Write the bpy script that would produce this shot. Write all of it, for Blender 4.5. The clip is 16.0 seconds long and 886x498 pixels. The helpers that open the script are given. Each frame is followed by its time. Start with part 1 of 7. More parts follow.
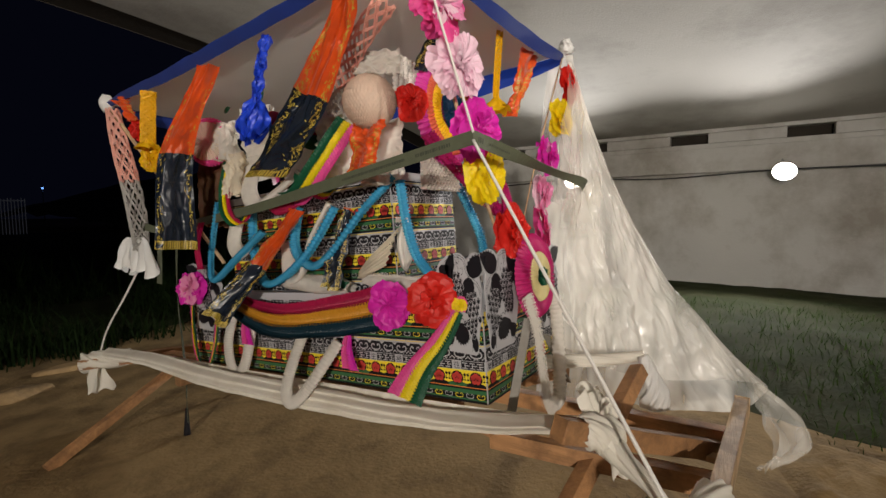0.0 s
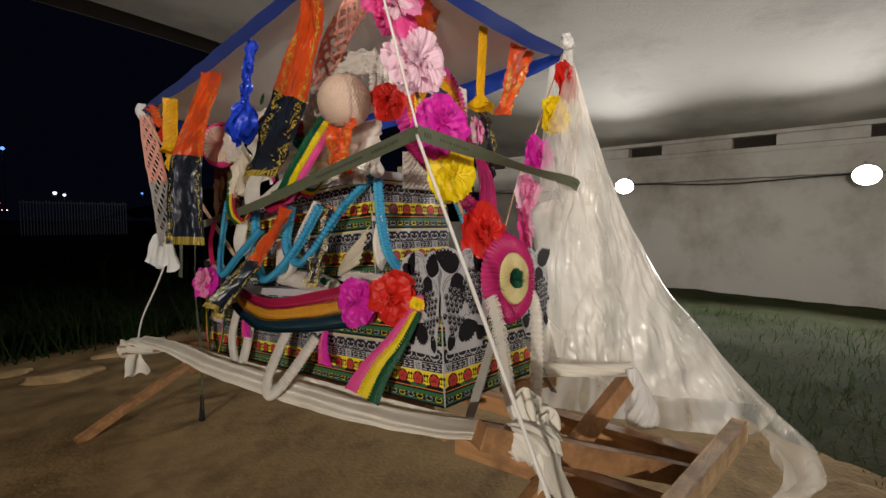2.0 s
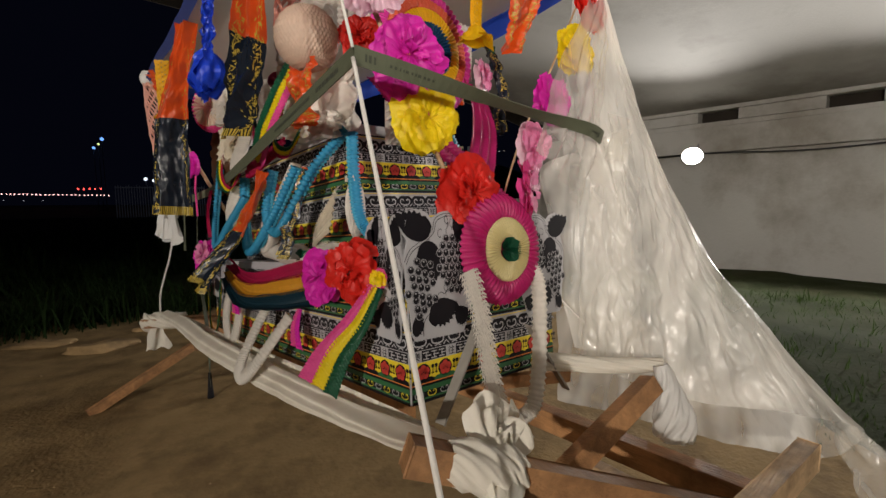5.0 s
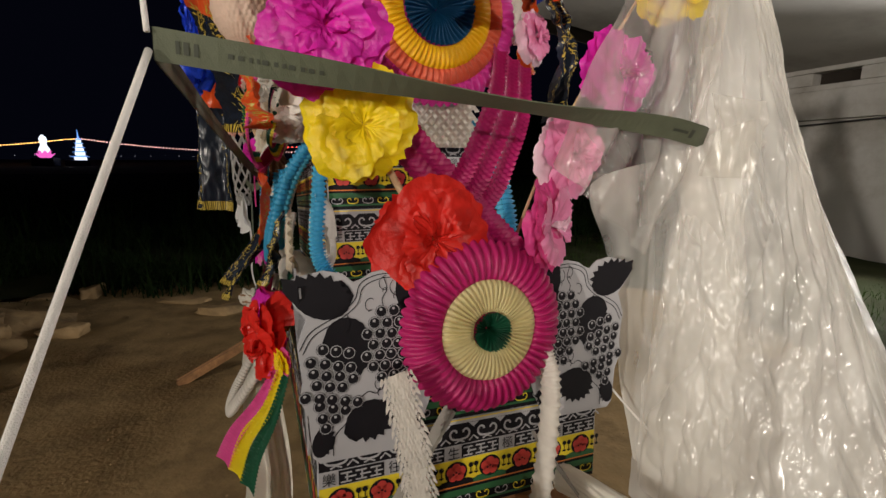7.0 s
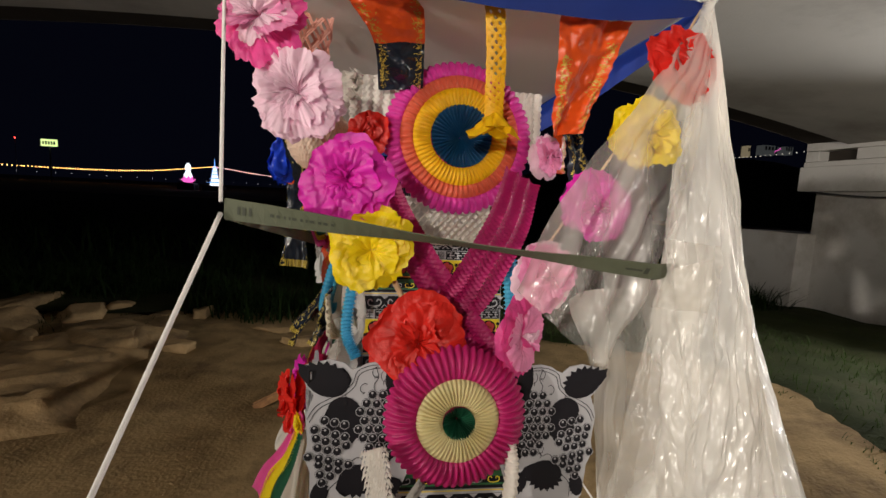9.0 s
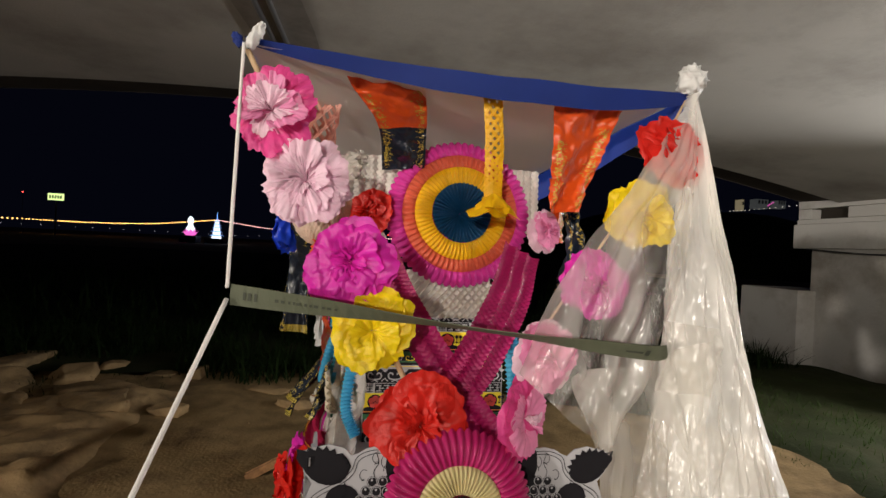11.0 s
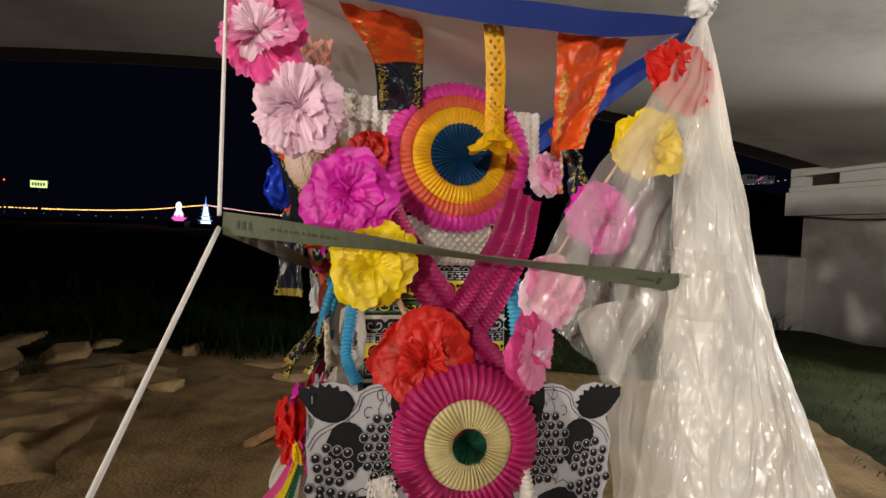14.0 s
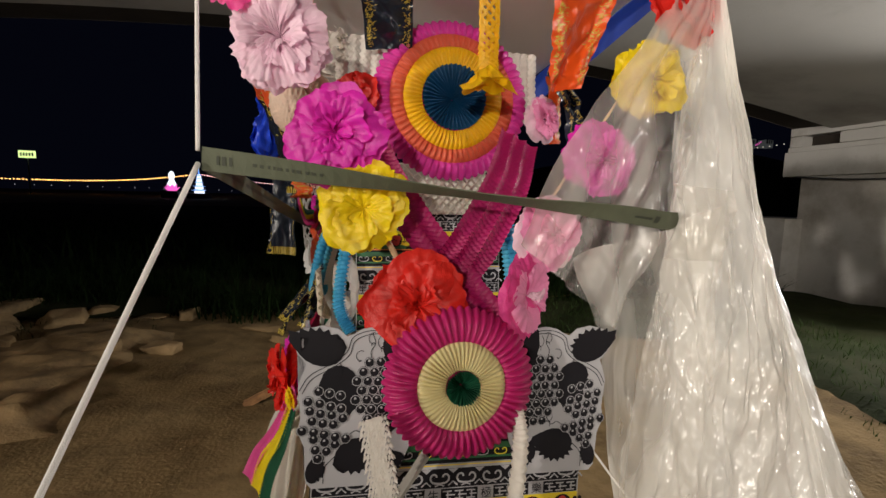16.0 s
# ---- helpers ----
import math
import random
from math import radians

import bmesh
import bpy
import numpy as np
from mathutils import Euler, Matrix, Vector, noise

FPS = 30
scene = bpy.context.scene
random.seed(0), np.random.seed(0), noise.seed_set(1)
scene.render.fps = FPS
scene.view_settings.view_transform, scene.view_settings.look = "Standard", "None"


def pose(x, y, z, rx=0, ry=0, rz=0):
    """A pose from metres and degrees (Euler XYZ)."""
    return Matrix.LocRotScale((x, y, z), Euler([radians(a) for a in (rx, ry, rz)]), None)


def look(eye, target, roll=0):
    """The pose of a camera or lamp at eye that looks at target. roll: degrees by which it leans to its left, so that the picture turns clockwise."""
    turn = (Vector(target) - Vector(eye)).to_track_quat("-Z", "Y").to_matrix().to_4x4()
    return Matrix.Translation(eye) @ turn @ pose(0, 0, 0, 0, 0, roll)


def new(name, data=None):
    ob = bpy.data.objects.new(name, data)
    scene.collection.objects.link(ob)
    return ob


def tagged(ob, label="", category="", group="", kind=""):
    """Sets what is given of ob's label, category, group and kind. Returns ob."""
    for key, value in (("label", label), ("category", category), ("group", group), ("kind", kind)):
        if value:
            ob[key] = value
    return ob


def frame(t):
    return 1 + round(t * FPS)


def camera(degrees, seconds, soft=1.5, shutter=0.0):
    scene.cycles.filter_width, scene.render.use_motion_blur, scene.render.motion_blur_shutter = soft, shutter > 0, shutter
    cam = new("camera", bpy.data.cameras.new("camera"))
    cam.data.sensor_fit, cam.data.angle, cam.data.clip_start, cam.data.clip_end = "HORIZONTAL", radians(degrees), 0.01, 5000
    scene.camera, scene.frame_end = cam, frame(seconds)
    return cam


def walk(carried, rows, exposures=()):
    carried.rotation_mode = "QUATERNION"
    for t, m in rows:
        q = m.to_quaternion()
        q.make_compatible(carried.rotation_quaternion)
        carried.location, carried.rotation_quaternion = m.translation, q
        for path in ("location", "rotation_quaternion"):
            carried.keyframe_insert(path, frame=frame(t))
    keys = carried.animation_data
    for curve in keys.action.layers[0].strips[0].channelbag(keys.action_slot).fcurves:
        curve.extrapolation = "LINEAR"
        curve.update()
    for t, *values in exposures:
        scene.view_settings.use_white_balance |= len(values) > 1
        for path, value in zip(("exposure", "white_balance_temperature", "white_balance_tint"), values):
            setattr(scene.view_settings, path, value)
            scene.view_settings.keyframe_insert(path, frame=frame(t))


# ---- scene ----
cam = camera(88.6, 16.0)
METRES, EYE, TILT, LEAN, TURN = 2.5, 1.38, -4.3, 0.5, -57.0
ROWS = [
    (0.0, 0.0, 0.0, 0.0, 0.0, 0.0, -0.0),
    (0.5, 0.0254, 0.0328, -0.0071, 1.31, 0.1, -0.11),
    (1.0, 0.0533, 0.0346, -0.0079, 3.53, 0.5, -0.37),
    (1.5, 0.1065, 0.0262, -0.0094, 5.97, 0.73, -0.92),
    (2.0, 0.1511, 0.0215, -0.0107, 7.88, 0.75, -1.28),
    (2.5, 0.176, 0.0224, -0.0142, 9.15, 0.53, -1.58),
    (3.0, 0.1722, 0.0526, -0.0257, 9.89, 0.11, -1.73),
    (3.5, 0.1704, 0.0927, -0.0286, 10.55, -0.23, -1.59),
    (4.0, 0.1875, 0.1233, -0.0262, 11.9, -0.56, -1.43),
    (6.5, 0.3304, 0.3646, -0.0122, 28.24, -5.66, -2.32),
    (7.0, 0.3373, 0.45, 0.0691, 35.13, -7.8, -3.07),
    (7.5, 0.3968, 0.4699, 0.1063, 41.54, -7.94, -5.1),
    (8.0, 0.4364, 0.4623, 0.1293, 43.83, -6.98, -5.54),
    (8.5, 0.4537, 0.4448, 0.1449, 45.64, -5.75, -6.05),
    (9.0, 0.4616, 0.4411, 0.1563, 46.6, -4.1, -6.33),
    (9.5, 0.4647, 0.4394, 0.1728, 47.29, -2.1, -6.62),
    (10.0, 0.4682, 0.4356, 0.1836, 47.38, -0.17, -6.84),
    (12.5, 0.4587, 0.4319, 0.175, 45.77, 3.3, -5.56),
    (13.0, 0.4533, 0.4337, 0.1644, 45.65, 2.54, -5.3),
    (13.5, 0.4476, 0.4377, 0.1506, 45.57, 1.45, -5.26),
    (14.0, 0.4449, 0.4417, 0.1351, 45.55, 0.24, -5.21),
    (14.5, 0.4447, 0.45, 0.1244, 45.58, -0.92, -5.01),
    (15.0, 0.4429, 0.4516, 0.1189, 45.63, -1.82, -4.78),
    (15.5, 0.4421, 0.4544, 0.1147, 45.49, -2.62, -4.64),
    (16.0, 0.4399, 0.4561, 0.109, 45.12, -3.73, -4.72),
]
STEPS = [(t, pose(-1.829, -0.716, EYE, TILT, LEAN, TURN) @ pose(METRES * x, METRES * y, METRES * z, 90 + pitch, roll, yaw)) for t, x, y, z, yaw, pitch, roll in ROWS]
STEPS += [(4.2, look((-1.263, -0.954, 1.285), (0.126, 0.476, 1.119), 0.1)), (6.3, look((-0.753, -0.999, 1.257), (0.280, 0.687, 0.957), -0.5)),
          (10.2, look((-0.261, -1.087, 1.753), (0.081, 0.882, 1.682), 3.4)), (12.3, look((-0.267, -1.085, 1.737), (0.108, 0.879, 1.770), 2.2))]
walk(cam, sorted(STEPS, key=lambda row: row[0]),
     exposures=[(0.0, 0.03), (1.5, -0.02), (3.5, -0.15), (6.5, -0.13), (7.5, -0.22), (9.0, -0.05), (12.5, 0.03), (16.0, -0.04)])

# ---------- world and light ----------
night = bpy.data.worlds.new("night_sky")
scene.world = night
night.use_nodes = True
night.node_tree.nodes["Background"].inputs[0].default_value = (0.10, 0.12, 0.30, 1)
night.node_tree.nodes["Background"].inputs[1].default_value = 0.012


def lamp(name, at, aim, power, cone, colour):
    data = bpy.data.lights.new(name, "SPOT")
    data.spot_size, data.spot_blend, data.shadow_soft_size, data.energy, data.color = radians(cone), 0.8, 0.12, power, colour
    ob = new(name, data)
    ob.matrix_world = look(at, aim)
    return ob


# two floodlights on the abutment wall, one on the opposite wall, one on a pole: place, aim, power, cone, colour
FLOODS = (((6.66, 1.9, 1.97), (0.0, 0.6, 0.7), 580, 126, (1.0, 0.97, 0.94)), ((6.66, -1.25, 1.97), (0.0, 0.2, 0.7), 580, 126, (1.0, 0.97, 0.94)),
          ((-8.55, -4.4, 2.3), (0.2, -0.1, 1.35), 2350, 64, (1.0, 0.91, 0.80)), ((-3.2, -8.2, 2.75), (0.9, 0.0, 3.40), 2350, 40, (1.0, 0.91, 0.80)))
for at, aim, power, cone, colour in FLOODS:
    lamp("flood_beam", at, aim, power, cone, colour)


# ---------- materials ----------
def mat(name, colour, rough=0.6, metal=0.0, vary=0.12, scale=12.0, bump=0.15, fine=90.0, clear=0.0, alpha=1.0,
        trans=0.0, spread=0.0, emit=None, power=0.0, dirt=None, dirt_scale=3.0, sheen=0.0, spec=0.5, grain=None):
    """A surface with grain at two scales. clear: translucency of thin paper or cloth. spread: lightness by object."""
    m = bpy.data.materials.new(name)
    m.use_nodes = True
    nt = m.node_tree
    N, L = nt.nodes, nt.links
    b = N["Principled BSDF"]
    b.inputs["Roughness"].default_value, b.inputs["Metallic"].default_value = rough, metal
    b.inputs["Specular IOR Level"].default_value = spec
    co = N.new("ShaderNodeTexCoord")
    n1 = N.new("ShaderNodeTexNoise")
    n1.inputs["Scale"].default_value, n1.inputs["Detail"].default_value = scale, 5
    n2 = N.new("ShaderNodeTexNoise")
    n2.inputs["Scale"].default_value, n2.inputs["Detail"].default_value = fine, 3
    where = co.outputs["Object"]
    if grain:
        mp = N.new("ShaderNodeMapping")
        mp.inputs["Scale"].default_value = grain
        L.new(where, mp.inputs[0])
        where = mp.outputs[0]
        n1.inputs["Distortion"].default_value = 0.6
    L.new(where, n1.inputs["Vector"])
    L.new(where, n2.inputs["Vector"])
    mix = N.new("ShaderNodeMix")
    mix.data_type = "RGBA"
    lo = [c * (1 - vary) for c in colour[:3]] + [1]
    hi = [min(1, c * (1 + vary)) for c in colour[:3]] + [1]
    mix.inputs[6].default_value, mix.inputs[7].default_value = lo, hi
    L.new(n1.outputs["Fac"], mix.inputs[0])
    out = mix.outputs[2]
    if dirt:
        n3 = N.new("ShaderNodeTexNoise")
        n3.inputs["Scale"].default_value, n3.inputs["Detail"].default_value = dirt_scale, 8
        n3.inputs["Roughness"].default_value = 0.65
        L.new(co.outputs["Object"], n3.inputs["Vector"])
        ramp = N.new("ShaderNodeValToRGB")
        ramp.color_ramp.elements[0].position, ramp.color_ramp.elements[1].position = 0.46, 0.66
        L.new(n3.outputs["Fac"], ramp.inputs[0])
        mx = N.new("ShaderNodeMix")
        mx.data_type = "RGBA"
        mx.inputs[7].default_value = (*dirt, 1)
        L.new(ramp.outputs[0], mx.inputs[0])
        L.new(out, mx.inputs[6])
        out = mx.outputs[2]
    if spread:
        info = N.new("ShaderNodeObjectInfo")
        hsv = N.new("ShaderNodeHueSaturation")
        rng = N.new("ShaderNodeMapRange")
        rng.inputs[3].default_value, rng.inputs[4].default_value = 1 - spread, 1 + spread
        L.new(info.outputs["Random"], rng.inputs[0])
        L.new(rng.outputs[0], hsv.inputs["Value"])
        L.new(out, hsv.inputs["Color"])
        out = hsv.outputs[0]
    L.new(out, b.inputs["Base Color"])
    if bump:
        bp = N.new("ShaderNodeBump")
        bp.inputs["Strength"].default_value, bp.inputs["Distance"].default_value = bump, 0.01
        L.new(n2.outputs["Fac"], bp.inputs["Height"])
        L.new(bp.outputs[0], b.inputs["Normal"])
    b.inputs["Sheen Weight"].default_value = sheen
    b.inputs["Transmission Weight"].default_value = trans
    b.inputs["Alpha"].default_value = alpha
    if emit:
        b.inputs["Emission Color"].default_value, b.inputs["Emission Strength"].default_value = (*emit, 1), power
    if clear:
        tr = N.new("ShaderNodeBsdfTranslucent")
        L.new(out, tr.inputs["Color"])
        ms = N.new("ShaderNodeMixShader")
        ms.inputs[0].default_value = clear
        L.new(b.outputs[0], ms.inputs[1])
        L.new(tr.outputs[0], ms.inputs[2])
        L.new(ms.outputs[0], N["Material Output"].inputs["Surface"])
    return m


def glow(name, colour, power):
    return mat(name, (0.02, 0.02, 0.02), bump=0, emit=colour, power=power)


SOIL = mat("sandy_soil", (0.28, 0.19, 0.088), 0.95, vary=0.4, scale=5, bump=0.9, fine=38, dirt=(0.15, 0.098, 0.046), dirt_scale=2.6, spec=0.2)
ROCK = mat("sandstone", (0.37, 0.25, 0.125), 0.9, vary=0.35, scale=4, bump=0.9, fine=30, dirt=(0.19, 0.13, 0.07), dirt_scale=2.5, spec=0.2, spread=0.15)
# near-black base colour puts the lack of lamplight into the riverside grass
GRASS_UNLIT = mat("grass", (0.009, 0.019, 0.004), 0.8, vary=0.4, scale=6, bump=0, spec=0.08)
WEED = mat("weeds", (0.040, 0.068, 0.016), 0.75, vary=0.5, scale=3, bump=0, clear=0.3, spec=0.15)
CONCRETE = mat("concrete", (0.42, 0.40, 0.37), 0.85, vary=0.14, scale=1.2, bump=0.25, fine=40, dirt=(0.27, 0.25, 0.225), dirt_scale=0.5, spec=0.3)
CONCRETE2 = mat("stained_concrete", (0.60, 0.585, 0.56), 0.88, vary=0.12, scale=1.1, bump=0.35, fine=30, dirt=(0.36, 0.33, 0.29), dirt_scale=0.7, spec=0.3)
TIMBER = mat("pine_timber", (0.40, 0.205, 0.088), 0.6, vary=0.5, scale=14, bump=0.35, fine=60, dirt=(0.20, 0.10, 0.045), dirt_scale=6, spread=0.25, grain=(3, 0.25, 3))
TIMBER_PALE = mat("pale_timber", (0.58, 0.40, 0.23), 0.65, vary=0.35, scale=14, bump=0.4, fine=60, dirt=(0.27, 0.18, 0.10), dirt_scale=6, grain=(0.25, 3, 3))
CLOTH = mat("white_cotton", (0.84, 0.80, 0.71), 0.9, vary=0.05, scale=8, bump=0.12, fine=300, clear=0.25, dirt=(0.75, 0.70, 0.60), dirt_scale=4)
CANOPY = mat("canopy_cloth", (0.86, 0.83, 0.79), 0.9, vary=0.05, scale=3, bump=0.08, fine=300, clear=0.4)
BLUE_CLOTH = mat("blue_cloth", (0.010, 0.038, 0.27), 0.6, vary=0.2, scale=9, bump=0.1, fine=250, clear=0.5, sheen=0.2)
ROPE = mat("white_cord", (0.75, 0.72, 0.68), 0.8, vary=0.1, scale=60, bump=0.4, fine=500)
STRAP = mat("olive_webbing", (0.088, 0.098, 0.060), 0.75, vary=0.2, scale=30, bump=0.18, fine=420)
PAPER_W = mat("printed_paper", (0.42, 0.415, 0.438), 0.5, vary=0.04, scale=20, bump=0.03)
# near-black concrete: shade of the overhang and bearing slots put into the colour
SHADE_CONCRETE = mat("shade_dark_concrete", (0.05, 0.042, 0.035), 0.95, vary=0.3, scale=2, bump=0.4, fine=20, spec=0.1)
INK = mat("black_ink", (0.009, 0.008, 0.011), 0.6, vary=0.2, scale=30, bump=0, spec=0.2)
INK_Y = mat("yellow_ink", (0.80, 0.62, 0.03), 0.5, vary=0.08, scale=20, bump=0)
INK_R = mat("red_ink", (0.50, 0.045, 0.035), 0.5, vary=0.15, scale=20, bump=0)
INK_G = mat("green_ink", (0.025, 0.12, 0.045), 0.5, vary=0.15, scale=20, bump=0)
INK_O = mat("orange_ink", (0.70, 0.22, 0.04), 0.5, vary=0.1, scale=20, bump=0)


def tissue(name, c, rough=0.42, clear=0.42):
    return mat(name, c, rough, vary=0.16, scale=25, bump=0.45, fine=60, clear=clear, spread=0.06)


T_RED = tissue("red_tissue", (0.72, 0.025, 0.016))
T_MAG = tissue("magenta_tissue", (0.74, 0.025, 0.46))
T_PINK = tissue("pink_tissue", (0.86, 0.32, 0.56))
T_PALE = tissue("pale_pink_tissue", (0.92, 0.65, 0.76))
T_HOT = tissue("hot_pink_tissue", (0.80, 0.08, 0.33))
T_YEL = tissue("yellow_tissue", (0.90, 0.68, 0.008))
T_WHITE = tissue("white_tissue", (0.80, 0.76, 0.70), 0.6)
T_GREEN = tissue("green_tissue", (0.008, 0.095, 0.045))
T_BLUE = tissue("blue_tissue", (0.05, 0.36, 0.60))
T_NAVY = tissue("navy_tissue", (0.008, 0.035, 0.055))
T_CREAM = tissue("cream_tissue", (0.82, 0.73, 0.37))
T_CRIM = tissue("crimson_tissue", (0.44, 0.012, 0.075))
T_COBALT = tissue("cobalt_foil", (0.015, 0.06, 0.62), 0.3, 0.2)
T_SALMON = tissue("salmon_tissue", (0.84, 0.47, 0.38))
T_TEAL = tissue("teal_tissue", (0.005, 0.068, 0.173))
T_HOTROSE = tissue("rose_honeycomb", (0.576, 0.020, 0.176))
T_MAG2 = tissue("orchid_honeycomb", (0.70, 0.05, 0.38))
T_ORANGEPINK = tissue("coral_honeycomb", (0.80, 0.16, 0.08))
T_GOLDY = tissue("golden_honeycomb", (0.88, 0.54, 0.008))
T_BLUE2 = tissue("sky_blue_tissue", (0.10, 0.50, 0.72))
T_AMBER = tissue("amber_tissue", (0.74, 0.35, 0.03))
T_BEIGE = tissue("beige_tissue", (0.78, 0.60, 0.48), 0.6)
T_CREAMW = tissue("ivory_tissue", (0.80, 0.72, 0.58), 0.6)
T_BROWN = tissue("brown_paper", (0.16, 0.07, 0.03), 0.6)
INK_FADED = mat("faded_ink", (0.045, 0.05, 0.035), 0.8, bump=0)
WEB_GREY = mat("grey_webbing", (0.30, 0.28, 0.25), 0.8, vary=0.2, scale=30, bump=0.4, fine=400)
T_CRIM2 = tissue("raspberry_tissue", (0.43, 0.010, 0.125))
T_GREYNET = tissue("grey_white_tissue", (0.50, 0.48, 0.45), 0.6)
SATIN_O = mat("orange_satin", (0.72, 0.082, 0.007), 0.28, vary=0.35, scale=14, bump=0.1, fine=200, clear=0.4, sheen=0.3)
SATIN_N = mat("navy_satin", (0.010, 0.015, 0.026), 0.27, vary=0.3, scale=18, bump=0.1, fine=200, clear=0.08)
GOLD = mat("gold_print", (0.50, 0.36, 0.05), 0.4, vary=0.4, scale=40, bump=0.1)
PLASTIC_W = mat("white_plastic_bag", (0.80, 0.79, 0.77), 0.35, vary=0.05, scale=20, bump=0.2, fine=80, clear=0.35)
HOUSING = mat("lamp_housing", (0.06, 0.06, 0.065), 0.5, 0.6, bump=0.1)
LAMP_FACE = glow("lamp_face", (1.0, 0.95, 0.86), 60)
GLOW_AMBER, GLOW_PINK, GLOW_DIM = glow("amber_bulb", (1.0, 0.50, 0.14), 4.5), glow("pink_bulb", (1.0, 0.50, 0.48), 3.8), glow("dim_bulb", (0.8, 0.8, 0.9), 0.5)
GLOW_RED, GLOW_WHITE, GLOW_BLUE = glow("red_bulb", (1.0, 0.06, 0.05), 5), glow("white_lantern", (0.80, 0.88, 1.0), 1.6), glow("blue_lantern", (0.16, 0.38, 1.0), 1.6)
GLOW_MAG, GLOW_SIGN = glow("pink_lantern", (1.0, 0.14, 0.62), 1.1), glow("sign_face", (0.75, 0.95, 0.35), 1.3)
GLOW_CREAM2 = glow("cream_bulb", (1.0, 0.9, 0.75), 0.9)
GLOW_CREAM, GLOW_GREY = glow("lit_cream_wall", (1.0, 0.82, 0.5), 0.16), glow("lit_grey_wall", (0.8, 0.85, 0.85), 0.04)
# weak emission stands in for lamplight on the far railing
FENCE_GLOW = mat("glowing_railing", (0.4, 0.4, 0.43), 0.6, emit=(0.6, 0.65, 0.8), power=0.012)
TURF = mat("turf", (0.024, 0.030, 0.010), 0.95, vary=0.5, scale=3, bump=0.8, fine=25, spec=0.1, dirt=(0.036, 0.036, 0.016), dirt_scale=1.5)
DRY = mat("dry_grass", (0.07, 0.05, 0.03), 0.9, vary=0.4)
DARK_CONCRETE = mat("patched_concrete", (0.27, 0.25, 0.23), 0.9, vary=0.15, scale=2, bump=0.3, dirt=(0.18, 0.165, 0.15), dirt_scale=2)
METAL = mat("grey_steel", (0.35, 0.35, 0.36), 0.4, 0.8, bump=0.1)


def film_sheet(name, thin, thick, rough=0.10):
    """Thin milky polythene: smooth, part see-through, with sharp gloss on long sparse creases."""
    m = bpy.data.materials.new(name)
    m.use_nodes = True
    nt = m.node_tree
    N, L = nt.nodes, nt.links
    b = N["Principled BSDF"]
    b.inputs["Base Color"].default_value = (0.84, 0.82, 0.77, 1)
    b.inputs["Roughness"].default_value, b.inputs["Specular IOR Level"].default_value = 0.35, 0.4
    b.inputs["Coat Weight"].default_value, b.inputs["Coat Roughness"].default_value = 1.0, rough
    tl = N.new("ShaderNodeBsdfTranslucent")
    tl.inputs["Color"].default_value = (0.95, 0.92, 0.86, 1)
    tp = N.new("ShaderNodeBsdfTransparent")
    tp.inputs["Color"].default_value = (0.97, 0.96, 0.94, 1)
    co = N.new("ShaderNodeTexCoord")

    def field(scale, detail, twist, turn=(0, 0, 0)):
        mp = N.new("ShaderNodeMapping")
        mp.inputs["Scale"].default_value, mp.inputs["Rotation"].default_value = scale, turn
        f = N.new("ShaderNodeTexNoise")
        f.inputs["Scale"].default_value, f.inputs["Detail"].default_value, f.inputs["Distortion"].default_value = 1.0, detail, twist
        L.new(co.outputs["Object"], mp.inputs[0])
        L.new(mp.outputs[0], f.inputs["Vector"])
        return f.outputs["Fac"]

    def spread(value, lo, hi, out_lo, out_hi):
        r = N.new("ShaderNodeMapRange")
        for q, x in enumerate((lo, hi, out_lo, out_hi)):
            r.inputs[q + 1].default_value = x
        L.new(value, r.inputs[0])
        return r.outputs[0]

    def bump(height, strength, distance, under=None):
        q = N.new("ShaderNodeBump")
        q.inputs["Distance"].default_value = distance
        if isinstance(strength, float):
            q.inputs["Strength"].default_value = strength
        else:
            L.new(strength, q.inputs["Strength"])
        L.new(height, q.inputs["Height"])
        if under:
            L.new(under, q.inputs["Normal"])
        return q.outputs[0]
    b.inputs["Coat IOR"].default_value = 2.1
    folds = bump(field((13, 13, 1.6), 1.5, 0.3, (0.12, 0.1, 0)), 0.22, 0.05)
    folds = bump(field((32, 32, 3.4), 1.0, 0.5, (0.15, -0.12, 0)), spread(field((4, 4, 2.5), 2, 0.4), 0.40, 0.62, 0.03, 0.35), 0.018, folds)
    where = spread(field((6, 6, 4), 2, 0.5), 0.38, 0.52, 0.0, 1.0)
    crumple = bump(field((48, 48, 13), 1.5, 1.0, (0.2, -0.25, 0)), where, 0.011, folds)
    streaks = spread(field((9, 9, 2), 2, 0.3), 0.40, 0.52, 0.0, 1.0)
    L.new(folds, b.inputs["Normal"])
    L.new(bump(field((110, 110, 7), 0.5, 0.4, (0.1, 0.15, 0)), streaks, 0.0055, crumple), b.inputs["Coat Normal"])
    m1 = N.new("ShaderNodeMixShader")
    m1.inputs[0].default_value = 0.42
    L.new(b.outputs[0], m1.inputs[1])
    L.new(tl.outputs[0], m1.inputs[2])
    m2 = N.new("ShaderNodeMixShader")
    L.new(spread(field((5, 5, 1.3), 2, 0.4), 0.40, 0.57, thin, thick), m2.inputs[0])
    L.new(tp.outputs[0], m2.inputs[1])
    L.new(m1.outputs[0], m2.inputs[2])
    L.new(m2.outputs[0], N["Material Output"].inputs["Surface"])
    return m


POLYTHENE = film_sheet("milky_polythene", 0.26, 0.74, 0.22)
POLY_CLEAR = film_sheet("clear_polythene", 0.15, 0.46, 0.20)


# ---------- mesh tools ----------
def V(*a):
    return Vector(a)


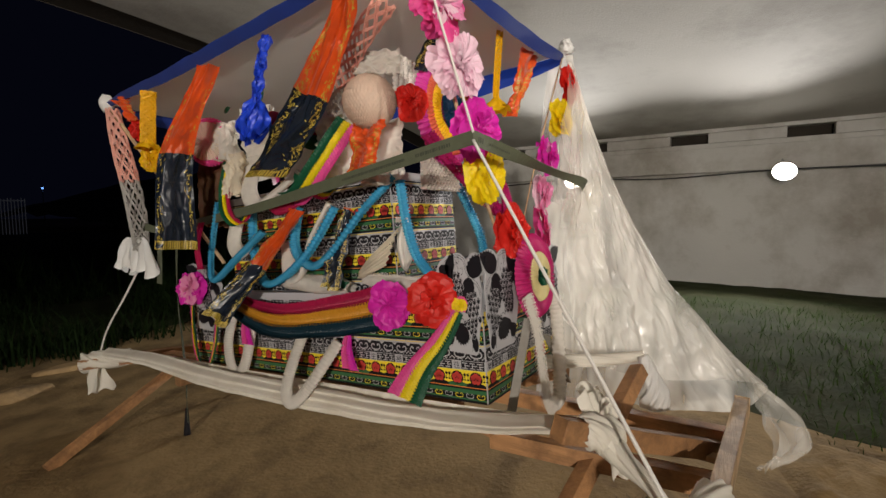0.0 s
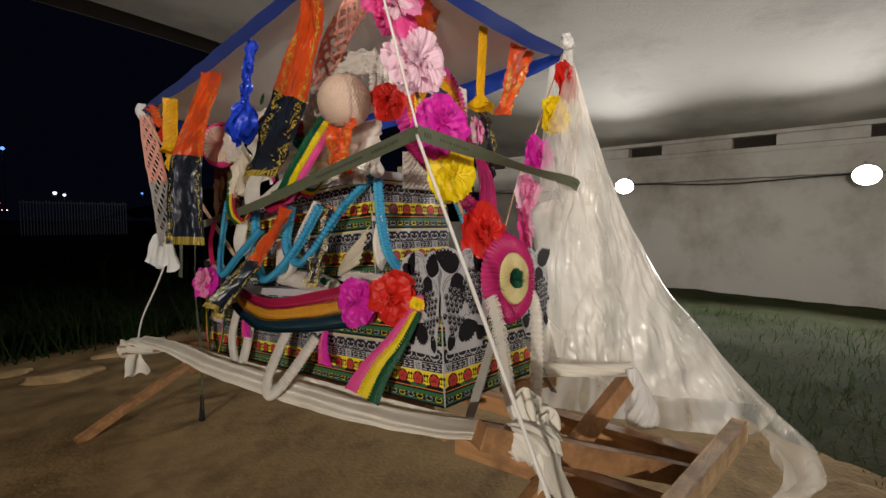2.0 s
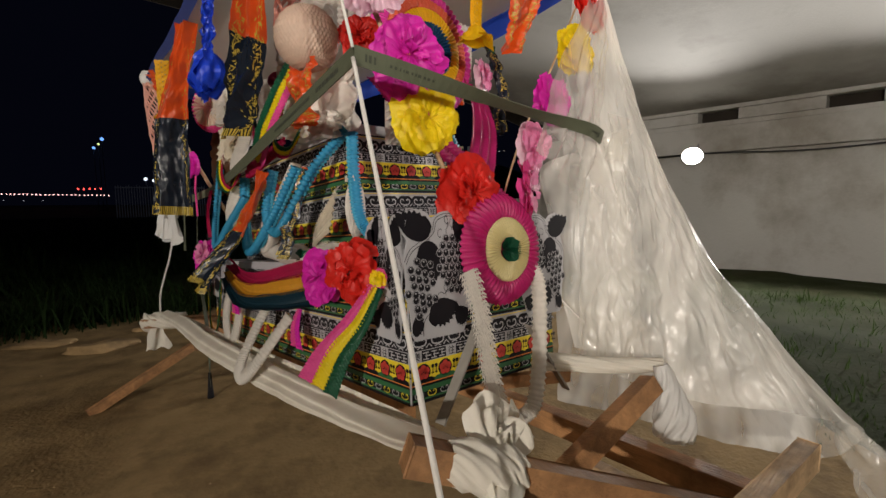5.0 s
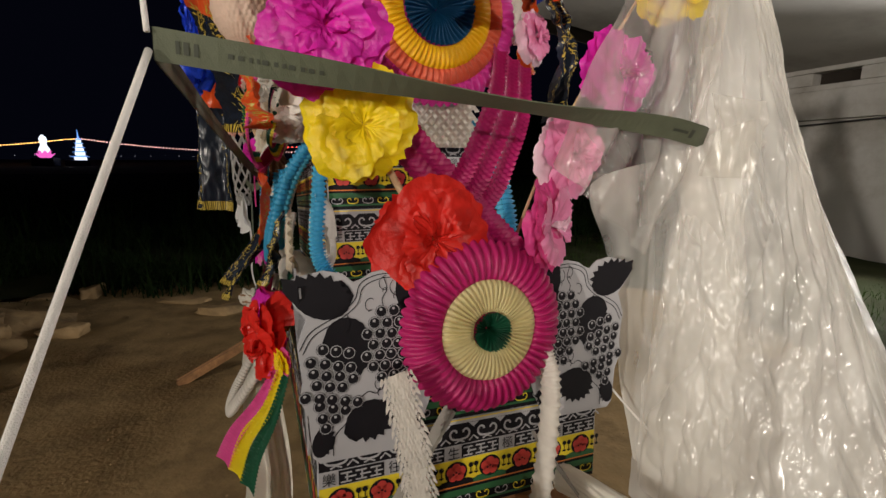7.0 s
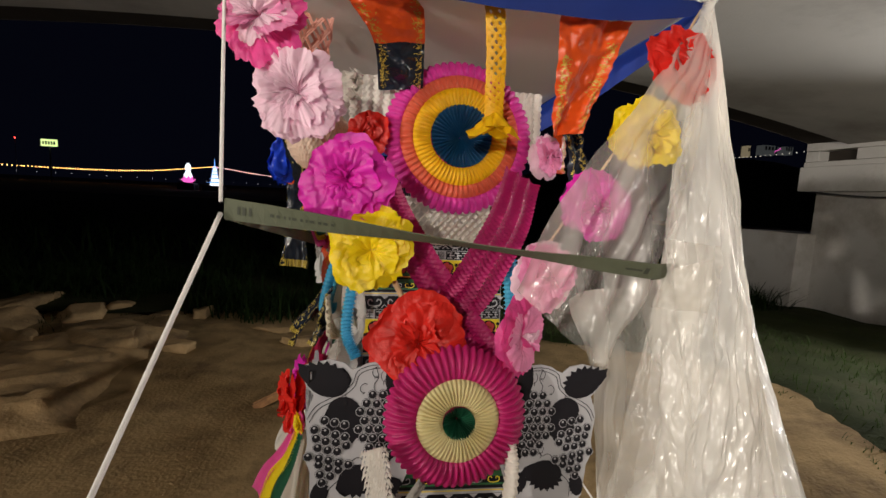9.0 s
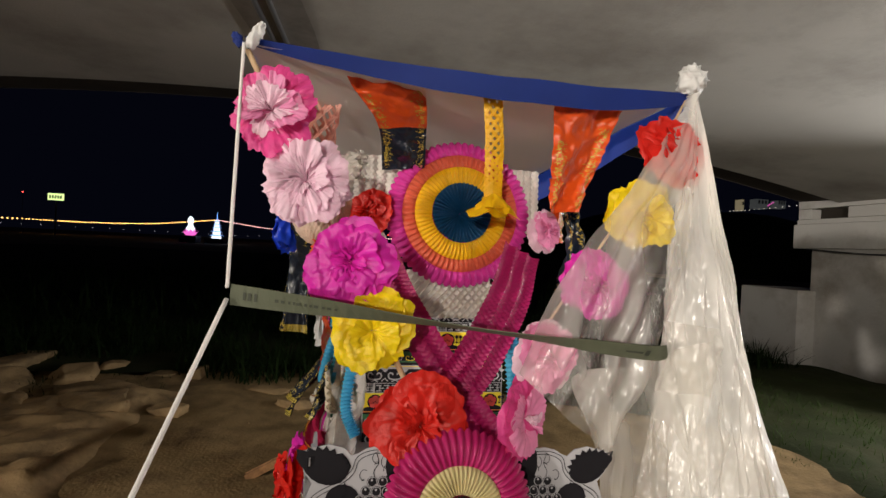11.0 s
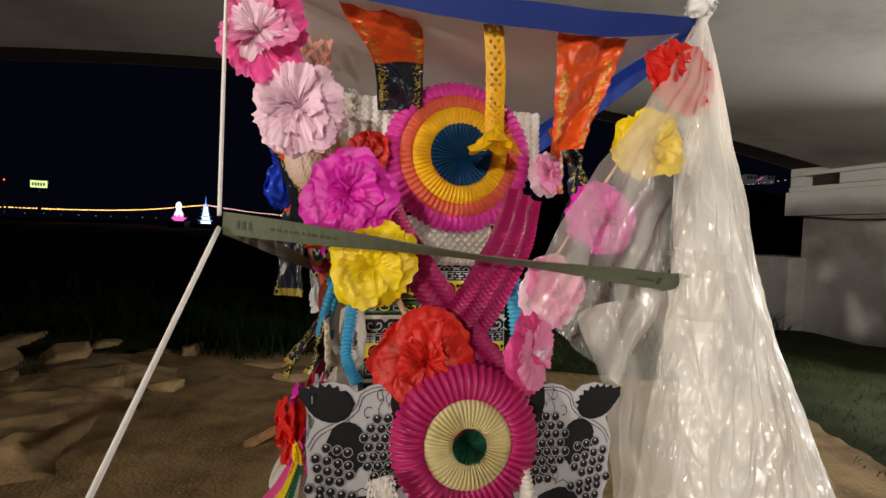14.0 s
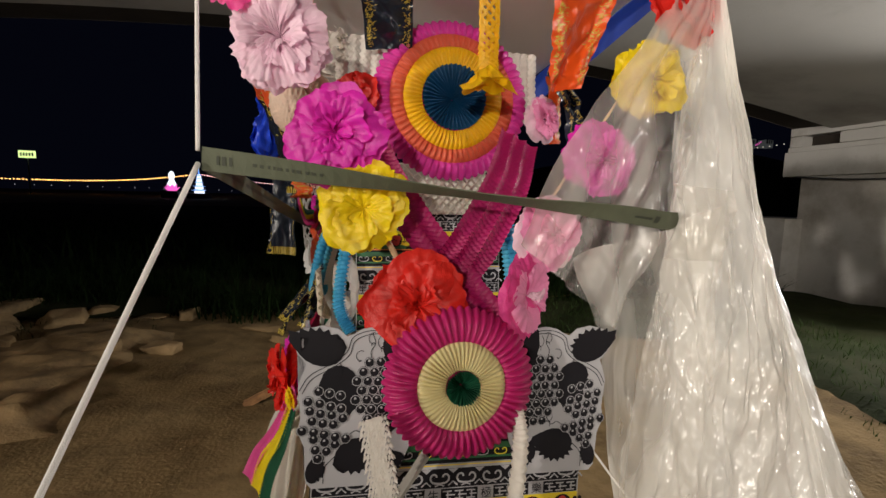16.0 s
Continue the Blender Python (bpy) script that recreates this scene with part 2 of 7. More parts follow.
def empty(name, at=(0, 0, 0), label="", category="", group="", kind=""):
    ob = new(name)
    ob.location = at
    ob.empty_display_size = 0.05
    return tagged(ob, label, category, group, kind)


def part(name, bm, material, parent=None, label="", smooth=True):
    """One mesh object from a bmesh in world metres (or in its parent's when the parent is moved later)."""
    me = bpy.data.meshes.new(name)
    if smooth:
        for f in bm.faces:
            f.smooth = True
    bm.to_mesh(me)
    bm.free()
    for m in (material if isinstance(material, (list, tuple)) else [material]):
        me.materials.append(m)
    ob = new(name, me)
    if parent:
        ob.parent = parent
        ob.location = -parent.location if parent.parent is None else Vector((0, 0, 0))
    if label:
        ob["label"] = label
    return ob


def grid(bm, nu, nv, fn, index=0, wrap_u=False):
    """A sheet of nu x nv cells, fn(u, v) giving the place for u, v in 0..1."""
    rows = []
    for j in range(nv + 1):
        rows.append([bm.verts.new(fn(i / nu, j / nv)) for i in range(nu + (0 if wrap_u else 1))])
    for j in range(nv):
        for i in range(nu):
            k = (i + 1) % nu if wrap_u else i + 1
            f = bm.faces.new((rows[j][i], rows[j][k], rows[j + 1][k], rows[j + 1][i]))
            f.material_index = index
    return rows


def block(bm, lo, hi, bevel=0.0, m=None):
    r = bmesh.ops.create_cube(bm, size=1)
    c, s = (Vector(lo) + Vector(hi)) / 2, Vector(hi) - Vector(lo)
    for v in r["verts"]:
        v.co = Vector((v.co.x * s.x, v.co.y * s.y, v.co.z * s.z)) + c
        if m:
            v.co = m @ v.co
    if bevel:
        es = list({e for v in r["verts"] for e in v.link_edges})
        bmesh.ops.bevel(bm, geom=es, offset=bevel, segments=2, affect="EDGES", profile=0.6)


def beam(bm, a, b, w, h, bevel=0.006, roll=0):
    """A squared timber from a to b, w wide and h high."""
    a, b = Vector(a), Vector(b)
    d = b - a
    side = d.cross(Vector((0, 0, 1)))
    side = side.normalized() if side.length > 1e-4 else Vector((1, 0, 0))
    up = side.cross(d).normalized()
    rot = Matrix((side, d.normalized(), up)).transposed().to_4x4() @ Matrix.Rotation(radians(roll), 4, "Y")
    block(bm, (-w / 2, -d.length / 2, -h / 2), (w / 2, d.length / 2, h / 2), bevel, Matrix.Translation((a + b) / 2) @ rot)


def smooth_path(pts, n):
    """n+1 points of a Catmull-Rom curve through pts."""
    P = [Vector(p) for p in pts]
    P = [P[0] * 2 - P[1]] + P + [P[-1] * 2 - P[-2]]
    out = []
    for k in range(n + 1):
        s = k / n * (len(P) - 3)
        i = min(int(s), len(P) - 4)
        t = s - i
        a, b, c, d = P[i:i + 4]
        out.append(0.5 * ((2 * b) + (c - a) * t + (2 * a - 5 * b + 4 * c - d) * t * t + (3 * b - a - 3 * c + d) * t ** 3))
    return out


def frames(path, up=(0, 0, 1)):
    out, prev = [], None
    for i, p in enumerate(path):
        d = (path[min(i + 1, len(path) - 1)] - path[max(i - 1, 0)]).normalized()
        if prev is None:
            s = d.cross(Vector(up))
            s = s.normalized() if s.length > 1e-3 else d.orthogonal().normalized()
        else:
            s = (prev - d * prev.dot(d)).normalized()
        prev = s
        out.append((p, d, s, s.cross(d)))
    return out


def tube(bm, path, radius, seg=10, index=0, radius_fn=None, flat=1.0, caps=True):
    n = len(path) - 1
    rings = []
    for i, (p, d, s, u) in enumerate(frames(path)):
        r = radius * (radius_fn(i / n) if radius_fn else 1)
        rings.append([bm.verts.new(p + (s * math.cos(a) + u * math.sin(a) * flat) * r) for a in [2 * math.pi * k / seg for k in range(seg)]])
    for a, b in zip(rings, rings[1:]):
        for k in range(seg):
            bm.faces.new((a[k], a[(k + 1) % seg], b[(k + 1) % seg], b[k])).material_index = index
    if caps:
        bm.faces.new(rings[0][::-1]).material_index = index
        bm.faces.new(rings[-1]).material_index = index
    return rings


def fuzz(p, amp, freq, seed=0):
    return noise.noise_vector(Vector(p) * freq + Vector((seed * 7.3, seed * 3.1, seed))) * amp


def crease(x, y, z):
    """Sharp-edged crumple, between -1 and 1."""
    return 1 - 2 * abs(noise.noise(V(x, y, z))) * 1.8

# ---------- setting ----------
def ground_height(x, y):
    h = 0.035 * noise.noise(V(x * 0.7, y * 0.7, 0)) + 0.012 * noise.noise(V(x * 3, y * 3, 4))
    h += 0.07 * max(0, min(1, (-1.6 - x) / 1.5)) * max(0, min(1, (y - 0.5) / 2)) * (0.6 - abs(noise.noise(V(x * 0.9 + 3, y * 1.6, 2))) * 2.2 + 0.25 * noise.noise(V(x * 4, y * 5, 1)))
    h += 0.16 * max(0, min(1, (x - 1.2) / 2.5))
    far = max(0, min(1, (math.hypot(x, y - 1) - 7) / 8))
    return h * (1 - far) - 0.25 * far


def build_ground():
    bm = bmesh.new()
    steps = [0]
    d = 0.09
    while steps[-1] < 2400:
        steps.append(steps[-1] + d)
        if steps[-1] > 4:
            d *= 1.35
    line = [-s for s in steps[:0:-1]] + steps
    n = len(line) - 1
    rows = [[bm.verts.new((x, y + 1.5, ground_height(x, y + 1.5))) for x in line] for y in line]
    for j in range(n):
        for i in range(n):
            bm.faces.new((rows[j][i], rows[j][i + 1], rows[j + 1][i + 1], rows[j + 1][i]))
    return tagged(part("ground", bm, SOIL), "bare sandy soil under the bridge running out to dark grass", "ground", kind="structure")


ground = build_ground()


def deck_z(x):
    return 3.55 - 0.80 * ((x + 1) / 8) ** 2


def build_deck():
    bm = bmesh.new()
    xs = [-9.6 + i * 0.35 for i in range(50)]
    lower = lambda u, v: V(-9.6 + u * 17.2, -9 + v * 13.75, deck_z(-9.6 + u * 17.2))
    grid(bm, 50, 12, lower)
    grid(bm, 50, 2, lambda u, v: V(-9.6 + u * 17.2, 4.75 + 0.002 * v, deck_z(-9.6 + u * 17.2) + 0.7 * v))
    grid(bm, 50, 2, lambda u, v: V(-9.6 + u * 17.2, 4.752 - 13.75 * v, 4.3 + 0.25 * v * 0))
    ob = part("ceiling", bm, CONCRETE)
    return tagged(ob, "grey concrete underside of a bridge deck, curving down to its supports", "bridge deck", kind="structure")


build_deck()
# overhang past the deck edge; its dark colour paints the shade beneath it
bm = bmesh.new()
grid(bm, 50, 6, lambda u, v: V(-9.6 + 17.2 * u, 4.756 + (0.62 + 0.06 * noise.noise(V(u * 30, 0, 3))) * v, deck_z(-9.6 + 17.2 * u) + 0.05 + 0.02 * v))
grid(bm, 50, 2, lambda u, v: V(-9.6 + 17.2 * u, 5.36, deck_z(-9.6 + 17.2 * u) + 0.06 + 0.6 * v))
tagged(part("trim", bm, SHADE_CONCRETE), "overhang along the edge of the deck, coloured dark for the shade under it", "deck edge", kind="structure")


def build_abutment(sign, name):
    """Wall that carries the deck; the slots between the bearing blocks go through its cap."""
    x0 = 7.05 if sign > 0 else -9.05
    wall = empty(name, (x0, 0, 0), "stained grey concrete abutment wall with a projecting cap", "wall", kind="structure")

    def piece(nm, lo, hi, m, bev=0.01):
        bm = bmesh.new()
        a = (min(x0 + sign * lo[0], x0 + sign * hi[0]), lo[1], lo[2])
        b = (max(x0 + sign * lo[0], x0 + sign * hi[0]), hi[1], hi[2])
        block(bm, a, b, bev)
        part(nm, bm, m, wall, smooth=False)
    piece("wall_face", (0, -10, -0.3), (0.7, 5.2, 2.04), CONCRETE2)
    piece("cap", (-0.10, -10, 2.044), (0.9, 5.45, 2.44), CONCRETE2)
    piece("cap_course", (-0.07, -10, 2.444), (0.8, 5.42, 2.52), CONCRETE2)
    y = -9.4
    while y < 5.2:
        piece("bearing_block", (-0.07, y, 2.524), (0.8, min(y + 1.05, 5.4), 2.69), CONCRETE2)
        y += 1.62
    # back of the slots, coloured near black to paint their shade
    piece("back_wall", (0.12, -10, 2.53), (0.5, 5.35, 2.95), SHADE_CONCRETE)
    piece("lintel", (-0.075, -10, 2.694), (0.11, 5.4, 2.86), CONCRETE2)
    piece("corbel", (-0.35, 5.1, -0.3), (0.9, 6.2, 1.35), CONCRETE2)
    return wall


build_abutment(1, "wall_east")
build_abutment(-1, "wall_west")

# ---------- the bier: timber frame ----------
# the whole bier leans back a little on its trestles
TIER = Matrix.Translation((0, 0.045, 0.655)) @ Matrix.Rotation(radians(-4.8), 4, "X") @ Matrix.Rotation(radians(2.0), 4, "Y")
UPPER = Matrix.Translation((0.03, 0.56, 1.0)) @ Matrix.Rotation(radians(-4.8), 4, "X")


def build_frame():
    f = empty("bier_frame", (0, 1, 0.4), "reddish pine carrying frame of squared timbers lashed together", "bier frame")

    def stick(nm, a, b, w, h, m=TIMBER, label="", roll=0):
        bm = bmesh.new()
        beam(bm, a, b, w, h, 0.003, roll)
        part(nm, bm, m, f, label, smooth=False)
    stick("side_rail", (-0.190, 0.11, 0.456), (-0.160, -0.725, 0.495), 0.055, 0.065)
    stick("side_rail", (-0.22, 0.25, 0.545), (-0.20, 2.75, 0.36), 0.075, 0.085)
    stick("side_rail", (0.15, -0.74, 0.525), (0.40, 2.70, 0.32), 0.06, 0.075)
    stick("slat", (-0.03, -0.73, 0.52), (0.03, -0.28, 0.50), 0.045, 0.022, TIMBER_PALE)
    stick("cross_bar", (-0.645, -0.322, 0.790), (0.10, -0.69, 0.495), 0.050, 0.060)
    stick("cross_bar", (0.10, 0.10, 0.605), (0.36, -0.02, 0.598), 0.035, 0.04)
    stick("cross_bar", (-0.62, 3.10, 0.36), (0.60, 2.30, 0.40), 0.06, 0.065)
    stick("cross_bar", (-0.50, 2.02, 0.42), (0.50, 2.02, 0.40), 0.06, 0.06)
    stick("end_bar", (-0.84, -0.66, 0.57), (0.43, -0.755, 0.56), 0.05, 0.075, TIMBER_PALE, "pale sawn pine end bar")
    stick("trestle_leg", (0.31, -0.366, 0.683), (-1.20, -0.13, 0.0), 0.060, 0.060, roll=20)
    stick("prop", (-0.25, 2.50, 0.36), (-1.01, 2.43, 0.0), 0.045, 0.045)
    stick("prop", (0.30, 2.5, 0.36), (0.9, 2.45, 0.0), 0.05, 0.05)
    stick("slat", (-0.28, 0.02, 0.575), (-0.38, 0.05, 0.57), 0.05, 0.02, TIMBER)
    return f


build_frame()


# ---------- printed paper ----------
def strip2d(bm, to, pts, w, index):
    """A drawn line of width w through points of the plane."""
    n = len(pts)
    side = []
    for i, (x, y) in enumerate(pts):
        a, b = pts[max(i - 1, 0)], pts[min(i + 1, n - 1)]
        dx, dy = b[0] - a[0], b[1] - a[1]
        l = math.hypot(dx, dy) or 1
        side.append((bm.verts.new(to(x - dy / l * w / 2, y + dx / l * w / 2)), bm.verts.new(to(x + dy / l * w / 2, y - dx / l * w / 2))))
    for (a, b), (c, d) in zip(side, side[1:]):
        bm.faces.new((a, b, d, c)).material_index = index


def poly2d(bm, to, pts, index):
    bm.faces.new([bm.verts.new(to(x, y)) for x, y in pts]).material_index = index


def disc2d(bm, to, cx, cy, r, index, n=14, sy=1.0):
    poly2d(bm, to, [(cx + r * math.cos(2 * math.pi * k / n), cy + r * sy * math.sin(2 * math.pi * k / n)) for k in range(n)], index)


def rect2d(bm, to, x0, y0, x1, y1, index):
    poly2d(bm, to, [(x0, y0), (x1, y0), (x1, y1), (x0, y1)], index)


def glyph(ch):
    """Vertices and faces of one character of the built-in font, in a unit square."""
    cu = bpy.data.curves.new("glyph", "FONT")
    cu.body, cu.resolution_u = ch, 2
    ob = bpy.data.objects.new("glyph", cu)
    scene.collection.objects.link(ob)
    me = ob.evaluated_get(bpy.context.evaluated_depsgraph_get()).to_mesh()
    vs = [(v.co.x, v.co.y) for v in me.vertices]
    x0, x1 = min(v[0] for v in vs), max(v[0] for v in vs)
    y0, y1 = min(v[1] for v in vs), max(v[1] for v in vs)
    out = [((x - x0) / (x1 - x0), (y - y0) / (y1 - y0)) for x, y in vs], [tuple(p.vertices) for p in me.polygons]
    bpy.data.objects.remove(ob)
    bpy.data.curves.remove(cu)
    return out


GLYPHS = [glyph(c) for c in "極樂往生"]


def draw_glyph(bm, to, k, x, y, s, index):
    vs, fs = GLYPHS[k % 4]
    made = [bm.verts.new(to(x + a * s, y + b * s)) for a, b in vs]
    for f in fs:
        try:
            bm.faces.new([made[i] for i in f]).material_index = index
        except ValueError:
            pass


def curl(cx, cy, s, way):
    """Half of a heart scroll."""
    pts = []
    for k in range(13):
        a = -math.pi / 2 + k / 12 * 4.6
        r = s * (1 - 0.62 * k / 12)
        pts.append((cx + way * (0.52 * s + r * 0.52 * math.cos(a) * 1.0), cy + 0.55 * r * math.sin(a)))
    return [(cx, cy - s * 0.62)] + pts


PRINTS = [PAPER_W, INK, INK_Y, INK_R, INK_G, INK_O]


def bands(parent, m, origin, along, length, z_from, z_to, shift):
    """Printed bands on one face of a box: m places the box; origin and along give the face; a band has a height and a pattern."""
    o, a = Vector(origin), Vector(along)
    out = a.cross(Vector((0, 0, 1)))

    def flat(lift):
        return lambda x, y: m @ (o + a * x + V(0, 0, y) + out * lift)
    base, drawn, over = flat(0.0015), flat(0.0028), flat(0.0038)
    pattern = [("edge", 0.000, 0.006), ("green", 0.006, 0.054), ("line", 0.054, 0.060), ("flower", 0.060, 0.124), ("key", 0.124, 0.160), ("scroll", 0.160, 0.210), ("plain", 0.210, 0.222)]
    k = 0
    for rep in range(-1, 4):
        for kind, lo, hi in pattern:
            lo, hi = lo + shift + rep * 0.224, hi + shift + rep * 0.224
            if lo < z_from - 0.001 or hi > z_to + 0.001:
                continue
            k += 1
            bm = bmesh.new()
            h = hi - lo
            c = (lo + hi) / 2
            if kind == "edge":
                rect2d(bm, base, 0, lo, length, hi, 1)
            elif kind == "line":
                rect2d(bm, base, 0, lo, length, hi, 5)
                rect2d(bm, drawn, 0, lo, length, lo + 0.0025, 1)
            elif kind == "plain":
                rect2d(bm, base, 0, lo, length, hi, 0)
                rect2d(bm, drawn, 0, lo + 0.008, length, lo + 0.011, 2)
            elif kind == "green":
                rect2d(bm, base, 0, lo, length, hi, 1)
                rect2d(bm, drawn, 0, lo + 0.004, length, lo + 0.010, 4)
                rect2d(bm, drawn, 0, hi - 0.020, length, hi - 0.004, 4)
                n = int(length / 0.047)
                for i in range(n):
                    x = (i + 0.5) * length / n
                    for way in (-1, 1):
                        strip2d(bm, over, curl(x, lo + 0.022, 0.0175, way), 0.0026, 2 if i % 2 else 0)
            elif kind == "flower":
                rect2d(bm, base, 0, lo, length, hi, 2)
                n = int(length / 0.082)
                for i in range(n):
                    x = (i + 0.5) * length / n
                    w = length / n
                    poly2d(bm, drawn, [(x - w / 2, lo)] + [(x - w / 2 + w * j / 8, lo + 0.010 + 0.006 * abs(math.sin(j * math.pi / 4))) for j in range(9)] + [(x + w / 2, lo)], 4 if i % 3 == 1 else 1)
                    disc2d(bm, drawn, x, c + 0.001, 0.0285, 1, 16, 0.92)
                    for q in range(5):
                        aa = math.pi / 2 + q * 2 * math.pi / 5
                        disc2d(bm, over, x + 0.0135 * math.cos(aa), c + 0.001 + 0.0115 * math.sin(aa), 0.0116, 3, 10)
                    for q in (-1, 0, 1):
                        disc2d(bm, flat(0.0046), x + q * 0.007, c + 0.002 - 0.004 * abs(q), 0.0024, 1, 6)
                    for q in (-1, 1):
                        xx = x + w / 2 + q * 0.007
                        disc2d(bm, over, xx, hi - 0.018, 0.0062, 1, 10)
                        rect2d(bm, over, xx - 0.0012, hi - 0.042, xx + 0.0012, hi - 0.022, 1)
                        rect2d(bm, over, xx - 0.005, hi - 0.040, xx + 0.005, hi - 0.036, 1)
            elif kind == "key":
                rect2d(bm, base, 0, lo, length, hi, 0)
                n = max(2, round(length / 0.142))
                w = length / n
                for i in range(n):
                    x0 = i * w
                    rect2d(bm, drawn, x0 + 0.040, lo + 0.002, x0 + w - 0.003, hi - 0.002, 1)
                    for r in range(3):
                        y = lo + 0.006 + r * 0.0098
                        for s in range(3):
                            xs = x0 + 0.044 + s * (w - 0.046) / 3 + (r % 2) * 0.009
                            rect2d(bm, over, xs, y, min(xs + (w - 0.046) / 3 - 0.008, x0 + w - 0.006), y + 0.0036, 0)
                    for s in range(3):
                        xs = x0 + 0.056 + s * (w - 0.046) / 3
                        rect2d(bm, over, xs, lo + 0.008, xs + 0.0034, hi - 0.010, 0)
                    draw_glyph(bm, over, i + k, x0 + 0.006, lo + 0.004, 0.028, 1)
            elif kind == "scroll":
                rect2d(bm, base, 0, lo, length, hi, 1)
                n = int(length / 0.070)
                for i in range(n):
                    x = (i + 0.5) * length / n
                    for way in (-1, 1):
                        strip2d(bm, drawn, curl(x, c + 0.003, 0.026, way), 0.0050, 0)
                    w = length / n
                    strip2d(bm, drawn, [(x + w / 2 - 0.012, lo + 0.006), (x + w / 2, lo + 0.017), (x + w / 2 + 0.012, lo + 0.006)], 0.004, 0)
                    strip2d(bm, drawn, [(x - 0.012, lo + 0.005), (x, lo + 0.010), (x + 0.012, lo + 0.005)], 0.0035, 0)
                    poly2d(bm, drawn, [(x + w / 2 - 0.013, hi), (x + w / 2 - 0.008, hi - 0.005), (x + w / 2, hi - 0.012), (x + w / 2 + 0.008, hi - 0.005), (x + w / 2 + 0.013, hi)], 0)
            part("printed_band", bm, PRINTS, parent, smooth=False)


def tier_box(name, m, half, length, height, label, shift):
    bm = bmesh.new()
    block(bm, (-half, 0, 0), (half, length, height), 0.003)
    bmesh.ops.transform(bm, matrix=m, verts=bm.verts)
    ob = empty(name, m.translation, label, "bier box")
    part("board_box", bm, PAPER_W, ob, smooth=False)
    bands(ob, m, (-half + 0.003, 0, 0), (1, 0, 0), 2 * half - 0.006, 0, height, shift)
    bands(ob, m, (-half, length - 0.003, 0), (0, -1, 0), length - 0.006, 0, height, shift)
    bands(ob, m, (half, 0.003, 0), (0, 1, 0), length - 0.006, 0, height, shift)
    return ob


lower_box = tier_box("printed_paper_box", TIER, 0.355, 2.02, 0.42, "long box covered in printed black, yellow, red and green paper bands", 0.0)
upper_box = tier_box("printed_paper_box", UPPER, 0.262, 1.25, 0.585, "narrower upper box covered in printed paper bands", 0.09)


# ---------- cut-out grape panels ----------
def leaf_shape(cx, cy, s, turn, teeth=9):
    pts = []
    for k in range(2 * teeth + 1):
        t = k / (2 * teeth)
        a = -math.pi + 2 * math.pi * t
        r = s * (0.78 + 0.22 * math.cos(a)) * (1.0 if k % 2 else 0.86)
        if abs(a) < 0.25:
            r *= 1.28
        x, y = r * math.cos(a), 0.68 * r * math.sin(a)
        pts.append((cx + x * math.cos(turn) - y * math.sin(turn), cy + x * math.sin(turn) + y * math.cos(turn)))
    return pts


def vine_leaf(cx, cy, rx, ry, turn, teeth):
    """A round leaf with a drawn-out tip and, on one side, teeth."""
    pts = []
    for k in range(36):
        a = 2 * math.pi * k / 36
        r = 1 + (0.16 if k % 2 else -0.07) * (1 if k >= 36 - 2 * teeth else 0.12)
        r *= 1 + 0.38 * max(0, math.cos(a)) ** 10
        x, y = rx * r * math.cos(a), ry * r * math.sin(a)
        pts.append((cx + x * math.cos(turn) - y * math.sin(turn), cy + x * math.sin(turn) + y * math.cos(turn)))
    return pts


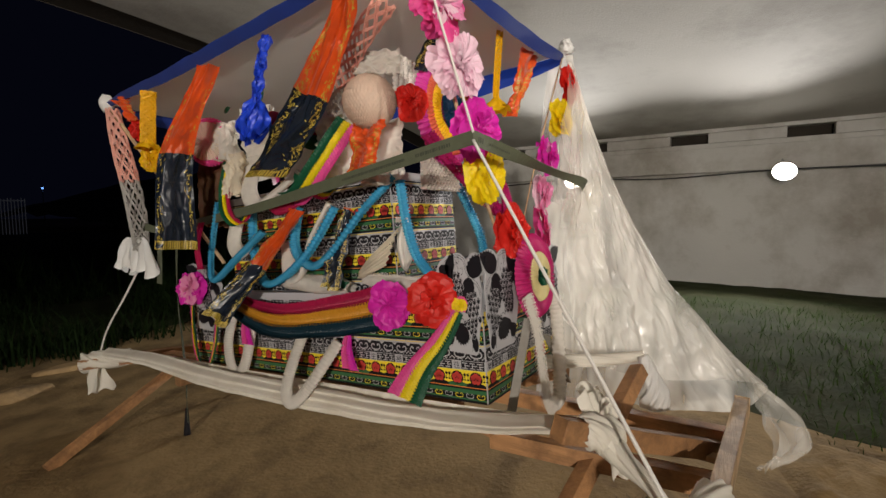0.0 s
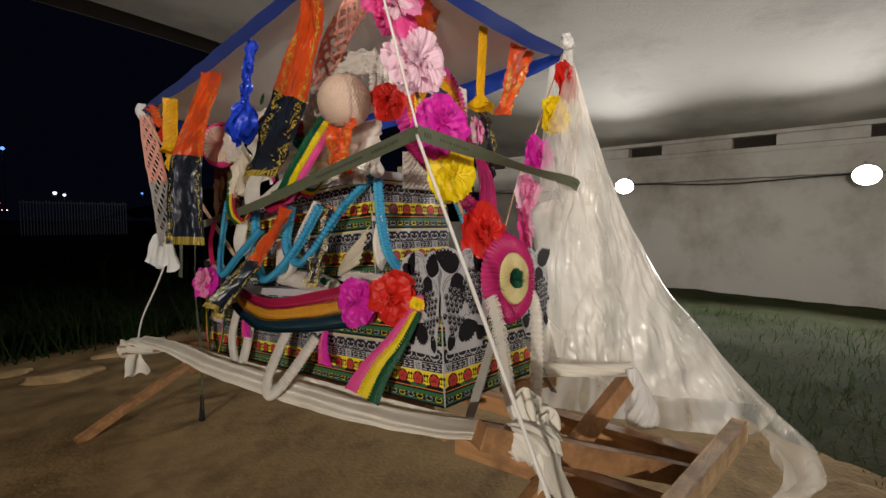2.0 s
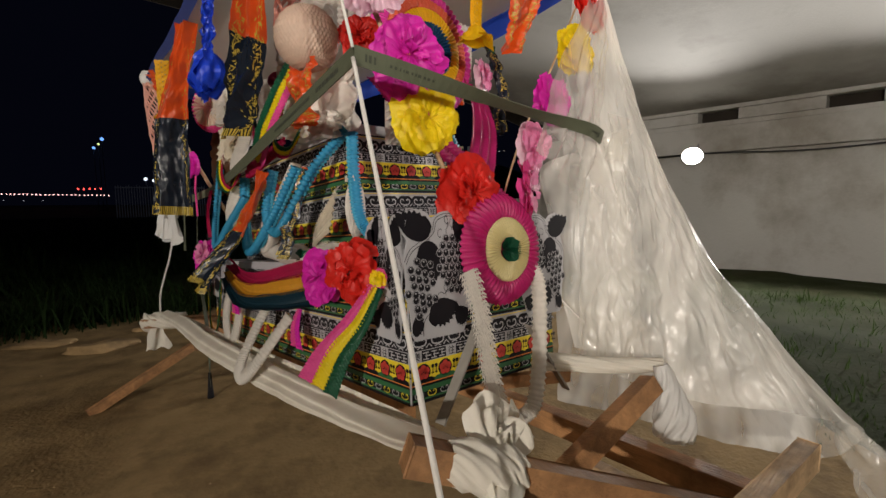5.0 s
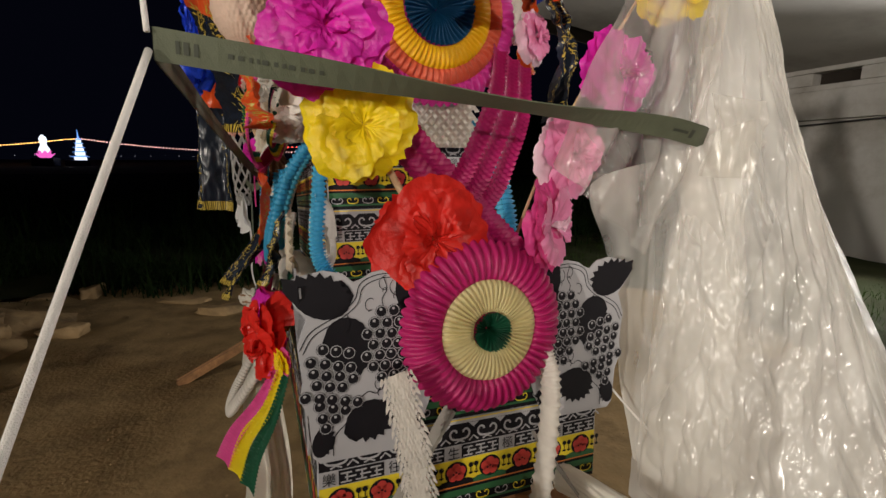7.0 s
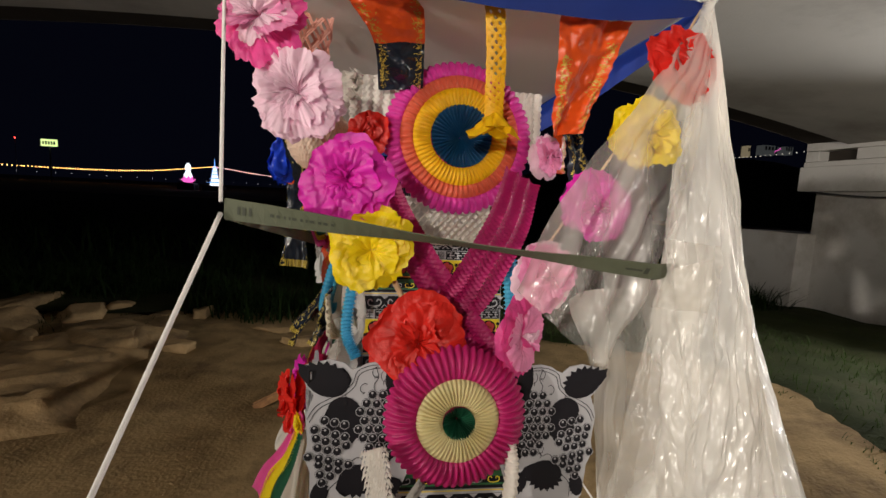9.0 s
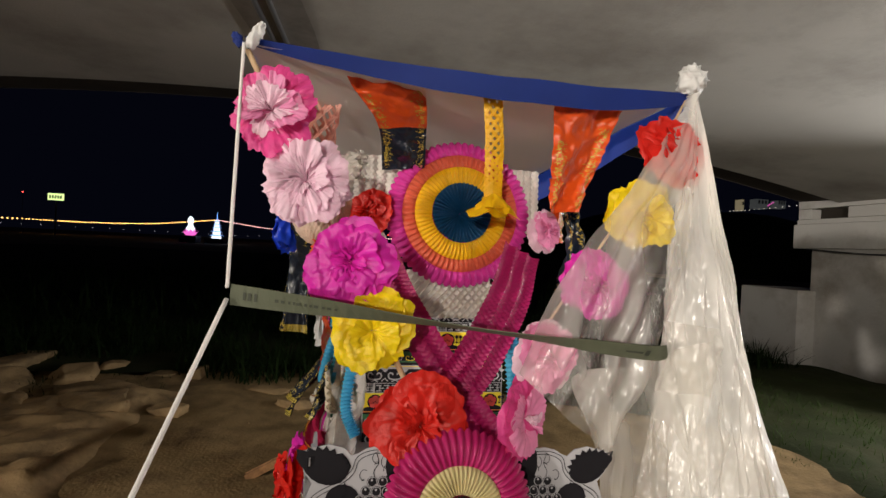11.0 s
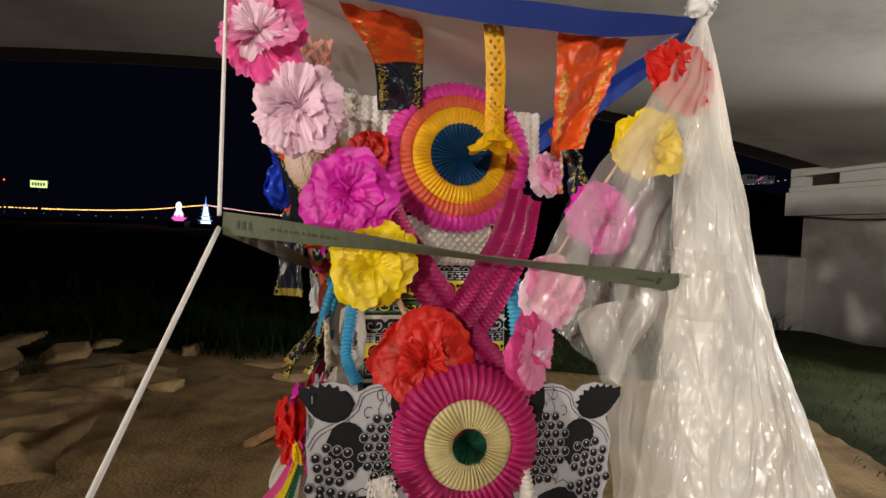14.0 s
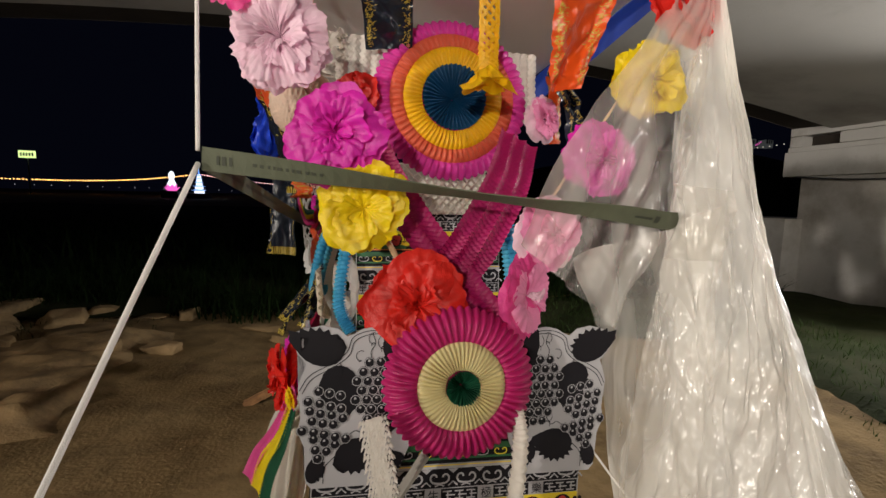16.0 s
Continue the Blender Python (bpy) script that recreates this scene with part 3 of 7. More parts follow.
def grape_panel(m, label, mirror=False, paper=None):
    """A card cut round vines, leaves and two bunches of grapes; 0.36 wide, 0.385 high, standing in the plane of m."""
    paper = paper or PAPER_W
    ob = empty("grape_panel", m.translation, label, "paper panel", "grape panels round the box")

    def flat(lift):
        return lambda x, y: m @ V(0.36 - x if mirror else x, -lift, y)
    edge = [(0.034, 0), (0.021, 0.015), (0.017, 0.06), (0.014, 0.10), (-0.002, 0.138), (0.004, 0.17), (0.001, 0.20), (-0.004, 0.242), (0.004, 0.268), (0.014, 0.296), (-0.008, 0.322), (-0.024, 0.369),
            (0.006, 0.379), (0.047, 0.388), (0.084, 0.380), (0.105, 0.362), (0.122, 0.368), (0.14, 0.379), (0.17, 0.385), (0.20, 0.381), (0.25, 0.37), (0.30, 0.345), (0.345, 0.28), (0.288, 0.17), (0.262, 0.09), (0.225, 0)]
    bm = bmesh.new()
    front = [bm.verts.new(flat(0.004)(x, y)) for x, y in edge]
    back = [bm.verts.new(flat(0.0)(x, y)) for x, y in edge]
    bm.faces.new(front)
    bm.faces.new(back[::-1])
    for i in range(len(edge)):
        j = (i + 1) % len(edge)
        bm.faces.new((front[j], front[i], back[i], back[j]))
    bmesh.ops.triangulate(bm, faces=[f for f in bm.faces if len(f.verts) > 4])
    bmesh.ops.recalc_face_normals(bm, faces=bm.faces)
    card = part("card", bm, paper, ob, smooth=False)
    for cx, cy, rx, ry, turn, teeth in ((0.044, 0.335, 0.056, 0.041, 2.75, 8), (0.092, 0.244, 0.050, 0.044, -1.1, 6), (0.232, 0.288, 0.052, 0.044, 0.6, 7), (0.195, 0.195, 0.050, 0.040, -1.2, 6),
                                        (0.135, 0.076, 0.050, 0.041, 0.2, 9), (0.040, 0.045, 0.032, 0.020, 1.3, 7), (0.288, 0.25, 0.034, 0.03, -1.0, 7), (0.215, 0.055, 0.026, 0.03, 0.4, 8), (0.222, 0.330, 0.040, 0.030, 2.0, 7)):
        bm = bmesh.new()
        poly2d(bm, flat(0.0055), vine_leaf(cx, cy, rx, ry, turn, teeth), 0)
        bmesh.ops.triangulate(bm, faces=[f for f in bm.faces if len(f.verts) > 4])
        part("leaf", bm, INK, card, smooth=False)
    rnd = random.Random(5)
    fruit = None
    for bx, by, slope, rows in ((0.043, 0.232, -0.0060, ((0, 3), (-0.022, 4), (-0.018, 4), (-0.013, 3), (-0.034, 5), (-0.008, 3), (-0.002, 2), (0.004, 1))),
                                (0.160, 0.300, 0.0, ((0, 2), (-0.014, 4), (-0.028, 4), (-0.016, 4), (-0.030, 4), (-0.018, 4), (0.0, 3), (0.014, 2)))):
        for r, (start, count) in enumerate(rows):
            for q in range(count):
                x = bx + start + q * 0.0252 + rnd.uniform(-0.001, 0.001)
                y = by - r * 0.0228 + q * slope + rnd.uniform(-0.0015, 0.0015)
                if fruit is None:
                    bm = bmesh.new()
                    to = lambda lift: (lambda u, v: V(u, -lift, v))
                    for rad, lift, k in ((0.0131, 0, 0), (0.0122, 0.0006, 1), (0.0105, 0.0012, 0)):
                        disc2d(bm, to(lift), 0, 0, rad, k, 14)
                    disc2d(bm, to(0.0018), -0.0012, 0.0046, 0.0031, 1, 8)
                    fruit = bpy.data.meshes.new("grape")
                    bm.to_mesh(fruit)
                    bm.free()
                    fruit.materials.append(INK)
                    fruit.materials.append(paper)
                g = new("grape", fruit)
                g.parent = card
                g.matrix_local = m @ Matrix.Translation((0.36 - x if mirror else x, -0.0062, y))
    bm = bmesh.new()
    stem = smooth_path([(0.0, 0.235, 0), (0.022, 0.270, 0), (0.075, 0.300, 0), (0.106, 0.326, 0), (0.117, 0.357, 0), (0.14, 0.371, 0), (0.17, 0.376, 0), (0.21, 0.370, 0), (0.26, 0.35, 0)], 40)
    for d in (0.0, 0.008):
        strip2d(bm, flat(0.0055), [(p.x + d * 0.7, p.y - d) for p in stem], 0.0019, 0)
    for x, y, s, a in ((0.165, 0.362, 0.011, 1.0), (0.19, 0.350, 0.013, 2.0), (0.135, 0.322, 0.010, 0.3), (0.215, 0.335, 0.010, 4.0), (0.155, 0.150, 0.010, 2.6)):
        spiral = [(x + s * (1 - k / 26) * math.cos(a + k * 0.42), y - 0.0018 * k * 0.7 + s * (1 - k / 26) * math.sin(a + k * 0.42)) for k in range(20)]
        strip2d(bm, flat(0.0056), spiral, 0.0016, 0)
    for pts in (((0.165, 0.37), (0.172, 0.345), (0.162, 0.325), (0.165, 0.308)), ((0.09, 0.30), (0.098, 0.28), (0.09, 0.262)), ((0.105, 0.115), (0.13, 0.135), (0.15, 0.13), (0.165, 0.155)), ((0.06, 0.012), (0.062, 0.05), (0.09, 0.08))):
        strip2d(bm, flat(0.0055), [(p.x, p.y) for p in smooth_path([(x, y, 0) for x, y in pts], 14)], 0.0019, 0)
    part("vine", bm, INK, card, smooth=False)
    return ob


def stand(x, y, z, turn, lean=-4.8):
    return Matrix.Translation((x, y, z)) @ Matrix.Rotation(radians(turn), 4, "Z") @ Matrix.Rotation(radians(lean), 4, "X")


GP = "white card cut-out printed with black grapes, vines and leaves"
grape_panel(stand(-0.378, 0.035, 0.868, 0) @ Matrix.Rotation(radians(2), 4, "Y"), GP, False)
grape_panel(stand(0.046, 0.035, 0.852, 0) @ Matrix.Rotation(radians(2), 4, "Y"), GP, True)
grape_panel(stand(-0.360, 0.292, 0.852, -90, 0) @ Matrix.Diagonal((0.62, 1, 1, 1)), "white card cut-out with printed grapes on the long side", True)
grape_panel(stand(-0.375, 2.06, 0.715, -90, 0), "white card cut-out with printed grapes at the far corner")

# ---------- canopy ----------
FL, FR, BL, BR = V(-0.590, 0.20, 2.262), V(0.665, 0.12, 2.225), V(-0.56, 2.55, 2.06), V(0.62, 2.50, 2.06)


def build_canopy():
    c = empty("canopy", (0, 1.3, 2.1), "white cloth canopy with a bright blue border on four posts", "canopy")
    bm = bmesh.new()

    def top(u, v):
        p = FL.lerp(FR, u).lerp(BL.lerp(BR, u), v)
        sag = 0.07 * math.sin(math.pi * u) ** 0.7 * (0.35 + 0.65 * math.sin(math.pi * v))
        return p + V(0, 0, -sag + 0.015) + fuzz(p, 0.010, 3)
    grid(bm, 30, 40, top)
    part("canopy_cloth", bm, CANOPY, c)
    for a, b, drop, k in ((FL, FR, 0.075, 1), (FL, BL, 0.055, 2), (FR, BR, 0.15, 3), (BL, BR, 0.10, 4)):
        bm = bmesh.new()
        out = (b - a).cross(V(0, 0, 1)).normalized() * (0.014 if k in (1, 3) else -0.014)

        def edge(u, v):
            p = a.lerp(b, u)
            w = drop * (0.25 + 0.75 * math.sin(math.pi * min(1, max(0, u * 0.96 + 0.02))) ** 0.6) * (0.35 + 0.65 * u ** 0.6 if k == 1 else 1)
            p = p + V(0, 0, -0.07 * math.sin(math.pi * u) ** 0.7 * (0.35 if k in (1, 4) else 0.0) + 0.024 - w * v)
            return p + out * (1 - 1.6 * v) + fuzz(p, 0.008, 6, k)
        grid(bm, 40, 6, edge)
        part("border", bm, BLUE_CLOTH, c, "bright blue cloth border")
    return c


build_canopy()


# ---------- plastic sheet ----------
def build_polythene():
    K = V(0.665, 0.10, 2.235)
    s = empty("polythene_sheet", (0.7, 0.2, 0.6), "crumpled clear polythene sheet hanging from a canopy corner over the frame", "plastic sheet")
    mid = smooth_path([(0.514, 0.004, 1.355), (0.551, -0.076, 1.379), (0.624, -0.186, 1.393), (0.614, -0.229, 1.42), (0.661, -0.165, 1.402), (0.745, -0.037, 1.417), (0.775, 0.101, 1.419), (0.758, 0.298, 1.42)], 120)
    low = smooth_path([(0.432, -0.026, 0.663), (0.406, -0.231, 0.626), (0.413, -0.459, 0.62), (0.498, -0.717, 0.641), (0.623, -0.852, 0.597), (0.739, -0.706, 0.401), (0.788, -0.285, 0.317), (0.74, 0.277, 0.285)], 120)
    top = smooth_path([K, K + V(-0.004, -0.012, 0.0), K + V(0.0, -0.02, 0.0), K + V(0.01, -0.015, 0.0), K + V(0.016, -0.005, 0.0), K + V(0.02, 0.01, 0), K + V(0.022, 0.04, 0), K + V(0.02, 0.10, -0.01)], 120)
    bm = bmesh.new()

    def at(u, v):
        i = min(int(u * 120), 119)
        f = u * 120 - i
        a, b, c = (q[i].lerp(q[i + 1], f) for q in (top, mid, low))
        p = a * (1 - v) ** 2 + (b * 2 - (a + c) * 0.5) * 2 * v * (1 - v) + c * v * v
        fold = 0.026 * noise.noise(V(u * 8 + 1.5 * v, v * 1.3, 0)) + 0.0045 * math.sin(u * 70 + 9 * v + 6 * noise.noise(V(u * 6, v * 0.7, 0))) * (0.4 + noise.noise(V(u * 12, v, 5)))
        fold += 0.0050 * crease(u * 26 + 0.8 * v, v * 2.2, 11) + 0.0062 * min(1, v * 1.3) * crease(u * 15 + v * 6.5, v * 9 - u * 8, 23) + 0.0026 * crease(u * 40 - v * 9, v * 20 + u * 9, 29)
        n = V(1, -0.35 if u < 0.4 else 0.1, 0).normalized()
        return p + n * fold * min(1, v * 2.2) + fuzz(p, 0.014 * min(1, v * 3), 3.5, 1)
    grid(bm, 520, 230, at)
    part("sheet", bm, POLYTHENE, s)
    # the flap over the flower strand
    bm = bmesh.new()
    left = smooth_path([K, (0.50, 0.03, 2.02), (0.31, 0.0, 1.78), (0.19, -0.03, 1.60), (0.13, -0.035, 1.46)], 40)
    right = smooth_path([K + V(0.01, -0.02, 0), (0.62, 0.0, 1.95), (0.58, -0.03, 1.75), (0.50, -0.03, 1.5), (0.38, -0.03, 1.25)], 40)

    def flap(u, v):
        i = min(int(v * 40), 39)
        a, b = left[i].lerp(left[i + 1], v * 40 - i), right[i].lerp(right[i + 1], v * 40 - i)
        p = a.lerp(b, u) + V(0, -0.02 * math.sin(math.pi * u), 0)
        return p + V(0, 1, 0) * 0.015 * math.sin(u * 26 + 4 * noise.noise(V(u * 3, v * 3, 8))) * v + fuzz(p, 0.015, 9, 5)
    grid(bm, 50, 60, flap)
    part("flap", bm, POLY_CLEAR, s)
    # thin film between the strand and the hanging folds
    bm = bmesh.new()
    e1 = smooth_path([(0.34, 0.11, 1.40), (0.43, 0.12, 1.2), (0.45, 0.10, 0.95), (0.46, 0.02, 0.68)], 30)
    e2 = smooth_path([(0.60, -0.12, 1.55), (0.58, -0.14, 1.3), (0.54, -0.2, 1.0), (0.48, -0.3, 0.65)], 30)

    def thin(u, v):
        i = min(int(v * 30), 29)
        p = e1[i].lerp(e1[i + 1], v * 30 - i).lerp(e2[i].lerp(e2[i + 1], v * 30 - i), u)
        return p + V(0, 0.02 * math.sin(u * 15 + 3 * noise.noise(V(u * 2, v * 2, 4))), 0) + fuzz(p, 0.015, 7, 6)
    grid(bm, 40, 50, thin)
    part("thin_film", bm, POLYTHENE, s)
    # a fold of film lying over the end of the webbing strap
    bm = bmesh.new()

    def over(u, v):
        p = V(0.468 + 0.14 * u, -0.088 - 0.022 * u, 1.60 - 0.17 * v - 0.01 * u)
        bulge = 0.012 * math.sin(math.pi * v) * (1 - 0.4 * u)
        return p + V(0.012 * math.sin(v * 5), -bulge - 0.006 * crease(u * 3, v * 4, 17), 0) + fuzz(p, 0.006, 14, 3)
    grid(bm, 26, 30, over)
    part("strap_fold", bm, POLYTHENE, s)
    # the bulge that lies over the end of the frame
    bm = bmesh.new()
    g1 = smooth_path([(0.46, -0.76, 0.645), (0.47, -0.83, 0.57), (0.48, -0.87, 0.46), (0.48, -0.88, 0.36), (0.46, -0.84, 0.28)], 30)
    g2 = smooth_path([(0.60, -0.80, 0.57), (0.62, -0.84, 0.47), (0.63, -0.86, 0.37), (0.62, -0.85, 0.28), (0.58, -0.81, 0.22)], 30)

    def tail(u, v):
        i = min(int(v * 30), 29)
        p = g1[i].lerp(g1[i + 1], v * 30 - i).lerp(g2[i].lerp(g2[i + 1], v * 30 - i), u)
        return p + V(0.07 * math.sin(math.pi * u), -0.085 * math.sin(math.pi * u) * (0.5 + math.sin(math.pi * v)), 0.02 * math.sin(u * 21 + 4 * v)) + fuzz(p, 0.035, 7, 9) + V(1, -0.6, 0) * 0.014 * crease(u * 3, v * 4, 5)
    grid(bm, 46, 50, tail)
    part("trailing_end", bm, POLY_CLEAR, s)
    # the tied knot
    bm = bmesh.new()
    grid(bm, 24, 16, lambda u, v: K + V(0, 0, 0.0 + 0.085 * v) + V(math.cos(u * 6.283), math.sin(u * 6.283), 0) * (0.014 + 0.022 * math.sin(math.pi * min(1, v * 1.05)) ** 1.2 + 0.009 * math.sin(u * 44 + v * 9)) + fuzz(V(u, v, 1), 0.014, 7), wrap_u=True)
    part("knot", bm, PLASTIC_W, s, "bunched white plastic knot")
    return s


build_polythene()

# ---------- paper things ----------
def face_matrix(at, normal, spin=0):
    return Matrix.Translation(at) @ Vector(normal).to_track_quat("Z", "Y").to_matrix().to_4x4() @ Matrix.Rotation(spin, 4, "Z")


def flower(at, normal, radius, mats, label, seed, open_up=1.0, name="tissue_flower", squash=1.0, soft=True, crumple=1.0):
    """A tissue-paper flower: overlapping crumpled petals in whorls; mats from the outer whorl to the inner one.
    soft: few broad petals; otherwise many frilled ones."""
    rnd = random.Random(seed)
    m = face_matrix(at, normal, rnd.uniform(0, 6.28)) @ Matrix.Diagonal((1, squash, 0.62, 1))
    ob = empty(name, at, label, "paper flower", "tissue flowers on the bier")
    whorls = ((5, 1.0, 0.04, 1.15), (5, 0.96, 0.42, 1.05), (4, 0.88, 0.80, 1.0), (4, 0.70, 1.15, 1.0)) if soft else ((8, 1.0, 0.04, 0.75), (8, 0.98, 0.36, 0.7), (8, 0.92, 0.70, 0.65), (7, 0.78, 1.02, 0.7))
    for whorl, (count, reach, tilt, spread) in enumerate(whorls):
        mat_ = mats[min(whorl, len(mats) - 1)]
        for p in range(count):
            turn = 2 * math.pi * (p + 0.5 * (whorl % 2)) / count + rnd.uniform(-0.4, 0.4)
            rr = radius * reach * rnd.uniform(0.82, 1.08)
            tt = tilt * open_up + rnd.uniform(-0.26, 0.26)
            s = rnd.uniform(0, 50)
            curl_back = rnd.uniform(0.25, 0.75)
            lean = rnd.uniform(-0.5, 0.5)

            def petal(u, v):
                a = (u - 0.5) * 2 * spread * (0.22 + 0.78 * min(1, v * 1.4))
                edge = 1 + 0.17 * noise.noise(V(u * 4, s, 2)) + 0.05 * crease(u * 9, s, 5) - 0.20 * abs(2 * u - 1) ** 3
                r = rr * v * edge
                bend = tt - curl_back * v * v + 0.25 * v + lean * (u - 0.5) * v
                if soft:
                    ray = 0.050 * (crease(u * 2.0 + s, 0.7 * v, s) - 0.35) + 0.030 * (crease(u * 5.5 + s, 1.2 * v, s + 9) - 0.35)
                    fold = 0.105 * (crease(u * 2.1 + s, v * 1.9, s + 2) - 0.35) + 0.045 * (crease(u * 4.5 - v, v * 4.2 + s, s + 4) - 0.35)
                else:
                    ray = 0.100 * (crease(u * 2.6 + s, 0.6 * v, s) - 0.35) + 0.045 * (crease(u * 7.5 + s, 1.1 * v, s + 9) - 0.35)
                    fold = 0.055 * (crease(u * 2.4 + s, v * 2.4, s + 2) - 0.35) + 0.025 * (crease(u * 6 - v, v * 5 + s, s + 4) - 0.35)
                ruf = radius * crumple * (ray * v ** 0.8 + fold * v)
                x, y = r * math.cos(turn + a) * math.cos(bend), r * math.sin(turn + a) * math.cos(bend)
                z = r * math.sin(bend) + ruf * math.cos(bend) - radius * 0.05 * (2 - whorl)
                rad = -ruf * math.sin(bend)
                return m @ V(x + rad * math.cos(turn), y + rad * math.sin(turn), z)
            bm = bmesh.new()
            grid(bm, 34, 12, petal)
            part("petal", bm, mat_, ob)
    return ob


def rosette(at, normal, rings, depth, pleats, label, name="honeycomb_rosette"):
    """A paper honeycomb disc. rings: outer radius, inner radius, paper, name, in order from the rim inwards."""
    m = face_matrix(at, normal)
    ob = empty(name, at, label, "paper rosette", "honeycomb rosettes")
    rim = rings[0][0]
    for outer, inner, mat_, nm in rings:
        bm = bmesh.new()
        nv = max(4, int((outer - inner) / 0.0065))
        nu = pleats * 6

        def cell(u, v):
            r = inner + (outer - inner) * v
            a = u * 2 * math.pi
            span = (outer - inner) / max(1, round((outer - inner) / 0.055))
            row = int((r - inner) / span * 0.9999)
            frac = (r - inner) / span - row
            ph = pleats * a / 1 + (math.pi if row % 2 else 0)
            dome = depth * (1 - (r / rim) ** 2.2) ** 0.5 if r < rim else 0
            lift = 0.019 * abs(math.sin(ph / 2)) ** 0.7 * (0.3 + 0.7 * r / rim) * max(0.0, math.sin(math.pi * min(1, max(0, frac)))) ** 0.35
            if outer == rim and v > 0.9:
                r += 0.010 * abs(math.sin(pleats * a / 2)) * (v - 0.9) * 10
            if inner < 0.01:
                dome -= 0.75 * depth * (1 - r / outer) ** 1.2
                lift = 0.016 * abs(math.sin(pleats * a / 3)) * min(1, 2.4 * r / outer) * (1 + 0.6 * noise.noise(V(math.cos(a) * 3, math.sin(a) * 3, r * 30)))
            sway = 0.004 * noise.noise(V(math.cos(a) * 2, math.sin(a) * 2, r * 20))
            return m @ V(r * math.cos(a + 0.35 * lift), r * math.sin(a + 0.35 * lift), dome + lift + sway)
        grid(bm, nu, nv, cell, wrap_u=True)
        part(nm, bm, mat_, ob)
    bm = bmesh.new()
    grid(bm, 48, 2, lambda u, v: m @ V(math.cos(u * 6.2832) * rim * 0.97 * v, math.sin(u * 6.2832) * rim * 0.97 * v, -0.006), wrap_u=True)
    part("backing", bm, rings[0][2], ob)
    return ob


def ribbed_garland(path, radius, mats, label, rib=0.011, name="paper_garland", flat=0.8, group="paper garlands", depth=0.28, seg=12):
    """A paper honeycomb rope: a tube of close ribs."""
    pts = smooth_path(path, 400)
    total = sum((a - b).length for a, b in zip(pts, pts[1:]))
    n = max(12, int(total / rib) * 4)
    pts = smooth_path(path, n)
    ob = empty(name, pts[0], label, "garland", group)
    bm = bmesh.new()
    tube(bm, pts, radius, seg, radius_fn=lambda t: 1 - depth * abs(math.sin(t * n / 4 * math.pi)), flat=flat)
    part("ribbed_paper", bm, mats[0], ob)
    if len(mats) > 1:
        bm = bmesh.new()
        fr = frames(pts)
        tube(bm, [p + (s * 0.75 - u * 0.35) * radius for p, d, s, u in fr], radius * 0.62, 8, radius_fn=lambda t: 1 - depth * abs(math.sin(t * n / 4 * math.pi)))
        part("second_strip", bm, mats[1], ob)
    return ob


def streamer(path, across, width, mats, label, name="paper_streamer", tooth=0.012, twist=None, thick=0.006, group="paper streamers"):
    """A flat honeycomb strip in coloured stripes with toothed seams. across: the strip's direction sideways, at each path point or for all."""
    n = 90
    pts = smooth_path(path, n)
    acr = smooth_path(across, n) if isinstance(across[0], (tuple, Vector)) else [Vector(across)] * (n + 1)
    wid = width if callable(width) else (lambda t: width)
    ob = empty(name, pts[0], label, "streamer", group)
    total = sum((a - b).length for a, b in zip(pts, pts[1:]))
    cells = max(6, int(total / tooth))
    for s, mat_ in enumerate(mats):
        bm = bmesh.new()
        lo, hi = s / len(mats), (s + 1) / len(mats)

        def at(u, v):
            i = min(int(v * n), n - 1)
            p, a = pts[i].lerp(pts[i + 1], v * n - i), acr[i].lerp(acr[i + 1], v * n - i).normalized()
            d = (pts[i + 1] - pts[i]).normalized()
            nrm = a.cross(d).normalized()
            x = lo + (hi - lo) * u
            z = 0.35 * thick * math.sin(v * cells * 2 * math.pi + (math.pi if int(u * 3.99) % 2 else 0)) + thick * math.sin(math.pi * u)
            edge = 0.003 * abs(math.sin(v * cells * math.pi)) if u in (0.0, 1.0) else 0
            return p + a * ((x - 0.5) * wid(v) + (edge if u == 1.0 else -edge)) + nrm * z + fuzz(p, 0.004, 8, s)
        grid(bm, 8, cells * 4, at)
        part("stripe", bm, mat_, ob)
    return ob


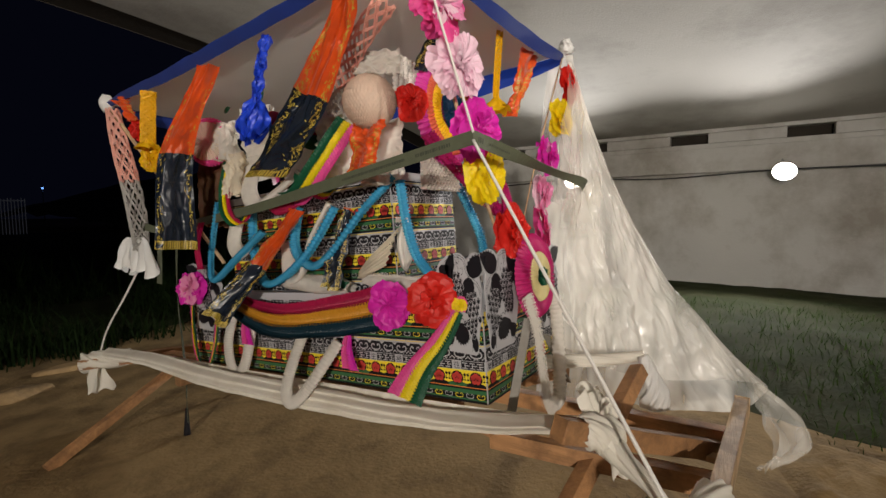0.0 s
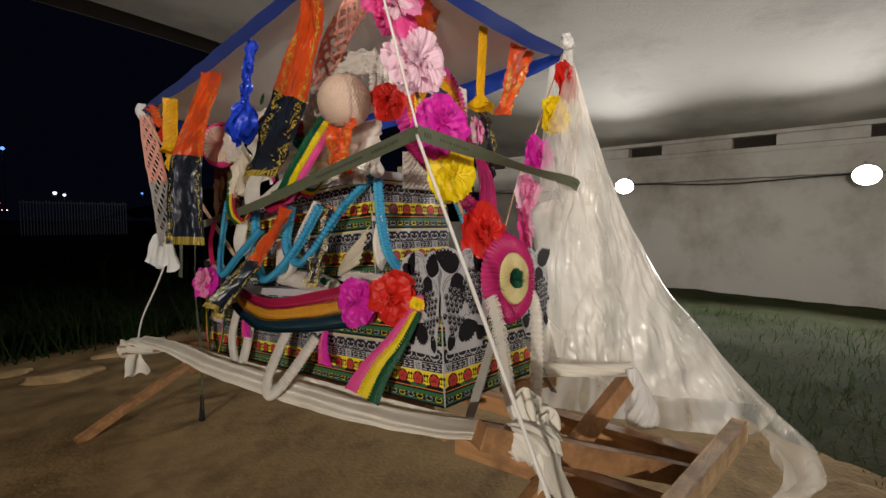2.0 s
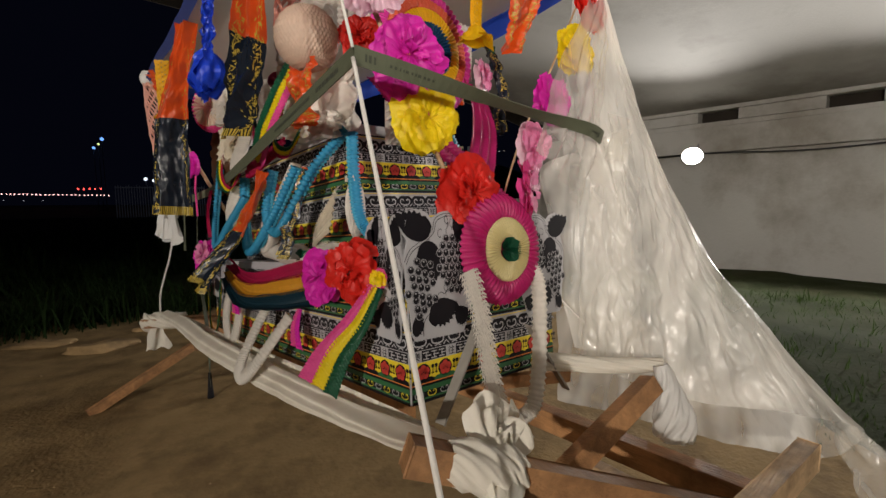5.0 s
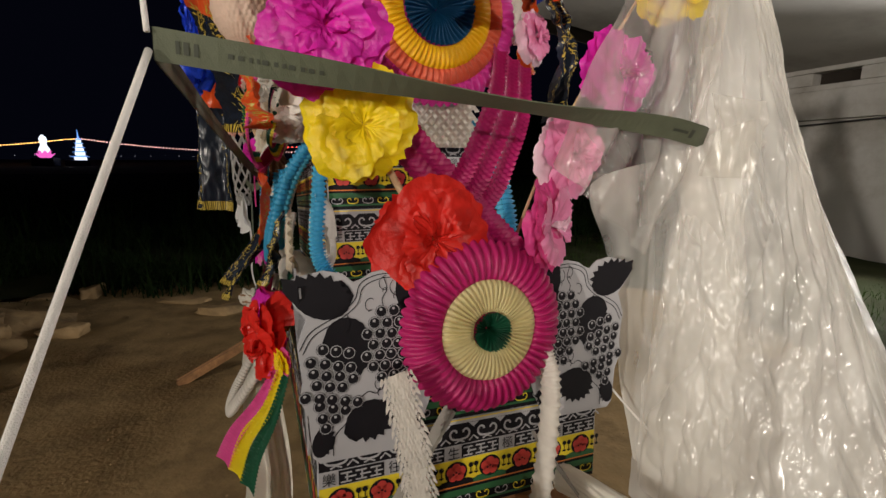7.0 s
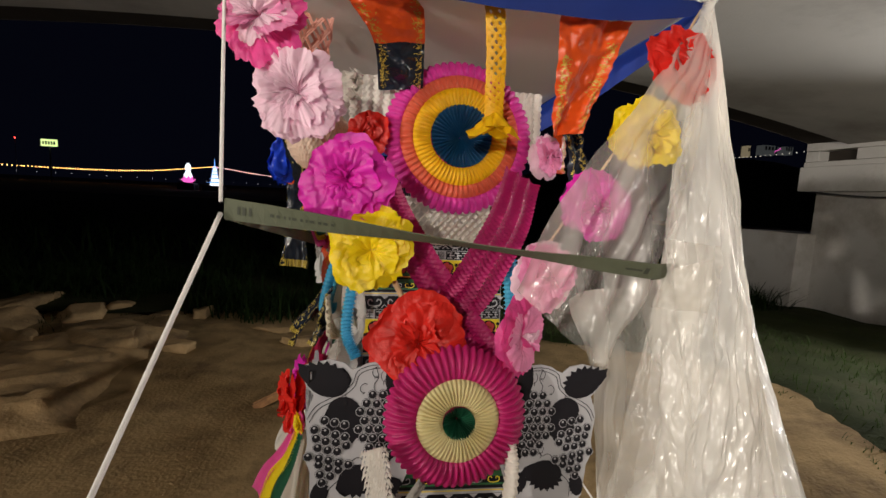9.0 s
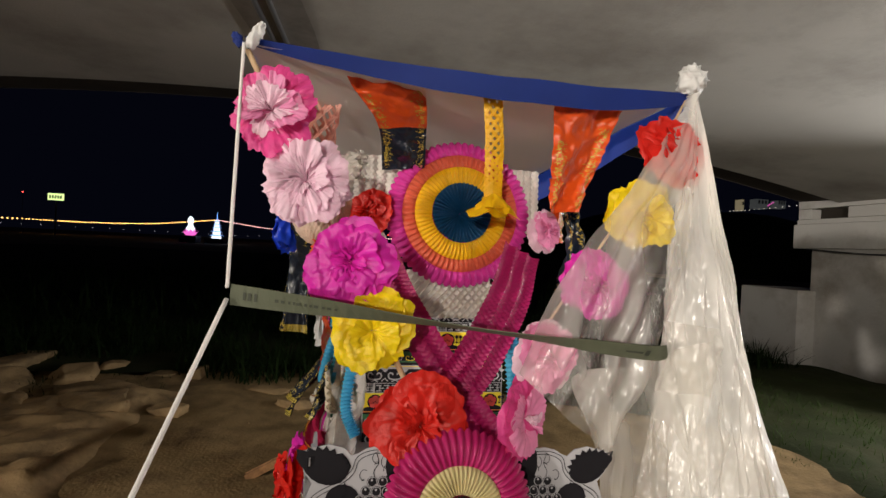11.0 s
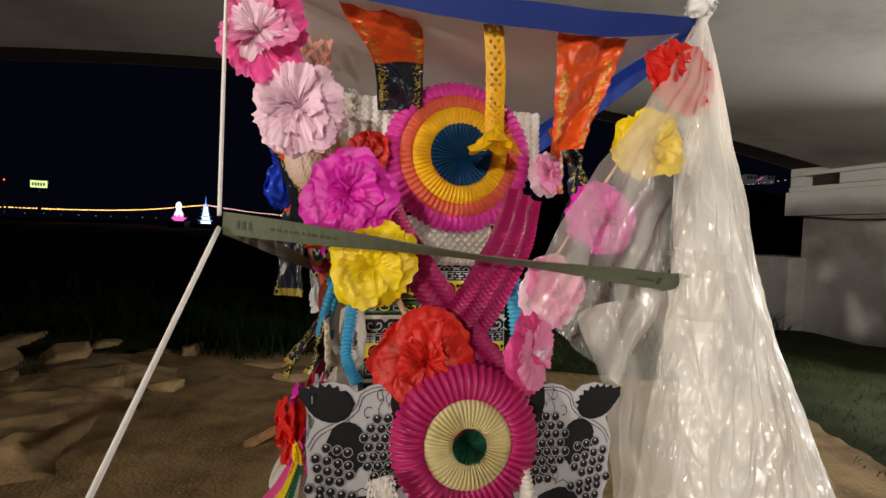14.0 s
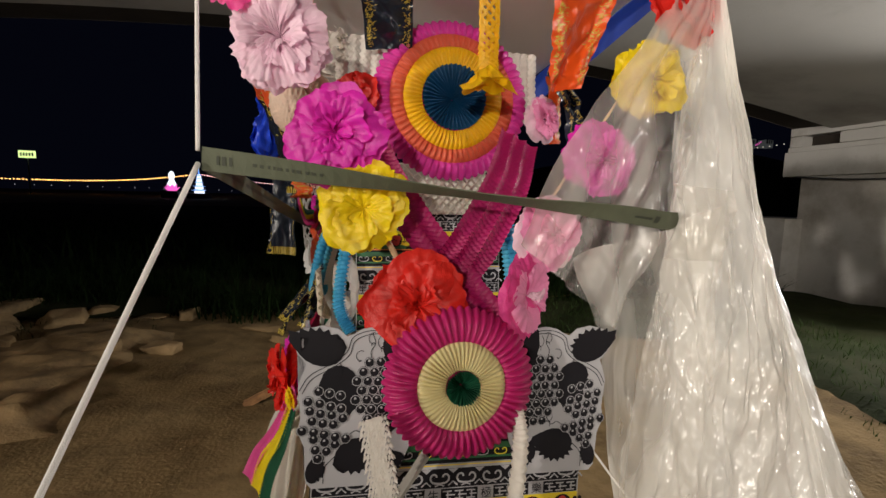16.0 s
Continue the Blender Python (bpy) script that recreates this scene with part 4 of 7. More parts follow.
def fabric_flag(top_l, top_r, mid_l, mid_r, low_l, low_r, label, split=0.55, wave=0.02, seed=1, fringe=True, name="hanging_ribbon", flecks=190):
    """A satin ribbon hung from the canopy: orange above, dark navy below, gold print along both edges and a fringe."""
    ob = empty(name, (Vector(top_l) + Vector(top_r)) / 2, label, "ribbon", "satin ribbons under the canopy")
    L, R = smooth_path([top_l, mid_l, low_l], 40), smooth_path([top_r, mid_r, low_r], 40)

    def at(u, v, lift=0.0):
        i = min(int(v * 40), 39)
        a, b = L[i].lerp(L[i + 1], v * 40 - i), R[i].lerp(R[i + 1], v * 40 - i)
        p = a.lerp(b, u)
        n = (b - a).cross(V(0, 0, 1))
        n = n.normalized() if n.length > 1e-4 else V(0, 1, 0)
        return p + n * (wave * math.sin(u * 7 + seed + 2.5 * v) * (0.4 + v) + 0.75 * wave * crease(u * 1.6 + v, v * 3.0, seed) + 0.42 * wave * crease(u * 3.6 - v, v * 6.5 + u, seed + 3) + 0.16 * wave * crease(u * 8, v * 14, seed + 6) + lift)
    for nm, v0, v1, mat_ in (("upper_cloth", 0, split, SATIN_O), ("lower_cloth", split, 1.0, SATIN_N)):
        if v1 - v0 < 0.02:
            continue
        bm = bmesh.new()
        grid(bm, 34, 60, lambda u, v: at(u, v0 + (v1 - v0) * v))
        part(nm, bm, mat_, ob)
    rnd = random.Random(seed)
    for side in (0, 1):
        bm = bmesh.new()
        for k in range(flecks):
            v = rnd.uniform(split * 0.15 if side else split * 0.3, 0.97)
            u = (0.06 + abs(rnd.gauss(0, 0.075))) if side == 0 else 1 - 0.06 - abs(rnd.gauss(0, 0.075))
            a = rnd.uniform(0, 6.28)
            du, dv = 0.034 * math.cos(a), 0.017 * math.sin(a)
            q = [at(min(1, max(0, u + du * t - dv * s * 0.45)), min(1, max(0, v + dv * t + du * s * 0.22)), 0.0025 * f) for t, s, f in ((-1, 0, 1), (0, -0.5, 1), (1, 0, 1), (0, 0.5, 1))]
            q2 = [at(min(1, max(0, u + du * t - dv * s * 0.45)), min(1, max(0, v + dv * t + du * s * 0.22)), -0.0025 * f) for t, s, f in ((-1, 0, 1), (0, -0.5, 1), (1, 0, 1), (0, 0.5, 1))]
            bm.faces.new([bm.verts.new(x) for x in q])
            bm.faces.new([bm.verts.new(x) for x in q2])
        part("gold_trim", bm, GOLD, ob)["kind"] = "stuff"
    if fringe and split < 0.95:
        bm = bmesh.new()
        for lift in (0.003, -0.003):
            for k in range(26):
                u = (k + 0.2) / 26
                q = [at(u, 0.955, lift), at(u + 0.022, 0.955, lift), at(u + 0.022, 1.0, lift), at(u, 1.0, lift)]
                bm.faces.new([bm.verts.new(x) for x in q])
        part("fringe", bm, GOLD, ob)["kind"] = "stuff"
    return ob


def net_tassel(path, width, mat_top, mat_low, label, split=0.55, blob=None, depth=None, name="net_tassel", cells=(7, 26), wire=0.0035, flare=None):
    """A cut-paper net hanging in a loose sleeve, with a bunch of paper at the foot."""
    n = 60
    pts = smooth_path(path, n)
    ob = empty(name, pts[0], label, "paper net", "cut-paper nets")
    depth = depth or width * 0.6
    fr = frames(pts, (0, 1, 0.01))
    for nm, v0, v1, mat_ in (("net", 0.0, split, mat_top), ("net", split, 1.0, mat_low)):
        if v1 - v0 < 0.03:
            continue
        bm = bmesh.new()
        rows = max(3, int(cells[1] * (v1 - v0)))

        def at(c, r):
            v = v0 + (v1 - v0) * min(1, max(0, r / rows))
            i = min(int(v * n), n - 1)
            p, d, s, u = fr[i]
            p = pts[i].lerp(pts[i + 1], v * n - i)
            a = 2 * math.pi * c / cells[0]
            w = (flare(v) if flare else 1.0) * (1 + 0.18 * noise.noise(V(c, v * 6, 3)))
            return p + s * width / 2 * w * math.cos(a) + u * depth / 2 * w * math.sin(a)
        for r in range(rows):
            for c in range(cells[0]):
                o = 0.5 * (r % 2)
                for way in (-0.5, 0.5):
                    a, b = at(c + o, r), at(c + o + way, r + 1)
                    dv = (b - a)
                    sd = dv.cross(V(0.3, 1, 0.2)).normalized() * wire
                    cr = dv.cross(sd).normalized() * wire * 0.6
                    bm.faces.new([bm.verts.new(x) for x in (a - sd, a + sd, b + sd, b - sd)])
                    bm.faces.new([bm.verts.new(x) for x in (a - cr, a + cr, b + cr, b - cr)])
        part(nm, bm, mat_, ob)
    if blob:
        bmat, size = blob
        for k in range(5):
            bm = bmesh.new()
            s = k * 3.7 + path[0][1] * 11
            c = pts[-1]

            def at2(u, v):
                a = (u - 0.5) * 2.0 + k * 1.26
                r = size * v * (1 - 0.25 * abs(2 * u - 1))
                return c + V(math.cos(a) * r * 0.85, math.sin(a) * r * 0.85, -r * 0.80 + 0.35 * size) + fuzz(V(u * 2 + s, v * 2, s), size * 0.35 * v, 1.6)
            grid(bm, 8, 6, at2)
            part("paper_tuft", bm, bmat, ob)
    return ob


def honeycomb_ball(at, r, mats, label, squash=1.0, name="honeycomb_ball"):
    ob = empty(name, at, label, "paper ball", "honeycomb paper balls")
    bm = bmesh.new()
    c = Vector(at)
    n = 44

    def cell(u, v):
        a, b = u * 2 * math.pi, (v - 0.5) * math.pi * 0.99
        row = int(v * 26)
        rr = r * (1 - 0.055 * abs(math.sin(a * n / 2 + (math.pi / 2 if row % 2 else 0))))
        return c + V(rr * math.cos(a) * math.cos(b), rr * math.sin(a) * math.cos(b), rr * squash * math.sin(b))
    grid(bm, n * 5, 52, cell, wrap_u=True)
    part("honeycomb", bm, mats[0], ob)
    return ob


def honeycomb_sheet(origin, across, up, label, mat_, cell=0.022, thick=0.02, name="honeycomb_sheet", curve=0.0):
    """A piece of stretched honeycomb paper: real open cells."""
    o, a, u = Vector(origin), Vector(across), Vector(up)
    n = a.cross(u).normalized()
    ob = empty(name, origin, label, "honeycomb paper", "white honeycomb sheets")
    bm = bmesh.new()
    cols, rows = max(2, int(a.length / cell)), max(2, int(u.length / (cell * 0.55)))
    for r in range(rows):
        for c in range(cols):
            x0 = (c + 0.5 * (r % 2)) / cols
            for k in range(2):
                xa, xb = x0 + k * 0.5 / cols, x0 + (k + 1) * 0.5 / cols
                ya, yb = (r + (0 if k == 0 else 1)) / rows, (r + (1 if k == 0 else 0)) / rows
                p, q = o + a * xa + u * ya, o + a * xb + u * yb
                w1, w2 = n * (thick + curve * math.sin(math.pi * min(1, xa))), n * (thick + curve * math.sin(math.pi * min(1, xb)))
                bm.faces.new([bm.verts.new(x) for x in (p, q, q + w2, p + w1)])
    part("honeycomb", bm, mat_, ob, smooth=False)
    bm = bmesh.new()
    grid(bm, 8, 4, lambda s, t: o + a * s + u * t + n * (curve * math.sin(math.pi * s) * 0.9))
    part("backing", bm, mat_, ob)
    return ob


def lace_strip(path, across, width, mat_, label, pitch=0.010, name="paper_lace", group="white loops", tuft=0.0, web_share=0.55):
    """A flat strip of cut paper: rows of small folded flakes with a ragged feather edge."""
    pts = smooth_path(path, 120)
    total = sum((a - b).length for a, b in zip(pts, pts[1:]))
    rows = int(total / pitch)
    a = Vector(across).normalized()
    ob = empty(name, pts[0], label, "garland", group)
    rnd = random.Random(rows)
    web, flakes = bmesh.new(), bmesh.new()

    def place(v):
        i = min(int(v * 120), 119)
        d = (pts[i + 1] - pts[i]).normalized()
        return pts[i].lerp(pts[i + 1], v * 120 - i), d, a.cross(d).normalized()
    grid(web, 8, rows * 2, lambda u, v: place(v)[0] + a * (u - 0.5) * width * (web_share + 0.06 * math.sin(v * 17)) + fuzz(V(u * 3, v * 9, rows), 0.003, 1))
    part("paper_band", web, mat_, ob)
    for r in range(rows):
        p, d, n = place((r + 0.5) / rows)
        for c in range(18):
            face = n if c % 2 else -n
            k = c // 2
            x = ((k + 0.5 * (r % 2)) / 8.5 - 0.5) * width
            s = pitch * rnd.uniform(0.85, 1.35)
            edge = 1.5 if k in (0, 8) else 1.0
            o = p + a * x + face * 0.002
            q = [o - d * s * 0.6, o + a * s * 0.34 + face * 0.003, o + d * s * 0.7 + face * s * rnd.uniform(0.3, 0.7) + a * (s * 0.9 * (edge - 1) * (1 if k else -1)), o - a * s * 0.34 + face * 0.003]
            flakes.faces.new([flakes.verts.new(w) for w in q])
    part("feathered_edge", flakes, mat_, ob, smooth=False)["kind"] = "stuff"
    for k in range(7 if tuft else 0):
        bm = bmesh.new()

        def crumpled(u, v):
            t = (u - 0.5) * 1.6 + k * 0.9
            r = tuft * v * (1 - 0.25 * abs(2 * u - 1))
            return pts[-1] + V(math.cos(t) * r * 0.8, math.sin(t) * r * 0.8, 0.3 * tuft - r * (0.9 if k % 2 else 0.3)) + fuzz(V(u * 2 + k, v * 2, k * 3.7), tuft * 0.35 * v, 1.6)
        grid(bm, 8, 6, crumpled)
        part("paper_tuft", bm, mat_, ob)
    return ob


# ---------- front of the bier ----------
rosette((0.004, 0.012, 1.114), (-0.02, -1, 0.09), [(0.178, 0.106, T_HOTROSE, "rim"), (0.106, 0.040, T_CREAM, "cream_ring"), (0.040, 0.002, T_GREEN, "green_heart")],
        0.035, 54, "round honeycomb rosette, hot pink rim, cream ring, green heart")
rosette((0.075, 0.50, 1.875), (0.0, -1, 0.06), [(0.252, 0.206, T_MAG2, "rim"), (0.206, 0.163, T_ORANGEPINK, "orange_ring"), (0.163, 0.104, T_GOLDY, "yellow_ring"), (0.104, 0.002, T_TEAL, "blue_heart")],
        0.045, 64, "large honeycomb rosette in magenta, orange, yellow and blue")
FR_N = (-0.25, -1, 0.10)
flower((-0.503, 0.15, 2.083), FR_N, 0.115, [T_HOT, T_HOT, T_PINK, T_PALE], "hot pink tissue flower with a pale heart on the canopy stick", 11, soft=False)
flower((-0.408, 0.13, 1.908), FR_N, 0.124, [T_PALE], "pale pink tissue flower on the canopy stick", 12, soft=False)
flower((-0.286, 0.12, 1.704), FR_N, 0.122, [T_MAG], "magenta tissue flower on the canopy stick", 13)
flower((-0.222, 0.11, 1.528), (-0.1, -1, 0.0), 0.118, [T_YEL], "bright yellow tissue flower on the canopy stick", 14, 0.75, crumple=0.6)
flower((-0.094, 0.06, 1.300), (-0.05, -1, 0.15), 0.125, [T_RED], "red tissue flower above the pink rosette", 15)
flower((-0.245, 0.47, 1.865), (-0.4, -1, 0.1), 0.085, [T_RED], "small red tissue flower beside the large rosette", 16)
flower((0.395, 0.47, 1.83), (0.5, -0.8, 0.1), 0.082, [T_PALE, T_PINK], "small pale pink tissue flower beside the large rosette", 17, 1.2)
flower((0.60, 0.06, 2.055), (0.1, -1, 0.1), 0.098, [T_RED], "red tissue flower under the polythene knot", 18, 1.1, squash=1.25)
flower((0.51, 0.07, 1.872), (0.0, -1, 0.05), 0.105, [T_YEL], "yellow tissue flower under polythene", 19)
flower((0.395, 0.10, 1.665), (0.1, -1, 0.0), 0.108, [T_MAG], "magenta tissue flower under polythene", 20, 1.2)
flower((0.25, 0.07, 1.475), (0.1, -1, 0.0), 0.098, [T_PALE, T_PINK], "pale pink tissue flower under polythene", 21)
flower((0.175, 0.04, 1.318), (0.55, -0.85, 0.1), 0.090, [T_HOT, T_HOT, T_PINK, T_PALE], "hot pink and white tissue flower by the pink rosette", 22, 1.35, squash=1.2)

MX = "magenta honeycomb paper streamer crossing the box front"
streamer([(-0.20, 0.42, 1.73), (-0.12, 0.30, 1.56), (0.00, 0.16, 1.38), (0.11, 0.06, 1.235)], (0.93, 0.0, 0.36), 0.10, [T_CRIM2, T_CRIM2], MX, tooth=0.016, thick=0.011)
streamer([(0.29, 0.42, 1.76), (0.20, 0.28, 1.60), (0.08, 0.17, 1.44), (-0.03, 0.12, 1.32)], (0.90, 0.0, -0.42), 0.135, [T_CRIM2, T_CRIM2, T_CRIM2], MX, tooth=0.016, thick=0.011)
for x0, x1, z0, z1 in ((-0.19, -0.185, 1.84, 2.065), (0.30, 0.295, 1.82, 2.055)):
    streamer([(x0, 0.535, z0), ((x0 + x1) / 2, 0.53, (z0 + z1) / 2), (x1, 0.535, z1)], (1, 0.05, 0), 0.215 if x0 < 0 else 0.17, [T_WHITE] * 6, "white open honeycomb paper behind the large rosette", "honeycomb_sheet", 0.020, thick=0.012, group="white honeycomb sheets")
honeycomb_sheet((-0.10, 0.53, 1.50), (0.31, 0, 0), (0, 0, 0.17), "white open honeycomb paper below the large rosette", T_WHITE, cell=0.026, thick=0.03)

# white loops in front of the box
lace_strip([(-0.205, -0.045, 1.07), (-0.185, -0.075, 0.93), (-0.165, -0.09, 0.78), (-0.125, -0.095, 0.65), (-0.06, -0.095, 0.575), (0.0, -0.095, 0.555)], (1, -0.15, 0.30), 0.060, T_WHITE, "white cut-paper loop with a feathered edge before the printed box")
ribbed_garland([(0.0, -0.08, 0.56), (0.06, -0.085, 0.59), (0.105, -0.07, 0.70), (0.135, -0.05, 0.85), (0.150, -0.03, 0.98), (0.15, 0.0, 1.04)], 0.034, [T_WHITE], "white ribbed paper loop hanging before the printed box", 0.016, flat=0.5, depth=0.22)

# ---------- under the canopy front ----------
fabric_flag((-0.328, 0.27, 2.235), (-0.094, 0.27, 2.255), (-0.228, 0.38, 2.13), (-0.072, 0.38, 2.145), (-0.205, 0.48, 2.01), (-0.060, 0.48, 2.02), "orange and navy satin ribbon with gold edging under the canopy", 0.52, 0.012, 3, False)
fabric_flag((0.283, 0.20, 2.195), (0.505, 0.20, 2.20), (0.305, 0.25, 2.03), (0.455, 0.26, 2.03), (0.315, 0.30, 1.885), (0.42, 0.30, 1.89), "orange satin ribbon with gold print, twisted at its foot", 1.0, 0.018, 5, False)
net_tassel([(0.100, 0.22, 2.21), (0.118, 0.24, 2.08), (0.122, 0.25, 1.97), (0.125, 0.25, 1.90)], 0.052, T_GOLDY, T_GOLDY, "yellow cut-paper tassel hanging from the blue border", 0.5, (T_GOLDY, 0.088), 0.014, "paper_tassel", (6, 26), 0.0042)


def stick_run(name, pts, r, label, mat_=TIMBER_PALE):
    bm = bmesh.new()
    tube(bm, smooth_path(pts, 16), r, 8)
    return tagged(part(name, bm, mat_), label, "stick", "canopy sticks")


CS = "thin pale canopy stick wrapped in paper, rising to a corner"
stick_run("canopy_stick", [(0.0, 0.12, 1.15), (-0.20, 0.17, 1.52), (-0.40, 0.19, 1.90), FL], 0.008, CS)
stick_run("canopy_stick", [(0.10, 0.14, 1.15), (0.24, 0.13, 1.50), (0.49, 0.14, 1.88), FR], 0.004, CS)
stick_run("canopy_stick", [(-0.25, 1.90, 1.1), (-0.45, 2.3, 1.7), BL], 0.011, CS)
stick_run("canopy_stick", [(0.25, 1.90, 1.1), (0.45, 2.25, 1.7), BR], 0.011, CS)

# ---------- long side of the bier ----------
BG = "blue ribbed paper garland swagged along the box side"
ribbed_garland([(-0.25, 0.57, 1.55), (-0.34, 0.68, 1.40), (-0.39, 0.84, 1.20), (-0.38, 0.98, 1.145), (-0.37, 1.10, 1.23), (-0.33, 1.12, 1.42)], 0.024, [T_BLUE, T_BLUE2], BG, 0.016, group="blue garlands", depth=0.38)
ribbed_garland([(-0.33, 0.86, 1.42), (-0.39, 0.98, 1.21), (-0.40, 1.18, 1.065), (-0.38, 1.34, 1.045), (-0.36, 1.44, 1.18), (-0.34, 1.48, 1.40)], 0.024, [T_BLUE, T_BLUE2], BG, 0.016, group="blue garlands", depth=0.38)
ribbed_garland([(-0.39, 1.71, 1.46), (-0.42, 1.75, 1.16), (-0.43, 1.71, 1.03), (-0.42, 1.52, 1.15), (-0.39, 1.32, 1.30)], 0.019, [T_BLUE, T_BLUE2], BG, 0.014, group="blue garlands", depth=0.38)
ribbed_garland([(-0.245, 0.53, 1.53), (-0.27, 0.48, 1.36), (-0.285, 0.42, 1.22), (-0.25, 0.38, 1.14)], 0.021, [T_BLUE, T_BLUE2], "blue ribbed paper garland hanging at the box corner", 0.012, group="blue garlands", depth=0.42)
ribbed_garland([(0.27, 0.575, 1.59), (0.30, 0.50, 1.42), (0.30, 0.42, 1.25), (0.29, 0.40, 1.12)], 0.030, [T_BLUE, T_BLUE2], "blue ribbed paper garland hanging at the box corner", 0.014, group="blue garlands", depth=0.42)

# the large three-colour swag
streamer([(-0.40, 0.50, 1.005), (-0.45, 0.75, 0.945), (-0.47, 1.10, 0.885), (-0.45, 1.35, 0.89), (-0.43, 1.55, 0.93)], (-0.45, 0.0, -0.9), lambda t: 0.215 - 0.11 * t, [T_CRIM, T_AMBER, T_NAVY],
         "wide honeycomb swag in crimson, amber and dark teal along the box", tooth=0.015, thick=0.030)
flower((-0.43, 0.455, 1.02), (-1, -0.25, 0.1), 0.105, [T_MAG], "magenta tissue flower on the box side", 31)
flower((-0.43, 0.245, 1.065), (-1, -0.3, 0.1), 0.105, [T_RED], "red tissue flower on the box side near the corner", 32)
flower((-0.43, 1.95, 0.97), (-1, -0.2, 0.1), 0.105, [T_MAG, T_MAG, T_PINK], "magenta and pink tissue flower at the far corner", 33)
flower((-0.40, 0.145, 1.045), (-1, -0.4, 0.0), 0.032, [T_HOT, T_YEL], "small pink and yellow paper flower at the box corner", 34)
PYG = "pink, yellow and green honeycomb streamer"
streamer([(-0.405, 0.15, 1.02), (-0.44, 0.20, 0.91), (-0.49, 0.26, 0.81), (-0.525, 0.31, 0.69)], (0.58, -0.66, -0.46), lambda t: 0.045 + 0.095 * t, [T_HOT, T_YEL, T_GREEN], PYG + " hanging at the corner")
streamer([(-0.40, 2.00, 0.93), (-0.42, 1.97, 0.70), (-0.43, 1.90, 0.54), (-0.43, 1.80, 0.53), (-0.42, 1.74, 0.66), (-0.41, 1.72, 0.85)], (-0.25, -0.9, 0.3), 0.075, [T_HOT, T_YEL, T_GREEN], PYG + " looped at the far end")
for y, z, s in ((1.45, 0.79, 1), (0.71, 0.79, 2)):
    streamer([(-0.39, y + 0.02, z + 0.06), (-0.42, y, z), (-0.43, y - 0.03, z - 0.08)], (0.1, -1, 0), lambda t: 0.03 + 0.06 * t, [T_HOT, T_MAG], "short pink honeycomb paper fan under the swag", "paper_fan", group="pink fans")
WL = "white ribbed paper loop hanging on the box side"
ribbed_garland([(-0.37, 1.61, 0.88), (-0.42, 1.61, 0.70), (-0.43, 1.57, 0.56), (-0.43, 1.50, 0.54), (-0.42, 1.45, 0.63), (-0.38, 1.44, 0.84)], 0.037, [T_WHITE], WL, 0.012, group="white loops", depth=0.08, flat=0.5)
ribbed_garland([(-0.39, 0.99, 0.88), (-0.49, 0.98, 0.72), (-0.56, 0.95, 0.605), (-0.57, 0.89, 0.57), (-0.53, 0.83, 0.64), (-0.42, 0.76, 0.82)], 0.034, [T_WHITE], WL, 0.012, group="white loops", depth=0.16, flat=0.5)
ribbed_garland([(-0.30, 1.50, 1.66), (-0.36, 1.46, 1.52), (-0.40, 1.34, 1.44), (-0.37, 1.22, 1.50), (-0.31, 1.12, 1.60)], 0.045, [T_WHITE], "white ribbed paper loop on the upper box", 0.012, group="white loops", depth=0.07, flat=0.42)
ribbed_garland([(-0.30, 0.92, 1.44), (-0.35, 1.00, 1.26), (-0.36, 1.06, 1.10), (-0.35, 1.16, 1.08), (-0.31, 1.22, 1.24)], 0.038, [T_WHITE], "white ribbed paper loop on the upper box", 0.012, group="white loops", depth=0.07, flat=0.42)
ribbed_garland([(-0.33, 1.62, 1.36), (-0.37, 1.60, 1.24), (-0.38, 1.52, 1.18), (-0.36, 1.42, 1.26)], 0.042, [T_WHITE], "white ribbed paper loop on the upper box", 0.012, group="white loops", depth=0.07, flat=0.42)

# white honeycomb bags lying on the lower box
def paper_bag(at, size, label, seed, ends=0.35):
    """A stuffed white honeycomb cushion, gathered at its ends."""
    ob = empty("paper_cushion", at, label, "paper cushion", "white paper cushions")
    c = Vector(at)
    bm = bmesh.new()

    def cell(u, v):
        a = u * 2 * math.pi
        r = (math.sin(math.pi * (0.04 + 0.92 * v)) ** ends)
        r *= 1 - 0.05 * abs(math.sin(a * 16 + (1.57 if int(v * 40) % 2 else 0)))
        return c + V(size[0] * r * math.cos(a), (v - 0.5) * 2 * size[1], size[2] * r * math.sin(a)) + fuzz(V(u * 3, v * 3, seed), 0.010, 2)
    grid(bm, 96, 50, cell, wrap_u=True)
    part("stuffed_paper", bm, T_WHITE, ob)
    bm = bmesh.new()
    for k in range(40):
        y = c.y + (k / 39 - 0.5) * 1.8 * size[1]
        z = c.z + size[2] * 0.95
        bm.faces.new([bm.verts.new(p) for p in ((c.x - 0.02, y - 0.004, z - 0.01), (c.x - 0.02, y + 0.006, z - 0.01), (c.x - 0.022, y + 0.002, z + 0.014))])
    part("frayed_edge", bm, T_WHITE, ob)
    return ob


